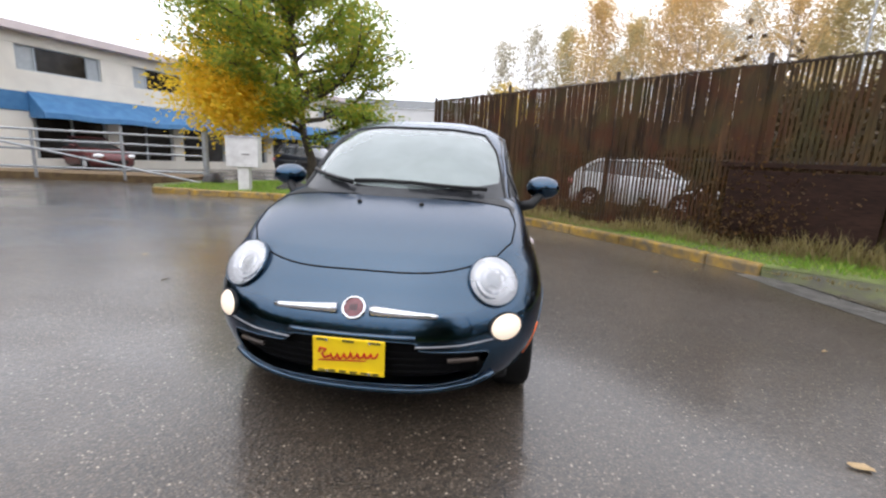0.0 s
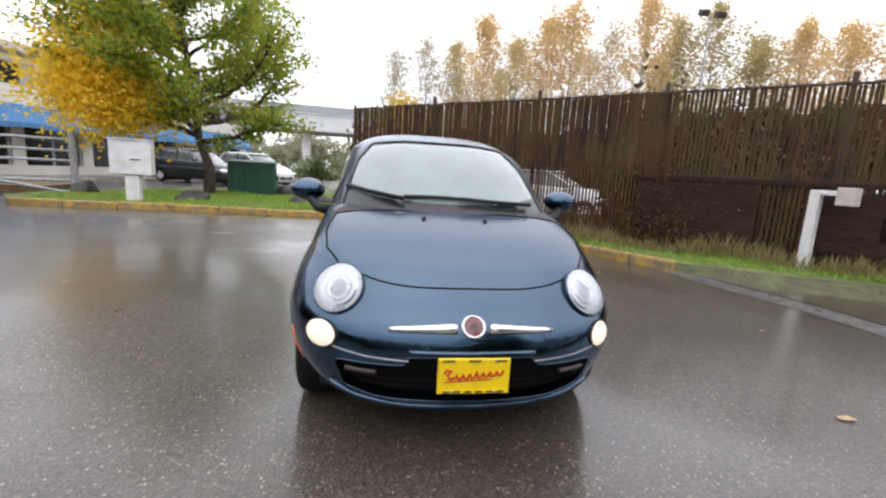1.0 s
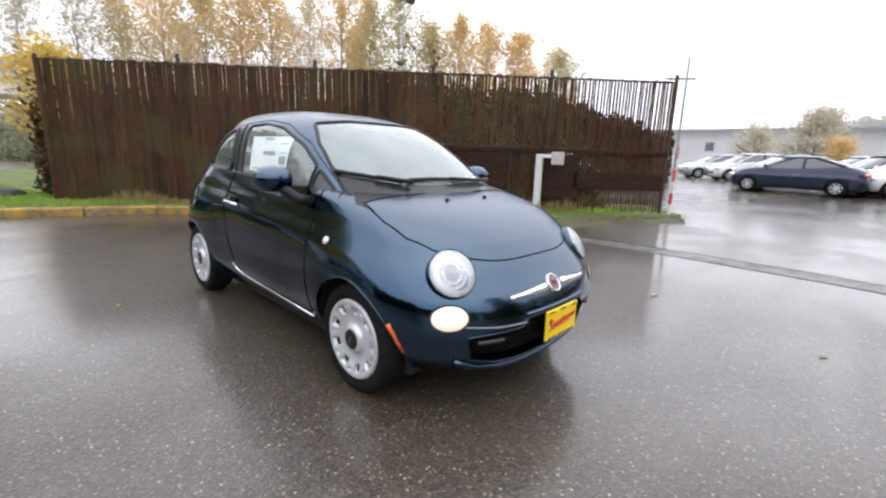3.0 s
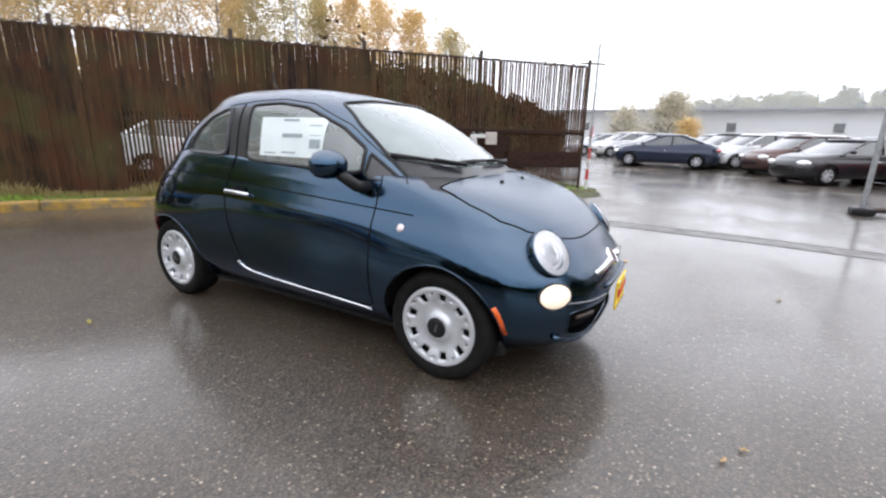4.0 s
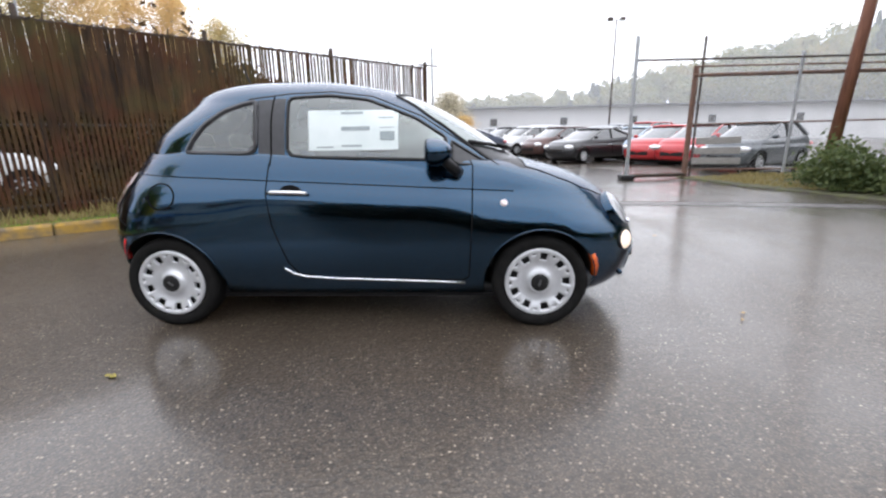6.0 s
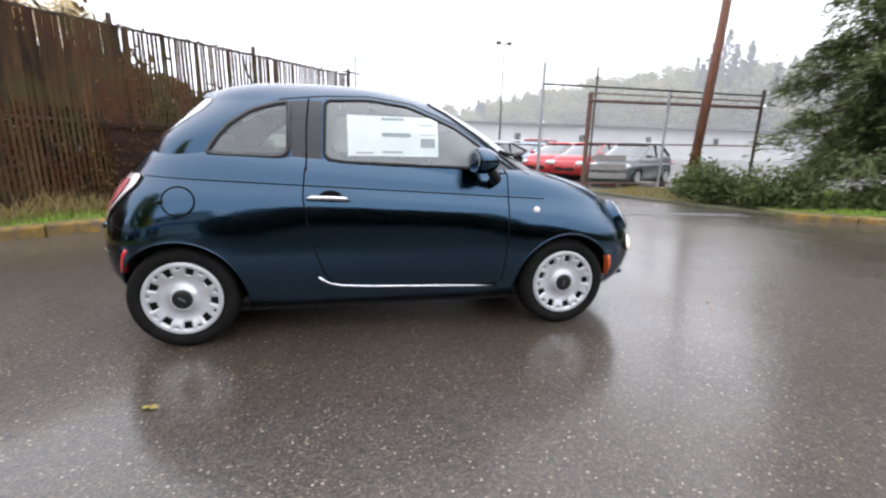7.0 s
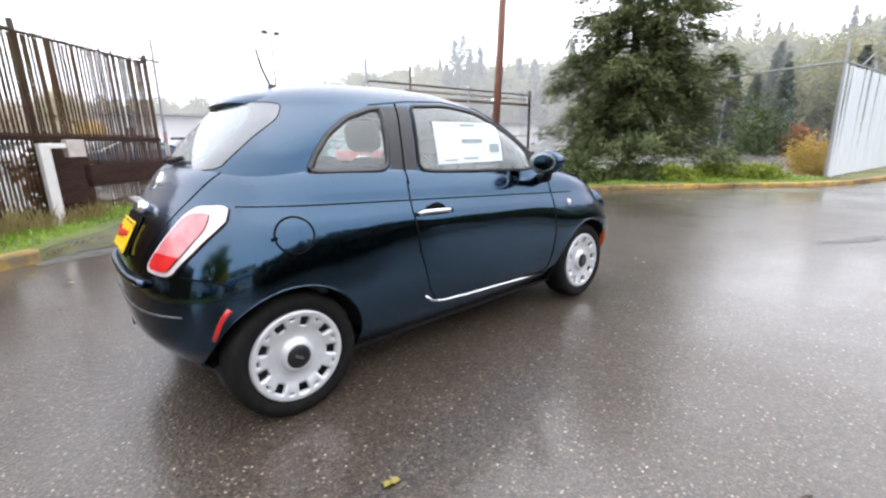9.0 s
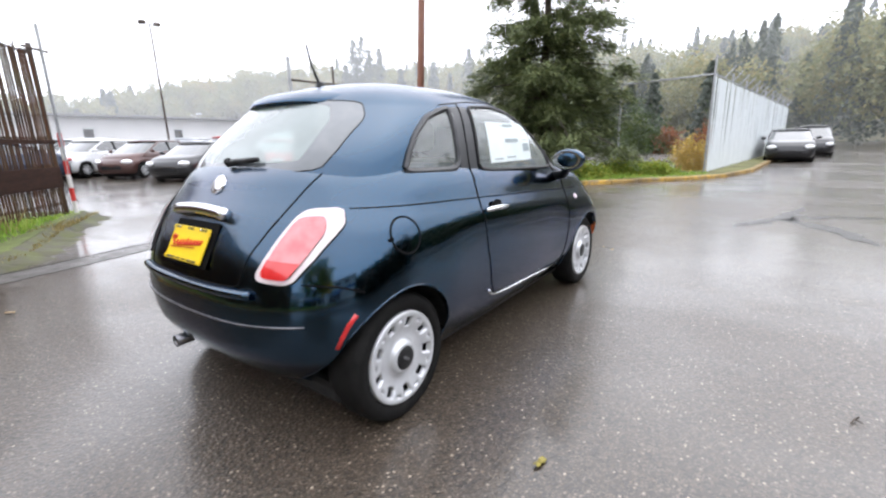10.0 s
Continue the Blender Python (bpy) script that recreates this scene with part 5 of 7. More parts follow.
def boulder(x, y, z, sx, sy, sz, seed, label="dark wet boulder in the grass"):
    bm = bmesh.new()
    bmesh.ops.create_icosphere(bm, subdivisions=3, radius=1.0)
    for v in bm.verts:
        n = noise.noise(v.co * 1.3 + Vector((seed * 3.7, 0, 0))) * 0.35 + noise.noise(v.co * 3.1 + Vector((0, seed, 0))) * 0.12
        v.co *= 1 + n
        v.co.x *= sx
        v.co.y *= sy
        v.co.z *= sz
    ob = tagged(part("boulder", bm, ROCK, smooth=True), label, "boulder", "boulders on the lawn")
    ob.location = (x, y, z)
    ob.rotation_euler.z = seed
    return ob


boulder(-5.15, 8.55, 0.16, 0.46, 0.32, 0.24, 1)
boulder(-2.65, 9.45, 0.15, 0.42, 0.28, 0.22, 2)
boulder(-1.95, 9.55, 0.15, 0.38, 0.26, 0.20, 3)
boulder(-3.75, 12.9, 0.16, 0.40, 0.30, 0.30, 4, "dark round boulder at the lawn's edge")
boulder(-8.3, 9.6, 0.16, 0.36, 0.30, 0.28, 5, "pale grey boulder by the gate post")

# green skip
DUMP = mat("green_skip_paint", (0.008, 0.055, 0.03), (0.012, 0.075, 0.042), 4, 0.4, 0.6, big=0.25)
sk = thing("dumpster", "dark green steel dumpster on the grass edge", "dumpster")
m = pose(-4.75, 12.55, 0.10, 0, 0, 8)
bm = B(1.45, 1.1, 1.08, m, 0.02)
part("bin", bm, DUMP, sk)
for x in (-0.6, -0.2, 0.2, 0.6):
    part("rib", B(0.06, 0.05, 0.95, m @ pose(x, -0.57, 0.05), 0.01), DUMP, sk)
part("lid", B(1.5, 1.15, 0.06, m @ pose(0, 0, 1.08, 3), 0.02), DUMP, sk)
part("side_pocket", B(0.10, 0.5, 0.16, m @ pose(0.78, 0, 0.5), 0.02), DUMP, sk)


# ---- trees ----
def limb(bm, p, d, length, r, rng, tips, depth=0, bend=0.25, n=5):
    """A crooked tapering limb; notes places along its outer half in tips."""
    p, d = Vector(p), Vector(d).normalized()
    pts = [p.copy()]
    for i in range(n):
        d = (d + Vector((rng.uniform(-bend, bend), rng.uniform(-bend, bend), rng.uniform(-bend, bend) * 0.6 + 0.05))).normalized()
        p = p + d * length / n
        pts.append(p.copy())
        if depth > 0 or i >= n // 2:
            tips.append(p.copy())
        if depth < 1 and i >= 1:
            for _ in range(2):
                sd = (d + Vector((rng.uniform(-1, 1), rng.uniform(-1, 1), rng.uniform(-0.3, 0.5)))).normalized()
                limb(bm, p, sd, length * rng.uniform(0.3, 0.5), r * 0.4, rng, tips, depth + 1, bend, 3)
    tube(bm, pts, r, 6, False, r * 0.25)


def broadleaf(name, x, y, z, h, trunk_h, spread, n_limb, leaves, size, material, label, seed, lift=0.55, r=0.16, jitter=0.45, base=(0.0, 0.0), lean=(0, 0)):
    rng = random.Random(seed)
    g = np.random.default_rng(seed)
    root = thing(name, label, "tree", pose(x, y, z))
    bm = bmesh.new()
    tips = []
    top = Vector((lean[0], lean[1], h))
    trunk = [Vector((0, 0, -0.1)), Vector((0.03, 0.02, trunk_h * 0.5)), Vector((lean[0] * 0.2, lean[1] * 0.2, trunk_h)), Vector((lean[0] * 0.5, lean[1] * 0.5, (trunk_h + h) / 2)), top * 0.93]
    tube(bm, trunk, r, 10, False, r * 0.12)
    for i in range(n_limb):
        f = (i + 0.5) / n_limb
        zz = trunk_h * 0.9 + (h * 0.93 - trunk_h * 0.9) * f
        a = i * 2.4 + rng.uniform(-0.4, 0.4)
        reach = spread * (1.0 - 0.78 * f ** 1.5) * rng.uniform(0.75, 1.1) * (0.75 + 0.25 * min(1, f * 6))
        p = Vector((lean[0] * zz / h, lean[1] * zz / h, zz))
        limb(bm, p, (math.cos(a), math.sin(a), lift * (0.3 + f)), reach, r * (0.5 - 0.3 * f), rng, tips)
    part("trunk", bm, BARK, root, "dark wet trunk and limbs", smooth=True)
    t = np.array([tuple(q) for q in tips])
    idx = g.integers(0, len(t), leaves)
    c = t[idx] + g.normal(0, jitter, (leaves, 3)) * np.array([1, 1, 0.6])
    c[:, 2] = np.maximum(c[:, 2], 0.3)
    d = rand_dirs(g, leaves, 0.6) * (size * g.uniform(0.5, 1.2, leaves))[:, None]
    s_ = perp(g, d) * (size * 0.5 * g.uniform(0.6, 1.2, leaves))[:, None]
    quads("crown", c, d, s_, material, parent=root, label="crown of turning leaves")
    return root


AUTUMN = leaf_mat("autumn_green_yellow", (0.58, 0.43, 0.05), (0.15, 0.26, 0.04), (0.28, 0.36, 0.05), 0.36, 0.55)
GOLD = leaf_mat("autumn_gold", (0.92, 0.60, 0.05), (0.66, 0.54, 0.05), (0.85, 0.60, 0.05), 0.5, 0.58)
tree1 = broadleaf("maple_tree", -5.75, 11.3, 0.1, 8.4, 1.7, 3.5, 34, 52000, 0.088, AUTUMN, "broad maple turning from green to gold beside the lawn", 11, r=0.20, jitter=0.23, lift=0.4, lean=(-1.2, 0.0))
g = np.random.default_rng(31)
n = 15000
ce = np.array([(-2.3, -0.9, 2.9), (-2.8, -0.4, 3.9), (-2.0, -1.1, 2.2), (-2.3, 0.2, 5.0), (-3.0, -0.6, 3.0)])
c = ce[g.integers(0, len(ce), n)] + g.normal(0, 1, (n, 3)) * np.array([0.70, 0.65, 0.40])
d = rand_dirs(g, n, 0.6) * (0.088 * g.uniform(0.5, 1.2, n))[:, None]
quads("gold_bough", c, d, perp(g, d) * 0.044, GOLD, parent=tree1, label="golden outer boughs")

# poplars behind the fence
# autumn leaf colours, paled further to carry the haze over the poplars
POP1 = leaf_mat("poplar_gold", (0.76, 0.58, 0.30), (0.58, 0.48, 0.28), (0.72, 0.52, 0.24), 0.4, 0.5)
POP2 = leaf_mat("poplar_green", (0.48, 0.44, 0.24), (0.40, 0.39, 0.24), (0.56, 0.45, 0.21), 0.4, 0.5)
POPB = leaf_mat("poplar_bare", (0.64, 0.60, 0.50), (0.52, 0.50, 0.42), (0.58, 0.53, 0.40), 0.4, 0.45)
POPBARK = mat("pale_poplar_bark", (0.20, 0.18, 0.16), (0.30, 0.28, 0.25), 5, 0.8)


def poplar(x, y, h, wide, leaves, material, label, seed, size=0.115):
    rng = random.Random(seed)
    g = np.random.default_rng(seed)
    root = thing("poplar_tree", label, "tree", pose(x, y, 0, 0, 0, rng.uniform(0, 360)), "poplars behind the fence")
    bm = bmesh.new()
    tips = []
    tube(bm, [(0, 0, -0.1), (0.1, 0, h * 0.4), (0.0, 0.1, h * 0.97)], 0.20, 8, False, 0.02)
    for i in range(46):
        f = (i + 0.5) / 46
        zz = h * (0.12 + 0.85 * f)
        a = i * 2.4
        reach = 1.65 * wide * (0.7 + 2.1 * math.sin(math.pi * min(1, 0.15 + 0.85 * f))) * rng.uniform(0.5, 1.2) * (1 - 0.6 * f)
        p, d = Vector((0, 0, zz)), Vector((math.cos(a), math.sin(a), 0.85)).normalized()
        pts = [p]
        for k in range(4):
            d = (d + Vector((rng.uniform(-0.2, 0.2), rng.uniform(-0.2, 0.2), 0.12))).normalized()
            p = p + d * reach / 4
            pts.append(p)
            tips.append(p)
        tube(bm, pts, 0.045 * (1.2 - f), 5, False, 0.006)
    part("trunk", bm, POPBARK, root, smooth=True)
    t = np.array([tuple(q) for q in tips])
    keep = g.random(len(t)) < 0.7
    t = t[keep]
    c = t[g.integers(0, len(t), leaves)] + g.normal(0, 1, (leaves, 3)) * g.uniform(0.15, 0.65, (leaves, 1))
    d = rand_dirs(g, leaves) * (size * g.uniform(0.5, 1.2, leaves))[:, None]
    quads("crown", c, d, perp(g, d) * (size * 0.55), material, parent=root)
    return root


# azimuth from the yard, distance, height, girth, leaf kind
for i, (az, dist, top, wide, kind) in enumerate((
        (2.0, 46, 13.0, 1.5, 2), (6.0, 44, 13.5, 1.6, 2), (9.5, 48, 14.5, 1.4, 1), (13.0, 43, 15.5, 1.7, 0), (17.0, 47, 15.0, 1.5, 1), (20.5, 44, 15.6, 1.8, 0), (23.5, 42, 16.4, 1.9, 0),
        (28.0, 46, 15.3, 1.5, 2), (31.5, 42, 16.6, 1.6, 0), (35.0, 45, 15.5, 1.5, 1), (38.5, 43, 15.8, 1.7, 1), (42.5, 46, 13.6, 1.5, 1), (46.0, 45, 14.2, 1.5, 0), (49.5, 48, 14.4, 1.6, 0), (53.5, 47, 13.3, 1.7, 0), (58.5, 52, 12.6, 1.7, 1),
        (25.8, 50, 14.5, 1.8, 2), (15.0, 52, 13.0, 1.9, 2), (33.5, 52, 14.0, 1.9, 0))):
    a = radians(az)
    kinds = (POP1, POP2, POPB)
    labels = ("tall poplar with golden autumn leaves", "tall poplar with dull green thinning leaves", "tall poplar, grey and half bare")
    poplar(-0.8 + dist * math.sin(a), -3.4 + dist * math.cos(a), top, wide, (11500, 10500, 5500)[kind], kinds[kind], labels[kind], 50 + i)


def bush(name, x, y, z, sx, sy, sz, n, size, material, label, seed, category="bush"):
    g = np.random.default_rng(seed)
    root = thing(name, label, category, pose(x, y, z))
    k = 26
    cc = rand_dirs(g, k) * np.array([sx, sy, sz]) * g.uniform(0.3, 0.9, (k, 1))
    cc[:, 2] = np.abs(cc[:, 2])
    c = cc[g.integers(0, k, n)] + g.normal(0, 1, (n, 3)) * np.array([sx, sy, sz]) * 0.17
    c[:, 2] = np.abs(c[:, 2])
    d = rand_dirs(g, n) * (size * g.uniform(0.5, 1.2, n))[:, None]
    quads("foliage", c, d, perp(g, d) * size * 0.5, material, parent=root)
    return root


def thicket(x, y, wide, tall, n, size, label, seed):
    """A dense upright tangle of leaves and stems with a ragged top."""
    g = np.random.default_rng(seed)
    root = thing("thicket", label, "bush", pose(x, y, 0))
    c = np.column_stack((g.uniform(-wide, wide, n), g.uniform(-wide, wide, n) * 0.6, np.zeros(n)))
    top = tall * (0.90 + 0.06 * np.sin(c[:, 0] * 5.0 + seed) + 0.04 * np.sin(c[:, 1] * 9.0 + seed))
    c[:, 2] = top * g.uniform(0, 1, n) ** 0.85
    d = rand_dirs(g, n) * (size * g.uniform(0.5, 1.2, n))[:, None]
    quads("foliage", c, d, perp(g, d) * size * 0.5, HEDGE, parent=root)
    m = 70
    q = np.column_stack((g.uniform(-wide, wide, m), g.uniform(-wide, wide, m) * 0.6, np.full(m, tall * 0.42)))
    lean = np.column_stack((g.normal(0, 0.12, m), g.normal(0, 0.12, m), np.full(m, tall * 0.42)))
    quads("stems", q, lean, perp(g, lean) * 0.012, BARK, parent=root)
    return root


CREEPER = leaf_mat("creeper_leaves", (0.05, 0.026, 0.010), (0.20, 0.10, 0.025), (0.09, 0.05, 0.018), 0.9, 0.35)
HEDGE = leaf_mat("bramble_leaves", (0.055, 0.034, 0.015), (0.15, 0.085, 0.032), (0.085, 0.055, 0.020), 0.6, 0.25)
SHRUB = leaf_mat("shrub_leaves", (0.035, 0.065, 0.015), (0.10, 0.13, 0.025), (0.05, 0.085, 0.02), 0.8, 0.3)
YEL = leaf_mat("yellow_shrub", (0.74, 0.54, 0.14), (0.56, 0.44, 0.12), (0.66, 0.48, 0.11), 0.8, 0.3)
for i in range(16):
    p = fence_at(-4.2 + i * 0.82, 8.6 + 0.5 * math.sin(i * 1.7))
    thicket(p.x, p.y, 0.75, 3.3 - 0.2 * (i % 3), 3000, 0.13, "dark bramble thicket behind the fence", 100 + i)
for i in range(11):
    p = fence_at(1.4 + i * 0.62, 0.55)
    bush("weeds", p.x, p.y, 0.05, 0.46, 0.30, 0.56 + 0.06 * (i % 2), 1700, 0.06, CREEPER, "low brown weeds behind the fence foot", 120 + i, "weeds")
for i, s in enumerate((-0.3, 0.6, 6.9, 7.5, 8.2, 8.9, 11.0)):
    p = fence_at(s, 0.9)
    bush("bramble", p.x, p.y, 0.05, 0.62, 0.55, (2.5, 2.4, 2.9, 2.7, 2.1, 1.5, 1.4)[i], 1900, 0.09, HEDGE, "brown bramble pressed against the fence", 140 + i)
for i, (x, y) in enumerate(((11.8, 12.2), (13.0, 11.0), (14.4, 9.9), (15.5, 8.7), (16.5, 7.4))):
    thicket(x, y, 1.5, 3.8, 6500, 0.13, "high brown thicket well behind the fence", 190 + i)
for i, (s, off, sz) in enumerate(((8.6, 1.6, 2.6), (9.4, 2.0, 2.5), (10.2, 2.2, 2.2))):
    p = fence_at(s, off)
    bush("bramble", p.x, p.y, 0, 0.75, 0.7, sz, 2200, 0.09, HEDGE, "brown thicket close behind the open slats", 180 + i)
for i in range(6):
    p = fence_at(6.4 + i * 0.75, 7.0 + 0.6 * math.sin(i * 2.1))
    thicket(p.x, p.y, 0.8, 3.75 - 0.15 * (i % 3), 6000, 0.10, "tall brown thicket beyond the fence", 160 + i)
for i in range(11):  # a bank of scrub at the lot's edge, falling away eastwards
    p = fence_at(11.4 + i * 0.82, 14.0 + 0.5 * math.sin(i * 2.3))
    thicket(p.x, p.y, 0.9, 4.9 - 0.10 * i - 0.012 * i * i, 3600, 0.15, "brown scrub bank at the far edge of the lot", 210 + i)
gc = np.random.default_rng(91)
n = 1100
ss, zz = 7.55 + gc.normal(0, 0.50, n), 0.1 + np.abs(gc.normal(0, 0.7, n))
zz = np.where(zz > 2.6, gc.uniform(0.1, 1.5, n), zz)
cc = np.array([[*fence_at(a_, -0.05 - abs(o_)), z_] for a_, z_, o_ in zip(ss, zz, gc.normal(0, 0.08, n))])
dd = rand_dirs(gc, n) * (0.036 * gc.uniform(0.5, 1.2, n))[:, None]
quads("creeper", cc, dd, perp(gc, dd) * 0.018, CREEPER, "brown autumn creeper hanging on the slatted fence", "creeper")
# darker damp patches where the binder shows
PATCH = mat("damp_patch", (0.030, 0.028, 0.026), (0.044, 0.041, 0.037), 9, 0.26, 0.38, bump=0.5, bscale=60)


def patch(pts, w, seed):
    rr = random.Random(seed)
    line = []
    for a, b in zip(pts, pts[1:]):
        for k in range(8):
            t = k / 8
            line.append((a[0] + (b[0] - a[0]) * t + rr.uniform(-0.05, 0.05), a[1] + (b[1] - a[1]) * t + rr.uniform(-0.05, 0.05)))
    bm = bmesh.new()
    pa = None
    for i, p in enumerate(line):
        ww = w * rr.uniform(0.3, 1.0) * math.sin(math.pi * (i + 0.5) / len(line)) + 0.01
        q = (bm.verts.new((p[0] - ww, p[1], 0.004)), bm.verts.new((p[0] + ww, p[1] + rr.uniform(-0.03, 0.03), 0.004)))
        if pa:
            bm.faces.new((pa[0], pa[1], q[1], q[0]))
        pa = q
    return tagged(part("damp_patch", bm, PATCH), "dark damp crack pattern in the asphalt", "road stain", kind="structure")


patch([(-1.7, -4.6), (-2.3, -5.6), (-2.6, -7.2)], 0.17, 1)
patch([(-2.3, -5.6), (-2.8, -4.9), (-3.1, -3.9)], 0.19, 2)
patch([(-2.3, -5.6), (-3.0, -6.1), (-3.7, -6.3)], 0.15, 3)


# ---- parked cars ----
DARKGLASS = mat("dark_car_glass", (0.05, 0.056, 0.06), (0.03, 0.034, 0.036), 4, 0.05, spec=0.8, coat=1.0)
CARPAINTS = {
    "white": car_paint("white_paint_car", (0.62, 0.63, 0.64), 0.0, 0.35, 0, 1.36), "black": car_paint("black_paint_car", (0.012, 0.012, 0.014), 0.2, 0.3, 0, 1.36),
    "navy": car_paint("navy_paint_car", (0.012, 0.02, 0.045), 0.4, 0.3, 0, 1.36), "red": car_paint("red_paint_car", (0.42, 0.02, 0.025), 0.1, 0.35, 0, 1.36),
    "brown": car_paint("brown_paint_car", (0.075, 0.035, 0.03), 0.4, 0.35, 0, 1.36), "silver": car_paint("silver_paint_car", (0.45, 0.47, 0.50), 0.6, 0.35, 0, 1.36),
    # the first red below has the awning's shade mixed into its paint
    "shaded red": car_paint("shaded_red_paint_car", (0.10, 0.012, 0.012), 0.1, 0.4, 0, 1.36), "pale blue": car_paint("pale_blue_paint_car", (0.30, 0.38, 0.46), 0.4, 0.35, 0, 1.36), "grey": car_paint("grey_paint_car", (0.09, 0.10, 0.11), 0.4, 0.35, 0, 1.36)}
KINDS = {  # half length, half width, bonnet height, roof height, screen foot, roof front, roof rear, rear foot, boot height
    "sedan": (2.25, 0.90, 0.98, 1.47, -1.40, -0.42, 0.72, 1.78, 1.10), "hatchback": (2.0, 0.89, 1.00, 1.53, -1.38, -0.42, 1.20, 1.88, 1.12), "suv": (2.2, 0.92, 1.06, 1.67, -1.35, -0.45, 1.58, 2.07, 1.15), "small hatchback": (1.77, 0.82, 0.95, 1.51, -1.22, -0.30, 0.95, 1.57, 1.06)}


def parked(kind, colour, m, label, group="cars in the lot"):
    hl, hw, hb, hr, sf, rf, rr, rb, bt = KINDS[kind]
    root = thing("parked_car", label, "car", m, group)
    paint = CARPAINTS[colour]
    rings = []
    for z, nose_, tail_, w in ((0.20, 0.10, 0.08, 0.88), (0.30, 0.02, 0.0, 0.97), (0.50, 0.0, 0.0, 1.0), (0.66, 0.04, 0.02, 1.0), (0.76, 0.12, 0.05, 0.985)):
        rings.append([(x, y, z) for x, y in outline(-hl + nose_, hl - tail_, hw * w, 0.55, 2.9, 0.45, 3.2, 12, 12)])
    for f in (0.0, 0.08, 0.2, 0.45, 0.75, 1.0):
        nose_, tail_ = -hl + 0.20 + (sf - 0.1 + hl - 0.20) * f, hl - 0.07 - (hl - 0.07 - rb) * f ** 1.5
        ring = []
        for x, y in outline(nose_, tail_, hw * (0.97 - 0.05 * f), 0.5, 3.0, 0.35, 3.2, 12, 12):
            t = (y + hl) / (2 * hl)
            ring.append((x, y, 0.78 + ((hb - 0.78) + (bt - hb) * smooth01(0.45, 0.9, t)) * f ** 0.5))
        rings.append(ring)
    body = stack(rings, True, True)
    for ay in (-hl * 0.64, hl * 0.62):
        arch = [(ay + 0.36 * math.cos(k * math.tau / 18), 0.31 + 0.36 * math.sin(k * math.tau / 18)) for k in range(18)]
        hole = cut(body, arch, (1, 2), lambda f: abs(f.calc_center_median().x) > 0.5)
        bmesh.ops.delete(body, geom=hole, context="FACES")
        part("axle_well", B(hw * 1.9, 0.66, 0.58, pose(0, ay, 0.08), 0.1, 3), BLACK, root)
        for sgn in (-1, 1):
            w = part("wheel", LA([(0.19, -0.09), (0.27, -0.09), (0.305, -0.06), (0.305, 0.06), (0.27, 0.09), (0.20, 0.09)], pose(sgn * (hw - 0.10), ay, 0.305, 0, sgn * 90, 0), 28), RUBBER, root, smooth=True)
            bm = bmesh.new()
            mm = pose(sgn * (hw - 0.10), ay, 0.305, 0, sgn * 90, 0)
            lathe(bm, [(0.205, 0.075), (0.19, 0.09), (0.18, 0.06)], mm, 28)
            for k in range(7):
                box(bm, 0.17, 0.05, 0.03, mm @ pose(0, 0, 0.05, 0, 0, k * 360 / 7) @ pose(0.10, 0, 0), 0.008, 1)
            lathe(bm, [(0.05, 0.06), (0.045, 0.088), (0, 0.09)], mm, 14)
            part("rim", bm, SILVER, w)
            part("brake_disc", LA([(0.19, 0.03), (0, 0.03)], mm, 20), BLACK, w)
    part("body", body, paint, root, smooth=True)
    rings = []
    for f in (0.0, 0.25, 0.5, 0.75, 0.93):
        z0 = hb - 0.03
        rings.append([(x, y, z0 + (hr - 0.05 - z0) * f + (bt - hb) * smooth01(0, 1.5, y) * (1 - f)) for x, y in outline(sf + (rf - sf) * f, rb + (rr - rb) * f ** 1.3, hw * (0.92 - 0.18 * f), 0.5, 2.9, 0.35, 3.0, 12, 12)])
    part("glasshouse", stack(rings, False, True), DARKGLASS, root, "dark wet windows", smooth=True)
    rings = []
    for f, zz in ((0.90, hr - 0.075), (0.94, hr - 0.035), (0.97, hr - 0.012), (1.0, hr)):
        e = (1 - f) * 10
        rings.append([(x * (0.70 + 0.3 * min(1, e)), y, zz) for x, y in outline(sf + (rf - sf) * (f - 0.02) + (0.25 if f == 1.0 else 0), rb + (rr - rb) * (f - 0.02) - (0.2 if f == 1.0 else 0), hw * 0.765, 0.4, 2.8, 0.35, 3.0, 12, 12)])
    part("roof", stack(rings, True, True), paint, root, smooth=True)
    for sgn in (-1, 1):
        part("pillar", T([(sgn * hw * 0.88, sf + 0.42, hb), (sgn * hw * 0.76, rf + 0.36, hr - 0.06)], 0.035, 6), paint, root)
        part("pillar", T([(sgn * hw * 0.915, (sf + rb) / 2 + 0.12, hb), (sgn * hw * 0.765, (sf + rb) / 2 + 0.12, hr - 0.06)], 0.035, 6), BLACK, root)
        part("pillar", T([(sgn * hw * 0.90, rb - 0.22, bt), (sgn * hw * 0.74, rr - 0.10, hr - 0.06)], 0.055, 6), paint, root)
        for name, yy, mt, zz in (("head_lamp", -hl + 0.14, LAMPBOWL, 0.68), ("tail_lamp", hl - 0.10, REDLENS, 0.80)):
            bm = bmesh.new()
            bmesh.ops.create_uvsphere(bm, u_segments=14, v_segments=8, radius=1.0, matrix=pose(sgn * (hw - 0.24), yy, zz, 0, 0, sgn * 28) @ Matrix.Diagonal((0.20, 0.11, 0.085, 1)))
            part(name, bm, mt, root, smooth=True)
        bm = bmesh.new()
        bmesh.ops.create_uvsphere(bm, u_segments=12, v_segments=8, radius=1.0, matrix=pose(sgn * (hw + 0.09), sf + 0.52, hb + 0.08) @ Matrix.Diagonal((0.11, 0.07, 0.07, 1)))
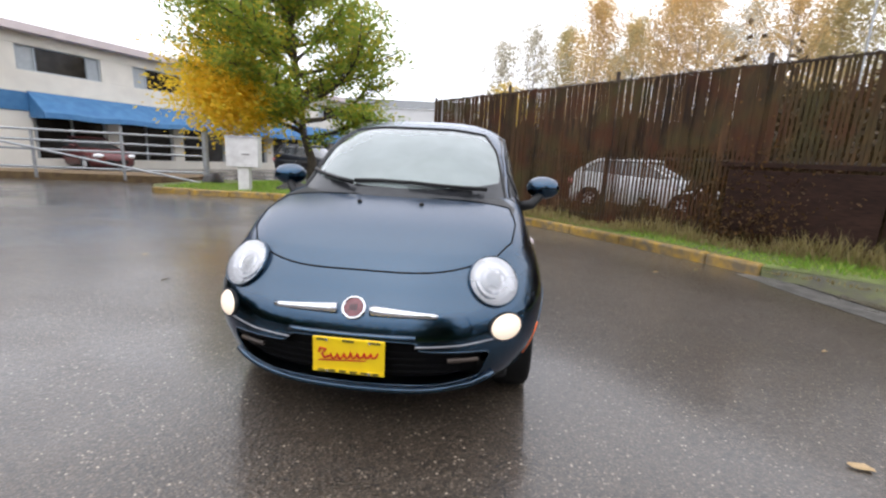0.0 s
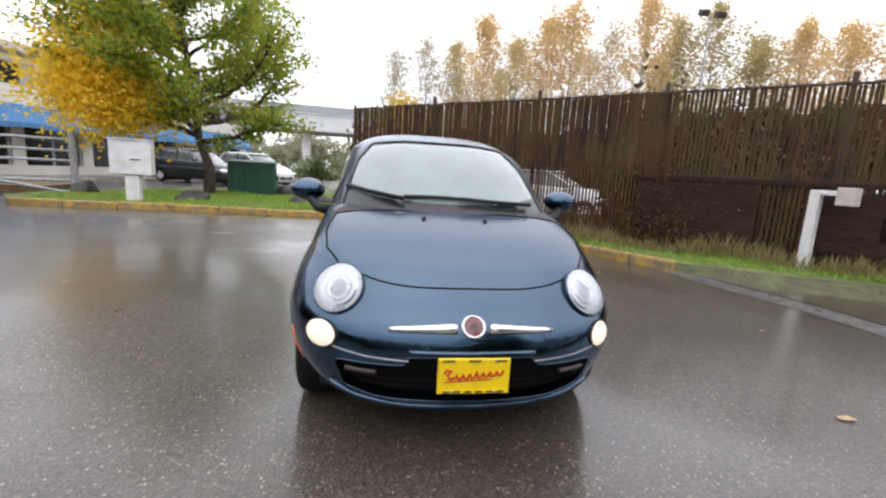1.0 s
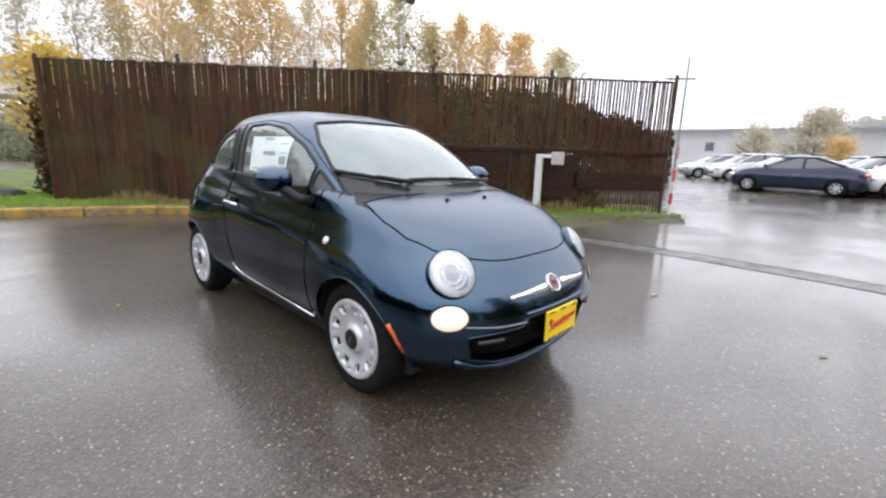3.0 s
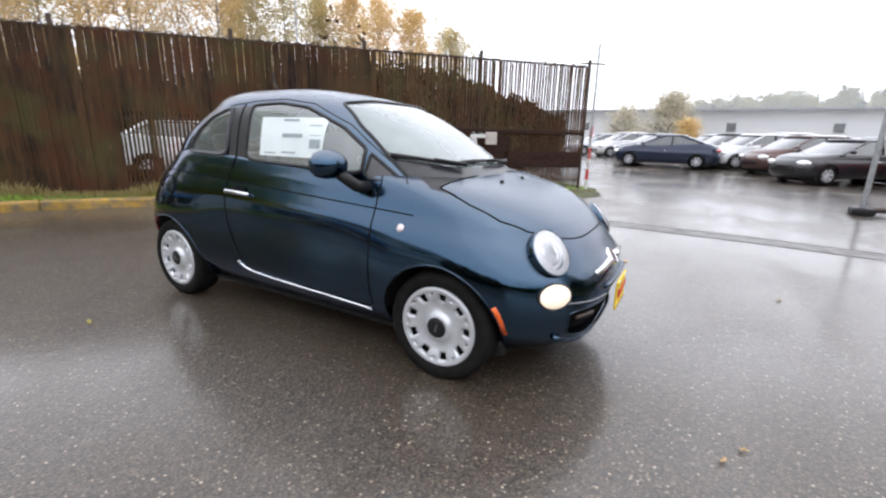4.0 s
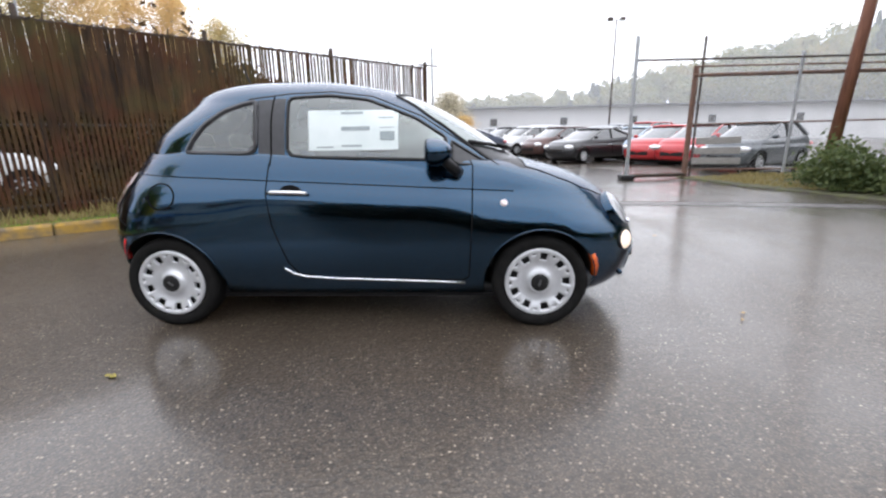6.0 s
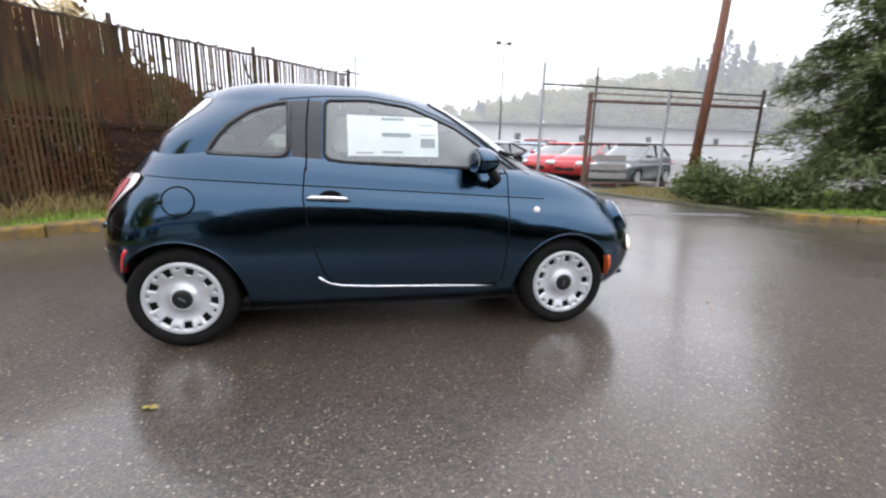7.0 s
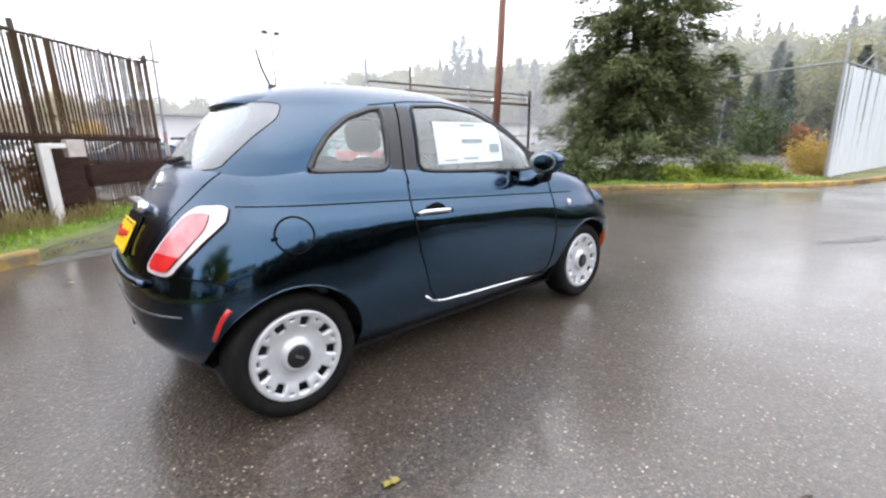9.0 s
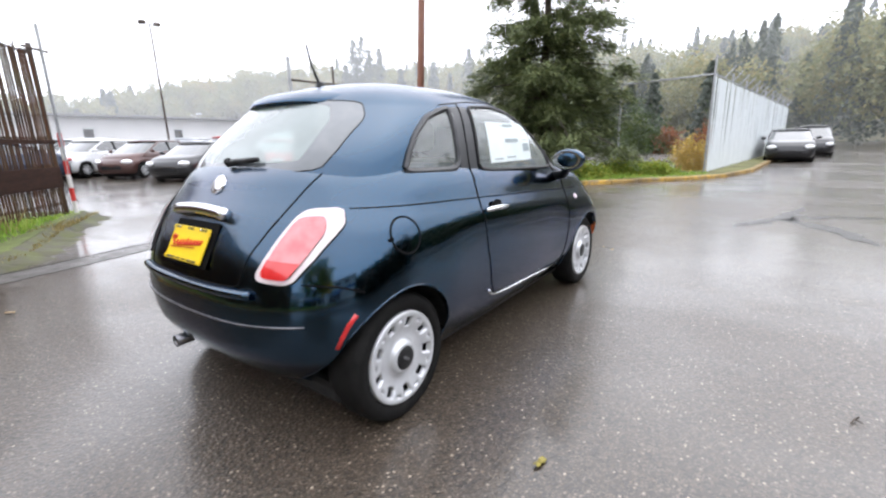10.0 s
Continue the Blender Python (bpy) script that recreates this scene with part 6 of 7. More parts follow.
        part("mirror", bm, paint, root, smooth=True)
        part("door_line", T([(sgn * (hw + 0.002), (sf + rb) / 2 + 0.12, z) for z in (0.32, 0.5, 0.7)], 0.006, 4), GAP, root)
        part("door_handle", B(0.02, 0.16, 0.025, pose(sgn * hw, (sf + rb) / 2 - 0.05, 0.74), 0.006), CHROME, root)
    part("grille", B(hw * 1.0, 0.06, 0.16, pose(0, -hl + 0.035, 0.36), 0.03), BLACK, root)
    return root


def at(az, d, turn, eye=(-3.08, -1.47)):
    x = eye[0] + d * math.sin(radians(az))
    return pose(x, eye[1] + d * math.cos(radians(az)), rise(x), 0, 0, turn)


# turn: 0 faces -y; 90 faces +x; -90 faces -x
for kind, colour, az, d, turn, label in (
        ("sedan", "navy", 88.4, 24.0, 174, "dark navy sedan standing broadside in the lot"),
        ("sedan", "grey", 87.0, 28.5, -145, "dark grey sedan behind the navy one"),
        ("hatchback", "white", 83.6, 31, -148, "white hatchback at the far row's end"),
        ("sedan", "silver", 80.8, 33, -148, "silver sedan at the far row's end"),
        ("sedan", "silver", 92.3, 30, -153, "silver sedan nose out in the row"),
        ("hatchback", "black", 94.1, 27.2, -151, "black hatchback nose out in the row"),
        ("hatchback", "white", 96.4, 25.3, -151, "white hatchback nose out in the row"),
        ("hatchback", "brown", 100.3, 23.4, -152, "brown hatchback nose out in the row"),
        ("sedan", "black", 104.0, 20.8, -147, "black sedan with a wet bonnet, nose out in the row"),
        ("sedan", "silver", 105.6, 27, -151, "silver sedan in the second row"),
        ("sedan", "pale blue", 109.2, 23.0, -148, "pale blue sedan nose out in the row"),
        ("hatchback", "red", 112.6, 20.3, -148, "bright red hatchback nose out in the row"),
        ("hatchback", "red", 116.0, 19.4, -148, "red hatchback beside another red one"),
        ("suv", "red", 110.5, 31, -151, "red car in the second row"),
        ("small hatchback", "grey", 120.6, 16.6, -151, "dark grey small hatchback behind the wire gate"),
        ("hatchback", "silver", 100.8, 31, -151, "silver hatchback in the second row"),
        ("suv", "white", 98.0, 33, -151, "white car in the second row"),
        ("sedan", "white", 103.2, 34, -151, "white sedan in the second row"),
        ("sedan", "grey", 95.0, 36, -151, "grey sedan in the far row"),
        ("sedan", "navy", 115.0, 29, -151, "dark sedan in the second row"),
        ("suv", "silver", 107.5, 35, -151, "silver car in the far row")):
    parked(kind, colour, at(az, d, turn), label)
# white car behind the slats
p = fence_at(3.55, 5.2)
parked("hatchback", "white", pose(p.x, p.y, 0, 0, 0, math.degrees(math.atan2(ALONG.y, ALONG.x)) + 102), "white car parked close behind the slatted fence", "cars behind the fence")
p = fence_at(10.6, 5.0)
parked("sedan", "grey", pose(p.x, p.y, 0, 0, 0, 20), "grey car glimpsed through the open slats", "cars behind the fence")
for s_, off_, col_, turn_ in ((12.3, 7.5, "white", -30), (9.2, 8.2, "silver", -24)):
    p = fence_at(s_, off_)
    parked("sedan", col_, pose(p.x, p.y, 0, 0, 0, turn_), col_ + " car glimpsed through the open slats", "cars behind the fence")
# along the grey fence
parked("sedan", "black", pose(-2.75, -24.2, 0, 0, 0, 180), "black sedan parked facing the yard along the grey fence", "cars along the grey fence")
parked("suv", "black", pose(-3.9, -30.5, 0, 0, 0, 180), "dark car parked behind the sedan", "cars along the grey fence")
# by the building
parked("suv", "black", pose(-9.6, 20.5, 0, 0, 0, 70), "black car outside the building", "cars by the building")
parked("suv", "white", pose(-7.2, 22.0, 0, 0, 0, 60), "white car outside the building", "cars by the building")
# red car whose paint colour already holds the awning's shade
parked("sedan", "shaded red", pose(-17.9, 14.9, 0, 0, 0, 71), "red car under the awning, its paint darkened as shade", "cars by the building")

# ---- gate and wire fence by the lot ----
gp = thing("gate_post", "pair of thin pale poles at the lot's entrance, slightly leaning", "post")
part("post", T([(8.35, -4.95, 0), (8.32, -4.95, 3.45)], 0.045, 10), GALV, gp)
part("foot_plate", B(0.35, 0.35, 0.14, pose(8.35, -4.95, 0), 0.04), BLACK, gp)
wf = thing("wire_gate", "rusty framed wire gate and chain-link fence beside the lot", "gate", kind="structure")
part("rail", T([(8.34, -4.95, 2.91), (8.4, -12.3, 2.91)], 0.028, 8), FENCEMETAL, wf)
part("rail", T([(8.7, -6.55, 2.58), (8.55, -12.3, 2.58)], 0.05, 8), RUST, wf)
part("rail", T([(8.7, -6.55, 2.79), (8.55, -12.3, 2.76)], 0.022, 8), RUST, wf)
part("rail", T([(8.7, -6.55, 1.38), (8.55, -12.3, 1.42)], 0.024, 8), RUST, wf)
part("rail", T([(8.38, -4.95, 0.10), (8.7, -6.6, 0.10)], 0.05, 8), FENCEMETAL, wf)
part("rail", T([(8.7, -6.55, 0.22), (8.55, -12.3, 0.22)], 0.024, 8), RUST, wf)
for y, r, top, mt in ((-6.6, 0.07, 2.80, RUST), (-6.75, 0.03, 3.5, FENCEMETAL), (-9.0, 0.035, 3.05, GALV), (-12.3, 0.05, 3.1, FENCEMETAL)):
    part("post", T([(8.72 if y > -7 else 8.5, y, 0), (8.74 if y > -7 else 8.5, y - 0.02, top)], r, 10), mt, wf)
PLANK = mat("weathered_plank", (0.22, 0.21, 0.20), (0.34, 0.32, 0.30), 6, 0.6, 0.8, bump=0.3, stretch=(8, 1, 8))
for k, z in enumerate((0.36, 0.62, 0.88)):
    part("plank", B(0.03, 1.25 - 0.06 * k, 0.17, pose(8.60, -7.32, z, 1.0 - k), 0.008), PLANK, wf, "weathered grey plank")


def netting(name, a, b, z0, z1, parent, pitch=0.085, r=0.0022):
    """Diagonal wire mesh."""
    bm = bmesh.new()
    a, b = Vector(a), Vector(b)
    ln, hh = (b - a).length, z1 - z0
    d = (b - a).normalized()
    for sg in (-1, 1):
        k = -hh
        while k < ln + hh:
            u0, u1 = k, k + sg * hh
            t0, t1 = 0.0, 1.0
            if u0 != u1:
                ts = sorted(((0 - u0) / (u1 - u0), (ln - u0) / (u1 - u0)))
                t0, t1 = max(0, ts[0]), min(1, ts[1])
            if t1 - t0 > 0.01:
                p0, p1 = a + d * (u0 + (u1 - u0) * t0), a + d * (u0 + (u1 - u0) * t1)
                tube(bm, [(p0.x, p0.y, z0 + hh * t0), (p1.x, p1.y, z0 + hh * t1)], r, 3)
            k += pitch * 1.41
    return part("wire_mesh", bm, GALV, parent, "fine galvanised wire mesh")


netting("wire_mesh", (8.62, -6.6), (8.52, -12.2), 0.25, 2.65, wf)

# leaning utility pole
POLEWOOD = mat("creosoted_pole", (0.13, 0.05, 0.03), (0.22, 0.09, 0.05), 6, 0.6, bump=0.5, stretch=(5, 5, 0.5))
up = thing("utility_pole", "tall reddish-brown wooden utility pole, leaning a little", "pole")
part("pole", T([(7.85, -9.55, 0), (7.72, -9.72, 4.0), (7.6, -9.9, 9.0)], 0.135, 14, False, 0.10), POLEWOOD, up, smooth=True)
# lot lamp
ll = thing("street_lamp", "tall thin lamp mast with two floodlights over the lot", "lamp")
part("mast", T([(36.2, -13.3, 0), (36.2, -13.3, 10.3)], 0.09, 10, False, 0.05), FENCEMETAL, ll)
for s in (-0.5, 0.5):
    part("floodlight", B(0.36, 0.42, 0.18, pose(36.2, -13.3 + s, 10.25, 0, 18, 0), 0.04), FENCEMETAL, ll)
part("cross_bar", T([(36.2, -13.9, 10.25), (36.2, -12.7, 10.25)], 0.04, 8), GALV, ll)
l2 = thing("street_lamp", "lamp mast with a pair of floodlights above the poplars", "lamp")
part("mast", T([(15.5, 17.5, 0), (15.5, 17.5, 9.6)], 0.07, 10, False, 0.04), GALV, l2)
for s in (-0.45, 0.45):
    part("floodlight", B(0.42, 0.42, 0.30, pose(15.5 + s, 17.5, 9.55, 20, 0, 0), 0.05), FENCEMETAL, l2)

# ---- grey slatted fence down the road ----
gf = thing("fence_south", "chain-link fence with pale grey privacy slats along the road", "fence", kind="structure")
GREYSLAT = mat("grey_slat", (0.66, 0.70, 0.71), (0.60, 0.64, 0.65), 4, 0.5, 0.7, obj_random=0.25, placed=True)
c0, c1, c2 = Vector((-0.50, -13.45)), Vector((-2.75, -36.0)), Vector((2.35, -14.05))
n = 150
d = (c1 - c0) / n
bm = B(d.length * 0.93, 0.012, 2.78, None, 0.003, 1)
me = bpy.data.meshes.new("slat")
bm.to_mesh(me)
bm.free()
me.materials.append(GREYSLAT)
for i in range(n):
    p = c0 + d * (i + 0.5)
    ob = new("slat", me)
    ob.parent = gf
    ob.matrix_basis = pose(p.x, p.y, 0.14 + random.uniform(-0.02, 0.02), random.uniform(-0.6, 0.6), 0, math.degrees(math.atan2(d.y, d.x)))
for i in range(9):
    p = c0.lerp(c1, i / 8)
    part("fence_post", T([(p.x + 0.06, p.y, 0), (p.x + 0.06, p.y, 3.02 + (0.5 if i == 0 else 0.25))], 0.035, 8), GALV, gf)
for i in range(1, 17):
    p = c0.lerp(c1, i / 16.5)
    part("wire_arm", T([(p.x + 0.05, p.y, 3.0), (p.x - 0.22, p.y - 0.05, 3.34)], 0.018, 6), GALV, gf)
for k in range(3):
    part("barbed_wire", T([(c0.x - 0.02 - 0.08 * k, c0.y - 1.2, 3.10 + 0.10 * k), (c1.x - 0.02 - 0.08 * k, c1.y, 3.10 + 0.10 * k)], 0.004, 4), GALV, gf)
for z in (3.0, 1.6, 0.25):
    part("rail", T([(c0.x + 0.05, c0.y, z), (c1.x + 0.05, c1.y, z)], 0.022, 8), GALV, gf)
    if z > 2:
        part("rail", T([(c0.x, c0.y, z), (c2.x, c2.y, z)], 0.03, 8), GALV, gf)
p = c2
part("fence_post", T([(p.x, p.y, 0), (p.x, p.y, 3.05)], 0.04, 8), GALV, gf)
netting("wire_mesh", tuple(c0), tuple(c2), 0.2, 3.0, gf)

# ---- conifer with shrubs ----
NEEDLE = leaf_mat("dark_needles", (0.058, 0.077, 0.034), (0.215, 0.24, 0.10), (0.118, 0.146, 0.061), 0.9, 0.25)


def conifer(x, y, z, h, spread, label, seed, gap, layers=17, size=0.13):
    """A ragged old conifer: drooping limbs in loose whorls, each carrying flat pads of needle sprays."""
    rng = random.Random(seed)
    g = np.random.default_rng(seed)
    root = thing("conifer_tree", label, "tree", pose(x, y, z))
    bm = bmesh.new()
    tube(bm, [(0, 0, -0.1), (0.06, 0.03, h * 0.3), (-0.04, 0.06, h * 0.6), (0, 0.05, h)], 0.21, 10, False, 0.03)
    C, D, S = [], [], []
    for i in range(layers):
        f = (i + 0.5) / layers
        z0 = h * (0.075 + 0.90 * f)
        sparse = gap[0] < z0 < gap[1]
        for k in range(3 if sparse else 8 if f < 0.55 else 6):
            a = i * 1.1 + k * math.tau / 7 + rng.uniform(-0.35, 0.35)
            out = Vector((math.cos(a), math.sin(a), 0))
            across = Vector((-out.y, out.x, 0))
            reach = spread * (1 - 0.42 * f - 0.4 * max(0, f - 0.7)) * rng.uniform(0.5, 1.15)
            zz = z0 + rng.uniform(-0.22, 0.22)
            droop = rng.uniform(0.14, 0.48)
            pts = [Vector((0, 0, zz)) + out * reach * t + Vector((0, 0, reach * (0.14 * t - droop * t * t))) for t in np.linspace(0, 1, 6)]
            tube(bm, pts, 0.045 * (1.2 - f), 5, False, 0.007)
            for pad in range(2 if sparse else 5):
                t = rng.uniform(0.22, 1.0) if pad else 0.97
                j = min(4, int(t * 5))
                c = pts[j].lerp(pts[j + 1], t * 5 - j) + across * rng.uniform(-0.32, 0.32) * reach * (1.25 - t)
                n = 150
                r1, r2 = rng.uniform(0.34, 0.66), rng.uniform(0.26, 0.46)
                u, v = g.normal(0, 0.5, n), g.normal(0, 0.5, n)
                fall = -0.24 * (u * u + v * v) + g.normal(0, 0.12, n)
                o, q = np.array(out), np.array(across)
                C.append(np.array(c) + np.outer(u * r1, o) + np.outer(v * r2, q) + np.outer(fall, (0, 0, 1)))
                d = np.outer(np.full(n, 0.75), o) + np.outer(v * 0.9, q) + g.normal(0, 0.3, (n, 3)) + np.outer(np.full(n, -0.18), (0, 0, 1))
                d /= np.linalg.norm(d, axis=1, keepdims=True)
                up_ = g.normal(0, 0.45, (n, 3)) + np.array([0, 0, 1])
                w = np.cross(d, up_)
                w /= np.linalg.norm(w, axis=1, keepdims=True)
                D.append(d * (size * g.uniform(0.6, 1.3, n))[:, None])
                S.append(w * size * 0.20)
    part("trunk", bm, BARK, root, smooth=True)
    quads("crown", np.concatenate(C), np.concatenate(D), np.concatenate(S), NEEDLE, parent=root, label="drooping dark green boughs")
    return root


conifer(4.30, -12.1, 0.1, 9.8, 2.85, "spreading dark green conifer with ragged drooping boughs by the kerb", 7, (4.7, 5.9))
GARDEN = leaf_mat("garden_shrub_leaves", (0.05, 0.075, 0.028), (0.15, 0.17, 0.06), (0.085, 0.115, 0.04), 0.8, 0.4)
BRIGHT = leaf_mat("bright_ground_cover", (0.15, 0.23, 0.035), (0.40, 0.36, 0.06), (0.24, 0.32, 0.05), 0.9, 0.4)
for i, (x, y, sx, sz, n) in enumerate(((4.3, -8.6, 0.9, 0.85, 2400), (5.4, -8.2, 0.9, 0.95, 2400), (3.2, -9.9, 0.8, 0.6, 1800), (6.4, -8.5, 0.8, 0.9, 2000), (3.4, -11.0, 0.9, 0.55, 1800))):
    bush("shrub", x, y, 0.08, sx, sx, sz, n, 0.07, GARDEN, "low green shrub under the conifer", 200 + i)
for i, (x, y) in enumerate(((2.3, -11.0), (1.6, -11.9), (1.0, -12.7))):
    bush("ground_cover", x, y, 0.08, 0.85, 0.7, 0.46, 1900, 0.07, BRIGHT, "low bright green ground cover by the kerb", 220 + i)
bush("yellow_shrub", 0.15, -14.5, 0.1, 0.58, 0.55, 1.15, 3600, 0.05, YEL, "yellowing shrub behind the wire fence", 230)

# ---- buildings ----
RENDERW = mat("cream_render", (0.76, 0.72, 0.64), (0.68, 0.64, 0.57), 1.5, 0.8, bump=0.2, bscale=30, big=0.1)
PINK = mat("pinkish_fascia", (0.66, 0.57, 0.57), (0.58, 0.50, 0.50), 2, 0.7)
AWN = mat("blue_awning_cloth", (0.035, 0.135, 0.30), (0.06, 0.19, 0.37), 3, 0.55, bump=0.2, bscale=12)
ROOMGLASS = mat("dark_window_glass", (0.014, 0.012, 0.010), (0.028, 0.024, 0.020), 3, 0.08, spec=0.28)
FRAMEW = mat("pale_window_frame", (0.42, 0.45, 0.47), (0.36, 0.39, 0.41), 6, 0.5)
hs = thing("office_building", "two-storey cream office building with ribbon windows and a blue awning", "building", pose(-20.6, 6.6, 0, 0, 0, 71.5))
# local x runs along the front, local -y faces the yard
LEN = 30.0


def hpart(name, sx, sy, sz, x, y, z, mt, parent=hs, bevel=0.01, label=""):
    return part(name, B(sx, sy, sz, pose(x, y, z), bevel, 1), mt, parent, label)


hpart("wall", LEN, 0.3, 0.86, LEN / 2, 0.3, 3.1, RENDERW)
hpart("wall", LEN, 0.3, 0.45, LEN / 2, 0.3, 0.0, RENDERW)
hpart("wall", LEN, 0.3, 0.44, LEN / 2, 0.3, 4.94, RENDERW)
hpart("side_wall", 0.3, 10.0, 5.38, 0.15, 5.3, 0.0, RENDERW)
hpart("side_wall", 0.3, 10.0, 5.38, LEN - 0.15, 5.3, 0.0, RENDERW)
hpart("roof", LEN + 0.6, 11.0, 0.32, LEN / 2, 5.2, 5.38, PINK)
hpart("inner_wall", LEN, 0.1, 5.2, LEN / 2, 3.2, 0.1, mat("dim_room", (0.10, 0.085, 0.07), (0.07, 0.06, 0.05), 1, 0.9))
hpart("floor_slab", LEN, 3.0, 0.3, LEN / 2, 1.8, 2.8, RENDERW)
x = 0.0
k = 0
while x < LEN - 4:
    for wide, is_win in ((2.15 if k == 0 else 1.39, False), (3.06, True)):
        if is_win:
            wn = hpart("window", wide, 0.03, 1.0, x + wide / 2, 0.32, 3.96, ROOMGLASS)
            for xx in (x + 0.04, x + 0.64, x + wide - 0.54, x + wide - 0.04):
                hpart("window_frame", 0.07, 0.10, 1.0, xx, 0.27, 3.96, FRAMEW, wn)
            for zz in (3.94, 4.90):
                hpart("window_frame", wide, 0.10, 0.06, x + wide / 2, 0.27, zz, FRAMEW, wn)
            hpart("blind", 0.55, 0.02, 0.95, x + 0.35, 0.30, 3.97, FRAMEW, wn)
            hpart("blind", 0.45, 0.02, 0.95, x + wide - 0.28, 0.30, 3.97, FRAMEW, wn)
        else:
            hpart("pier", wide, 0.3, 0.98, x + wide / 2, 0.3, 3.96, RENDERW)
        x += wide
    k += 1
x = 7.0
for i in range(7):
    wn = hpart("shop_window", 2.6, 0.03, 1.75, x + 1.3, 0.32, 0.42, ROOMGLASS)
    for xx in (x, x + 1.3, x + 2.6):
        hpart("window_frame", 0.08, 0.10, 1.75, xx, 0.27, 0.42, FRAMEW, wn)
    hpart("pier", 0.55, 0.32, 3.1, x + 2.95, 0.30, 0, RENDERW)
    x += 3.2
hpart("wall", 6.9, 0.32, 3.1, 3.45, 0.30, 0, RENDERW)
bm = bmesh.new()
rows = []
for i in range(41):
    xx = 6.8 + 22.0 * i / 40
    wv = 0.03 * math.sin(i * 1.3)
    rows.append([bm.verts.new(p) for p in ((xx, 0.13, 3.15), (xx, -0.45, 2.75 + wv), (xx, -1.05, 2.30 + wv), (xx, -1.08, 2.08 + wv))])
for a, c in zip(rows, rows[1:]):
    for q in range(3):
        bm.faces.new((a[q], a[q + 1], c[q + 1], c[q]))
bm.faces.new([*rows[0], bm.verts.new((6.8, 0.13, 2.1))])
part("awning", bm, AWN, hs, "long blue cloth awning")
hpart("sign_band", 6.8, 0.05, 0.75, 3.4, 0.11, 2.35, AWN)

# left gate: tubular, with a diagonal brace
lg = thing("tube_gate", "galvanised tubular swing gate standing open on the grass", "gate")
A_, B_ = Vector((-8.7, 9.9)), Vector((-15.5, 7.6))
part("post", T([(A_.x, A_.y, 0), (A_.x, A_.y, 1.85)], 0.09, 12), GALV, lg)
for z in (0.42, 0.95, 1.22, 1.52):
    part("rail", T([(A_.x, A_.y, z), (B_.x, B_.y, z)], 0.035, 8), GALV, lg)
part("brace", T([(A_.x + 0.1, A_.y - 0.4, 0.12), (B_.x, B_.y, 1.45)], 0.035, 8), GALV, lg)
for f in (0.33, 0.66, 1.0):
    p = A_.lerp(B_, f)
    part("upright", T([(p.x, p.y, 0.1), (p.x, p.y, 1.75 if f == 0.33 else 1.55)], 0.045, 8), GALV, lg)
flat("planting_strip", [(-9.6, 10.2), (-16.5, 8.0), (-18.0, 9.2), (-10.0, 12.6)], 0.22, 0.3, mat("leaf_mulch", (0.10, 0.06, 0.03), (0.18, 0.12, 0.05), 6, 0.8, bump=0.6), "brown mulch bed behind the gate", category="ground")

# long low building beyond the lot
SHED = mat("grey_shed_wall", (0.74, 0.74, 0.74), (0.66, 0.66, 0.66), 0.6, 0.7, big=0.1)
wh = thing("warehouse", "long low grey warehouse with small square windows beyond the lot", "building")
part("wall", B(0.4, 150, 4.75, pose(57, -30, 0)), SHED, wh)
part("wall", B(40, 0.4, 4.75, pose(77, 45, 0)), SHED, wh)
part("roof", B(42, 152, 0.25, pose(76.6, -30, 4.75), 0.05), mat("dark_roof", (0.12, 0.12, 0.12), (0.16, 0.16, 0.16), 1, 0.6), wh)
for i, y in enumerate((11, 2.5, -4.8, -14, -23, -33, -44, -56)):
    w = part("window", B(0.06, 0.9, 0.9, pose(56.78, y, 2.6), 0.02), ROOMGLASS, wh)
    part("window_frame", B(0.10, 1.1, 0.08, pose(56.78, y, 2.52), 0.01), FRAMEW, w)
    part("window_frame", B(0.10, 1.1, 0.08, pose(56.78, y, 3.5), 0.01), FRAMEW, w)
# viaduct far beyond the lawn
vi = thing("viaduct", "grey concrete viaduct on white piers in the distance", "bridge")
# pale shed material instead of concrete puts haze into the deck's colour
part("deck", B(46, 8, 2.3, pose(-4.2, 62, 5.6, 0, 0, 4), 0.1), SHED, vi)
part("parapet", B(46, 0.3, 1.0, pose(-4.2, 57.8, 7.9, 0, 0, 4), 0.05), GALV, vi)
for x in (-10.5, 9, -28):
    part("pier", B(1.1, 1.3, 5.7, pose(x, 60, 0), 0.15), WHITEPAINT, vi)
# leaf colours lightened to put the haze of distance into them
HAZY = leaf_mat("haze_paled_shrub_leaves", (0.19, 0.22, 0.13), (0.36, 0.35, 0.20), (0.27, 0.29, 0.17), 0.5, 0.35)
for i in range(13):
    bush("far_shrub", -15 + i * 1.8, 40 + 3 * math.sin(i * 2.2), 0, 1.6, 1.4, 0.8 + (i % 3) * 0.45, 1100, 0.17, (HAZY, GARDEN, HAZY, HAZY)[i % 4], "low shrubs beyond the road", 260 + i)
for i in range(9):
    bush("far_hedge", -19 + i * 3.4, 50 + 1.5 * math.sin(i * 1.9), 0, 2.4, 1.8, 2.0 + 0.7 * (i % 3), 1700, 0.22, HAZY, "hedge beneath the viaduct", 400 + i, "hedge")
broadleaf("far_tree", 1.6, 34, 0, 6.8, 1.2, 2.8, 18, 2600, 0.22, YEL, "orange tree beyond the fence's end", 302, jitter=0.6)
broadleaf("far_tree", 40.5, 4.0, 0, 4.2, 1.0, 1.4, 18, 2600, 0.13, POPB, "small pale yellow tree in front of the warehouse", 303, jitter=0.5)
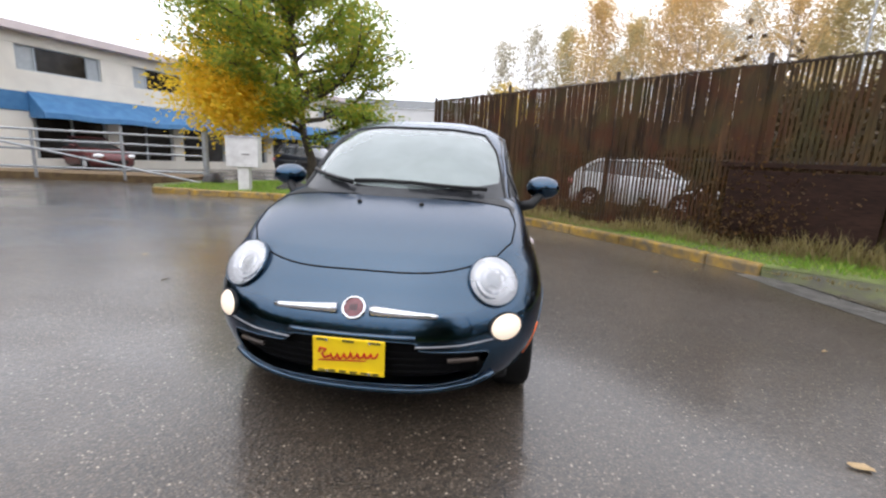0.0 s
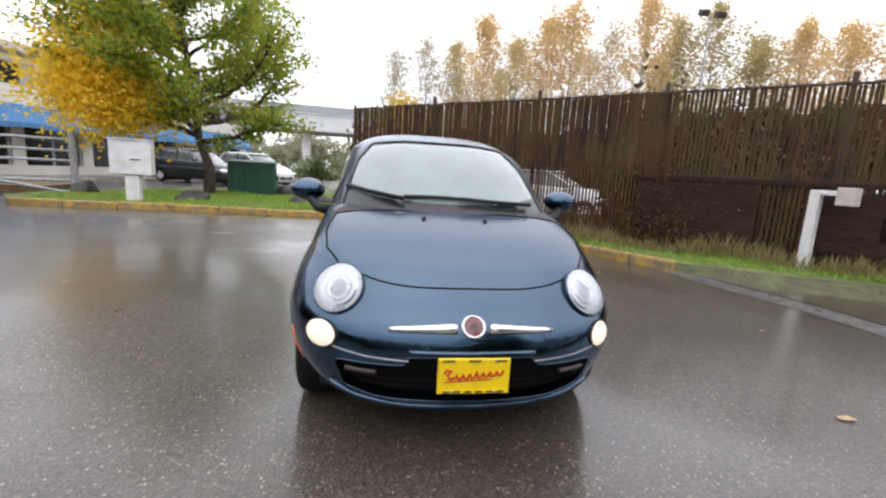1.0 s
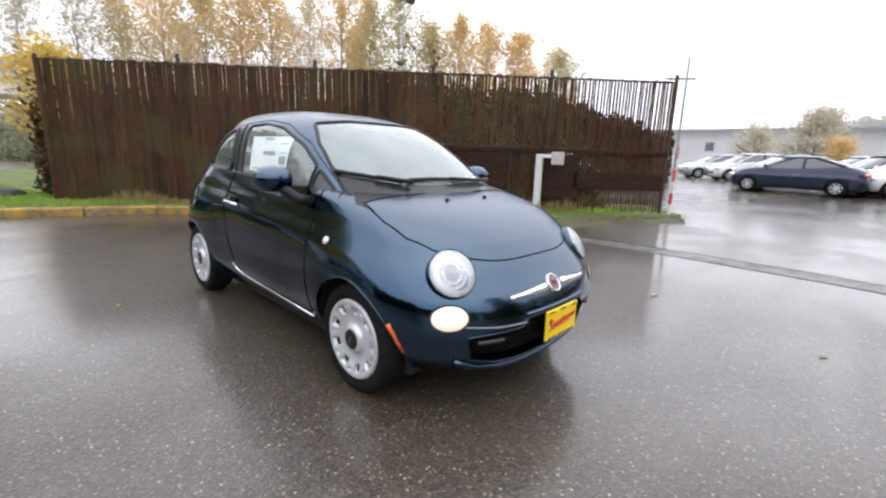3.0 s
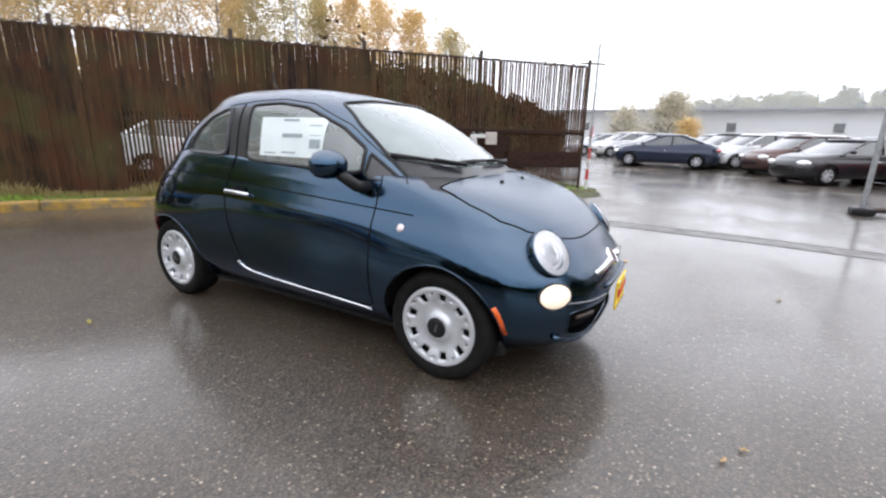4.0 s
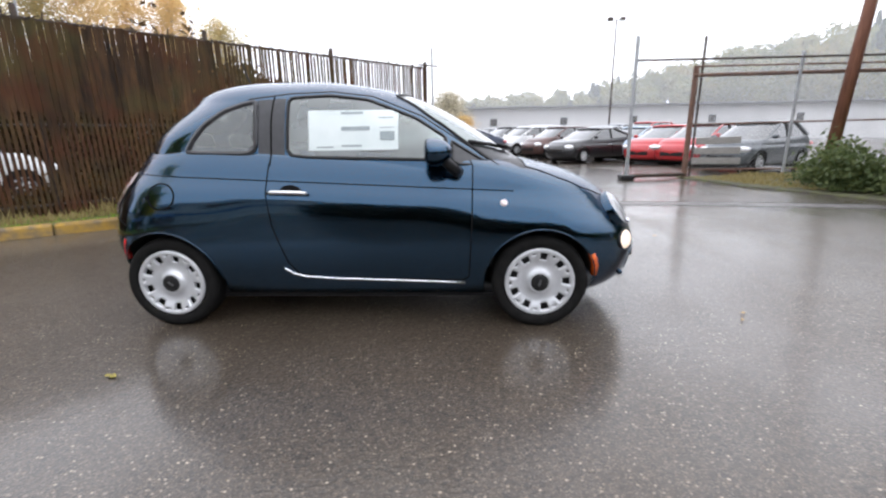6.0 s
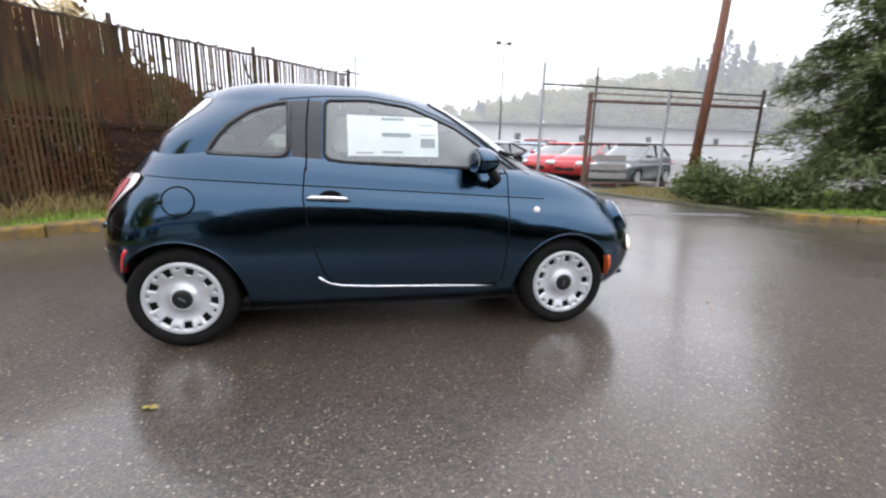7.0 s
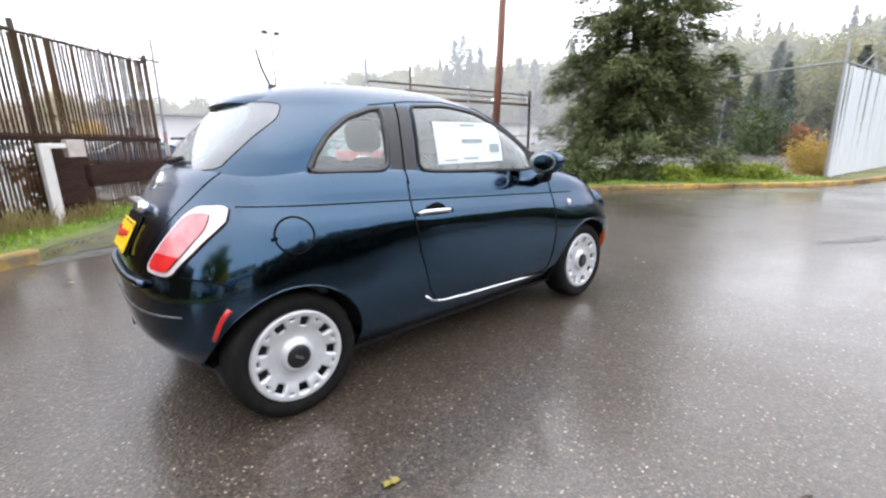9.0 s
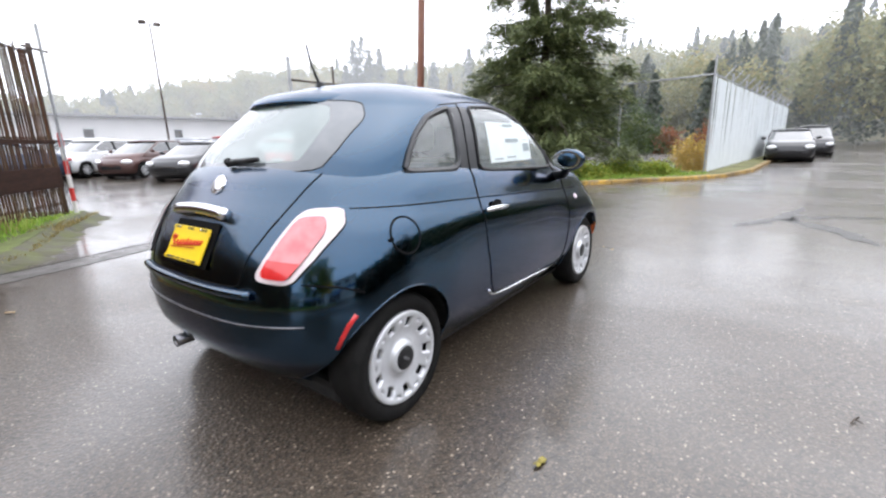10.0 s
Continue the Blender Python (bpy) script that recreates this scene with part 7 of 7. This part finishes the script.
broadleaf("far_tree", 49, 1.0, 0, 5.9, 1.2, 2.6, 24, 6500, 0.15, POPB, "round yellowing tree by the warehouse", 304, jitter=0.5)
broadleaf("far_tree", 46, -0.9, 0, 3.4, 0.6, 1.2, 18, 2600, 0.13, POP1, "small yellow tree in front of the warehouse", 305, jitter=0.4)


# ---- wooded hill ----
def hill_h(az):
    return curve([(55, 4), (80, 4), (98, 8), (106, 9.5), (113, 14), (120, 19), (126, 20), (135, 21), (145, 20), (165, 24), (180, 23), (195, 24), (215, 14)], az)


# haze is mixed into these leaf and slope colours as extra paleness
FARWOOD = leaf_mat("haze_paled_wood_leaves", (0.30, 0.31, 0.22), (0.42, 0.37, 0.22), (0.36, 0.35, 0.24), 0.1, 0.4)
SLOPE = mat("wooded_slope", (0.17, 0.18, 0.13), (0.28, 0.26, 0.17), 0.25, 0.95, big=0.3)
bm = bmesh.new()
rows = []
for d_, f in ((95, 0.0), (105, 0.22), (120, 0.45), (140, 0.62), (165, 0.75), (200, 0.8)):
    rows.append([bm.verts.new((d_ * math.sin(radians(a)), d_ * math.cos(radians(a)), hill_h(a) * f - 0.3)) for a in range(55, 226, 3)])
for a, c in zip(rows, rows[1:]):
    for k in range(len(a) - 1):
        bm.faces.new((a[k], a[k + 1], c[k + 1], c[k]))
tagged(part("backdrop_hill", bm, SLOPE, smooth=True), "brown and green hillside under the far woods, paled for haze", "backdrop", kind="structure")
# translucent white sheets added before the far scenery, in place of real haze
HAZE_SHEET = bpy.data.materials.new("haze_sheet")
HAZE_SHEET.use_nodes = True
nt = HAZE_SHEET.node_tree
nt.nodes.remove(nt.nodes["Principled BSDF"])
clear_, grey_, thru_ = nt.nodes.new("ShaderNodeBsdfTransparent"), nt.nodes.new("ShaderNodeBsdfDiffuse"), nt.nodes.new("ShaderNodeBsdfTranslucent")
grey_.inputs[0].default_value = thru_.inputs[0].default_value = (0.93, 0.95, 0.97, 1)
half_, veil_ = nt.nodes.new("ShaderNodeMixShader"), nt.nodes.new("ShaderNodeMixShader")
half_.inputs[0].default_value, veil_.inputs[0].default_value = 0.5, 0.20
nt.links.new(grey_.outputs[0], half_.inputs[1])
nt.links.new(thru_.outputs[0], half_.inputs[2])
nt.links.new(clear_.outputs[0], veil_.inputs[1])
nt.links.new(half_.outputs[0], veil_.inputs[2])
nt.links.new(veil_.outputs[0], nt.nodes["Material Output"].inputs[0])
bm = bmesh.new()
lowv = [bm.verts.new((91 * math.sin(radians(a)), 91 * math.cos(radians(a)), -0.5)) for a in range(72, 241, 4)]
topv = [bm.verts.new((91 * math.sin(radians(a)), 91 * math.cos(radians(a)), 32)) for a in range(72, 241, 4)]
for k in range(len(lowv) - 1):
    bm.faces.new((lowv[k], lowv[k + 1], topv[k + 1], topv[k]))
tagged(part("backdrop_mist", bm, HAZE_SHEET, smooth=True), "translucent white sheet standing in for haze before the far hill", "backdrop", kind="structure")
THIN_HAZE_SHEET = HAZE_SHEET.copy()
THIN_HAZE_SHEET.name = "thin_haze_sheet"
next(n for n in THIN_HAZE_SHEET.node_tree.nodes if n.type == "MIX_SHADER" and abs(n.inputs[0].default_value - 0.20) < 0.01).inputs[0].default_value = 0.09
# two nearer sheets that whiten what lies behind them, as haze would
for a0, a1, top_, mt, lb in ((56, 149, 18, HAZE_SHEET, "thin even drizzle hanging beyond the lot"), (148, 225, 26, THIN_HAZE_SHEET, "faint drizzle down the road")):
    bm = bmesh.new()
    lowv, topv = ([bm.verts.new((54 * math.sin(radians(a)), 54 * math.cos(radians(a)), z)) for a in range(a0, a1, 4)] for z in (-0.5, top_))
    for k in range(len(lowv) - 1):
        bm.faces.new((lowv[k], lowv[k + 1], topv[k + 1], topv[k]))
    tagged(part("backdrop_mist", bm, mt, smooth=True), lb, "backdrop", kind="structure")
g = np.random.default_rng(77)
# far leaf colours raised above their natural tone to suggest haze
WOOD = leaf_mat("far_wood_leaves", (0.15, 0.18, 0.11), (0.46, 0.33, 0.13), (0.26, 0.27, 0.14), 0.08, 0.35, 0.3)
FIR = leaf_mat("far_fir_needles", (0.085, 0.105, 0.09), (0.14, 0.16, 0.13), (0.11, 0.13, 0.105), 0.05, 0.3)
C1, C2, C3 = [], [], []
for i in range(860):
    a, f = g.uniform(86, 225), g.uniform(0, 1)
    d_ = 97 + 85 * f
    ht = hill_h(a)
    base = ht * np.interp(d_, [95, 105, 120, 140, 165, 200], [0, 0.22, 0.45, 0.62, 0.75, 0.8])
    tall = g.uniform(8.5, 14.5) * (0.7 + 0.3 * smooth01(100, 140, a))
    p = np.array([d_ * math.sin(radians(a)), d_ * math.cos(radians(a)), base])
    if g.random() < (0.33 if a > 138 else 0.06):
        n = 520
        t = g.uniform(0, 1, n)
        ang = g.uniform(0, math.tau, n)
        r = (1 - t) ** 0.85 * tall * 0.23 * (0.55 + 0.45 * np.abs(np.sin(t * 21 + i))) * np.sqrt(g.uniform(0.1, 1, n)) + 0.15
        C2.append(p + np.stack([r * np.cos(ang), r * np.sin(ang), t * tall * 1.12], 1))
    else:
        n = 840
        C1.append(p + np.array([0, 0, tall * 0.56]) + np.repeat(rand_dirs(g, 28) * g.uniform(0.35, 1.0, (28, 1)), 30, 0) * np.array([1, 1, 1.45]) * tall * 0.27 + g.normal(0, tall * 0.050, (n, 3)))
C4, C5, C6, C7 = [], [], [], []
for i in range(170):  # the nearer edge of the wood along the road
    a, d_ = g.uniform(150, 216), g.uniform(58, 88)
    tall = curve([(150, 5.0), (158, 7.0), (168, 10), (180, 13.5), (195, 15.5), (216, 15)], a) * g.uniform(0.62, 1.05)
    p = np.array([d_ * math.sin(radians(a)), d_ * math.cos(radians(a)), 0.06 * (d_ - 58)])
    if g.random() < 0.36:
        n = 800
        t, ang = g.uniform(0, 1, n), g.uniform(0, math.tau, n)
        r = (1 - t) ** 0.85 * tall * 0.21 * (0.55 + 0.45 * np.abs(np.sin(t * 23 + i))) * np.sqrt(g.uniform(0.1, 1, n)) + 0.1
        C5.append(p + np.stack([r * np.cos(ang), r * np.sin(ang), t * tall * 1.12], 1))
    else:
        n = 1200
        C4.append(p + np.array([0, 0, tall * 0.55]) + np.repeat(rand_dirs(g, 40) * g.uniform(0.3, 1.0, (40, 1)), 30, 0) * np.array([1, 1, 1.5]) * tall * 0.27 + g.normal(0, tall * 0.045, (n, 3)))
for a, d_, tall in ((158.5, 46, 6.2), (161.0, 49, 7.4), (163.4, 45, 6.6), (165.8, 48, 7.8), (168.0, 46, 6.4), (170.4, 50, 7.6), (176.0, 52, 8.6)):  # dark firs behind the wire fence
    n = 1300
    t, ang = g.uniform(0, 1, n) ** 1.2, g.uniform(0, math.tau, n)
    r = ((1 - t) ** 0.85 * tall * 0.24 * (0.5 + 0.5 * np.abs(np.sin(t * 19 + a))) + 0.12) * np.sqrt(g.uniform(0.05, 1.0, n))
    C5.append(np.array([d_ * math.sin(radians(a)), d_ * math.cos(radians(a)), 0]) + np.stack([r * np.cos(ang), r * np.sin(ang), t * tall], 1))
for i in range(70):  # low trees beyond the viaduct, coloured pale for haze
    a, d_ = g.uniform(-34, 14), g.uniform(74, 96)
    tall = g.uniform(4.5, 8.5)
    n = 420
    C6.append(np.array([d_ * math.sin(radians(a)), d_ * math.cos(radians(a)), tall * 0.5]) + np.repeat(rand_dirs(g, 20) * g.uniform(0.3, 1.0, (20, 1)), 21, 0) * np.array([1.3, 1.3, 1.0]) * tall * 0.42 + g.normal(0, tall * 0.06, (n, 3)))
# unseen conifers, added to darken what the car's side and the asphalt reflect
for i in range(104):
    a, d_ = g.uniform(238, 275), g.uniform(8.3, 10.2)
    x_, y_ = d_ * math.sin(radians(a)), d_ * math.cos(radians(a))
    if i % 4 == 3:  # the added row bends away to the north-west
        k = g.uniform(9.5, 17.0)
        x_, y_ = 0.54 - 0.87 * k, -3.7 + 0.49 * k
    tall = g.uniform(2.0, 3.1)
    n = 260
    C7.append(np.array([x_, y_, tall * 0.45]) + rand_dirs(g, n) * np.array([0.55, 0.55, 1.0]) * tall * 0.5 * g.uniform(0.3, 1.05, (n, 1)))
for i in range(150):
    a, d_ = g.uniform(205, 296), g.uniform(27, 38)
    tall = g.uniform(4.2, 7.0) * (0.75 + 0.25 * smooth01(228, 250, a))
    p = np.array([d_ * math.sin(radians(a)), d_ * math.cos(radians(a)), 0])
    n = 130
    C3.append(p + np.array([0, 0, tall * 0.52]) + rand_dirs(g, n) * np.array([1, 1, 1.4]) * tall * 0.36 * g.uniform(0.4, 1.05, (n, 1)))
for a, d_, tall in ((132.0, 104, 14), (133.0, 100, 18), (134.1, 102, 19), (135.0, 99, 16), (136.2, 103, 17), (138.8, 101, 13), (143.0, 101, 14), (147.5, 99, 16), (150, 104, 15), (176, 98, 14), (186, 99, 17)):
    n = 1100
    t = g.uniform(0, 1, n) ** 1.3
    ang = g.uniform(0, math.tau, n)
    r = ((1 - t) ** 0.8 * tall * 0.27 * (0.45 + 0.55 * np.abs(np.sin(t * 17 + a))) + 0.25) * g.uniform(0.2, 1.0, n)
    C2.append(np.array([d_ * math.sin(radians(a)), d_ * math.cos(radians(a)), 3.0 if d_ > 95 else 0.0]) + np.stack([r * np.cos(ang), r * np.sin(ang), t * tall * 1.12], 1))
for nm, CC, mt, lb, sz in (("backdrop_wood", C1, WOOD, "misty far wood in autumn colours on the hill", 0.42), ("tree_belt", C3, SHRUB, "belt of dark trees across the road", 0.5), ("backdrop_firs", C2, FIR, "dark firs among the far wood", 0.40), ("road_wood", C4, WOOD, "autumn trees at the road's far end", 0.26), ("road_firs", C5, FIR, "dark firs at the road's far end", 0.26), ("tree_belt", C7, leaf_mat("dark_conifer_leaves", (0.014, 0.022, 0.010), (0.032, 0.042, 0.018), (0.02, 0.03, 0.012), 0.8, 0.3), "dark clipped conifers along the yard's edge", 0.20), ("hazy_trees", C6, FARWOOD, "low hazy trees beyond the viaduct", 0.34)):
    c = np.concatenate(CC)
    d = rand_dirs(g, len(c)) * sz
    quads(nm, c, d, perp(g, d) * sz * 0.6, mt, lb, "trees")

# red shrubs behind the wire fence
REDLEAF = leaf_mat("red_autumn_leaves", (0.30, 0.09, 0.05), (0.24, 0.11, 0.06), (0.32, 0.14, 0.07), 0.8, 0.4)
bush("red_shrub", 4.6, -37, 0, 1.2, 1.1, 2.0, 1300, 0.16, REDLEAF, "red autumn shrub beyond the wire fence", 240)
bush("red_shrub", 2.2, -39, 0, 1.0, 1.0, 2.6, 1200, 0.16, REDLEAF, "red autumn shrub beyond the wire fence", 241)
bush("dark_shrub", 6.4, -36, 0, 2.2, 1.8, 4.6, 2600, 0.18, SHRUB, "dark green shrub beyond the wire fence", 242)
bush("dark_shrub", 0.4, -40, 0, 2.2, 1.8, 4.6, 2600, 0.18, SHRUB, "dark green shrub beyond the wire fence", 243)
# twig lying on the asphalt
tw = thing("twig", "small forked dark twig on the wet asphalt", "twig")
part("stem", T([(-2.44, 0.06, 0.005), (-2.42, 0.10, 0.010), (-2.405, 0.14, 0.006)], 0.003, 5), BARK, tw)
part("fork", T([(-2.42, 0.10, 0.010), (-2.445, 0.125, 0.012)], 0.0025, 5), BARK, tw)

# ---- fallen leaves ----
LEAF = mat("fallen_leaf", (0.42, 0.30, 0.16), (0.30, 0.17, 0.05), 30, 0.5, obj_random=0.5)
LEAFG = mat("fallen_yellow_leaf", (0.26, 0.22, 0.04), (0.18, 0.14, 0.03), 30, 0.5)


def fallen(x, y, size, mt, seed):
    rr = random.Random(seed)
    bm = bmesh.new()
    ring = []
    for k in range(12):
        a = k * math.tau / 12
        r = size * (0.55 + 0.45 * abs(math.cos(a))) * rr.uniform(0.75, 1.1)
        ring.append(bm.verts.new((r * math.cos(a), r * 0.6 * math.sin(a), 0.006 + 0.012 * rr.random())))
    c = bm.verts.new((0, 0, 0.012))
    for k in range(12):
        bm.faces.new((c, ring[k], ring[(k + 1) % 12]))
    r = bmesh.ops.extrude_face_region(bm, geom=list(bm.faces))
    bmesh.ops.translate(bm, vec=(0, 0, -0.003), verts=[v for v in r["geom"] if isinstance(v, bmesh.types.BMVert)])
    ob = tagged(part("fallen_leaf", bm, mt), "curled fallen leaf on the wet asphalt", "leaf", "fallen leaves")
    ob.matrix_basis = pose(x, y, 0.002, 0, 0, rr.uniform(0, 360))


for i, (x, y, s_, mt) in enumerate(((2.21, -1.66, 0.05, LEAF), (-1.42, 1.10, 0.035, LEAFG), (-0.716, -2.425, 0.02, LEAF), (-0.60, -2.50, 0.02, LEAF), (1.7, -2.9, 0.03, LEAF), (3.0, -0.3, 0.03, LEAF), (2.6, 1.9, 0.04, LEAF), (3.2, 2.2, 0.04, LEAFG), (-2.6, 3.5, 0.04, LEAF), (-3.3, 0.9, 0.03, LEAF))):
    fallen(x, y, s_, mt, i)
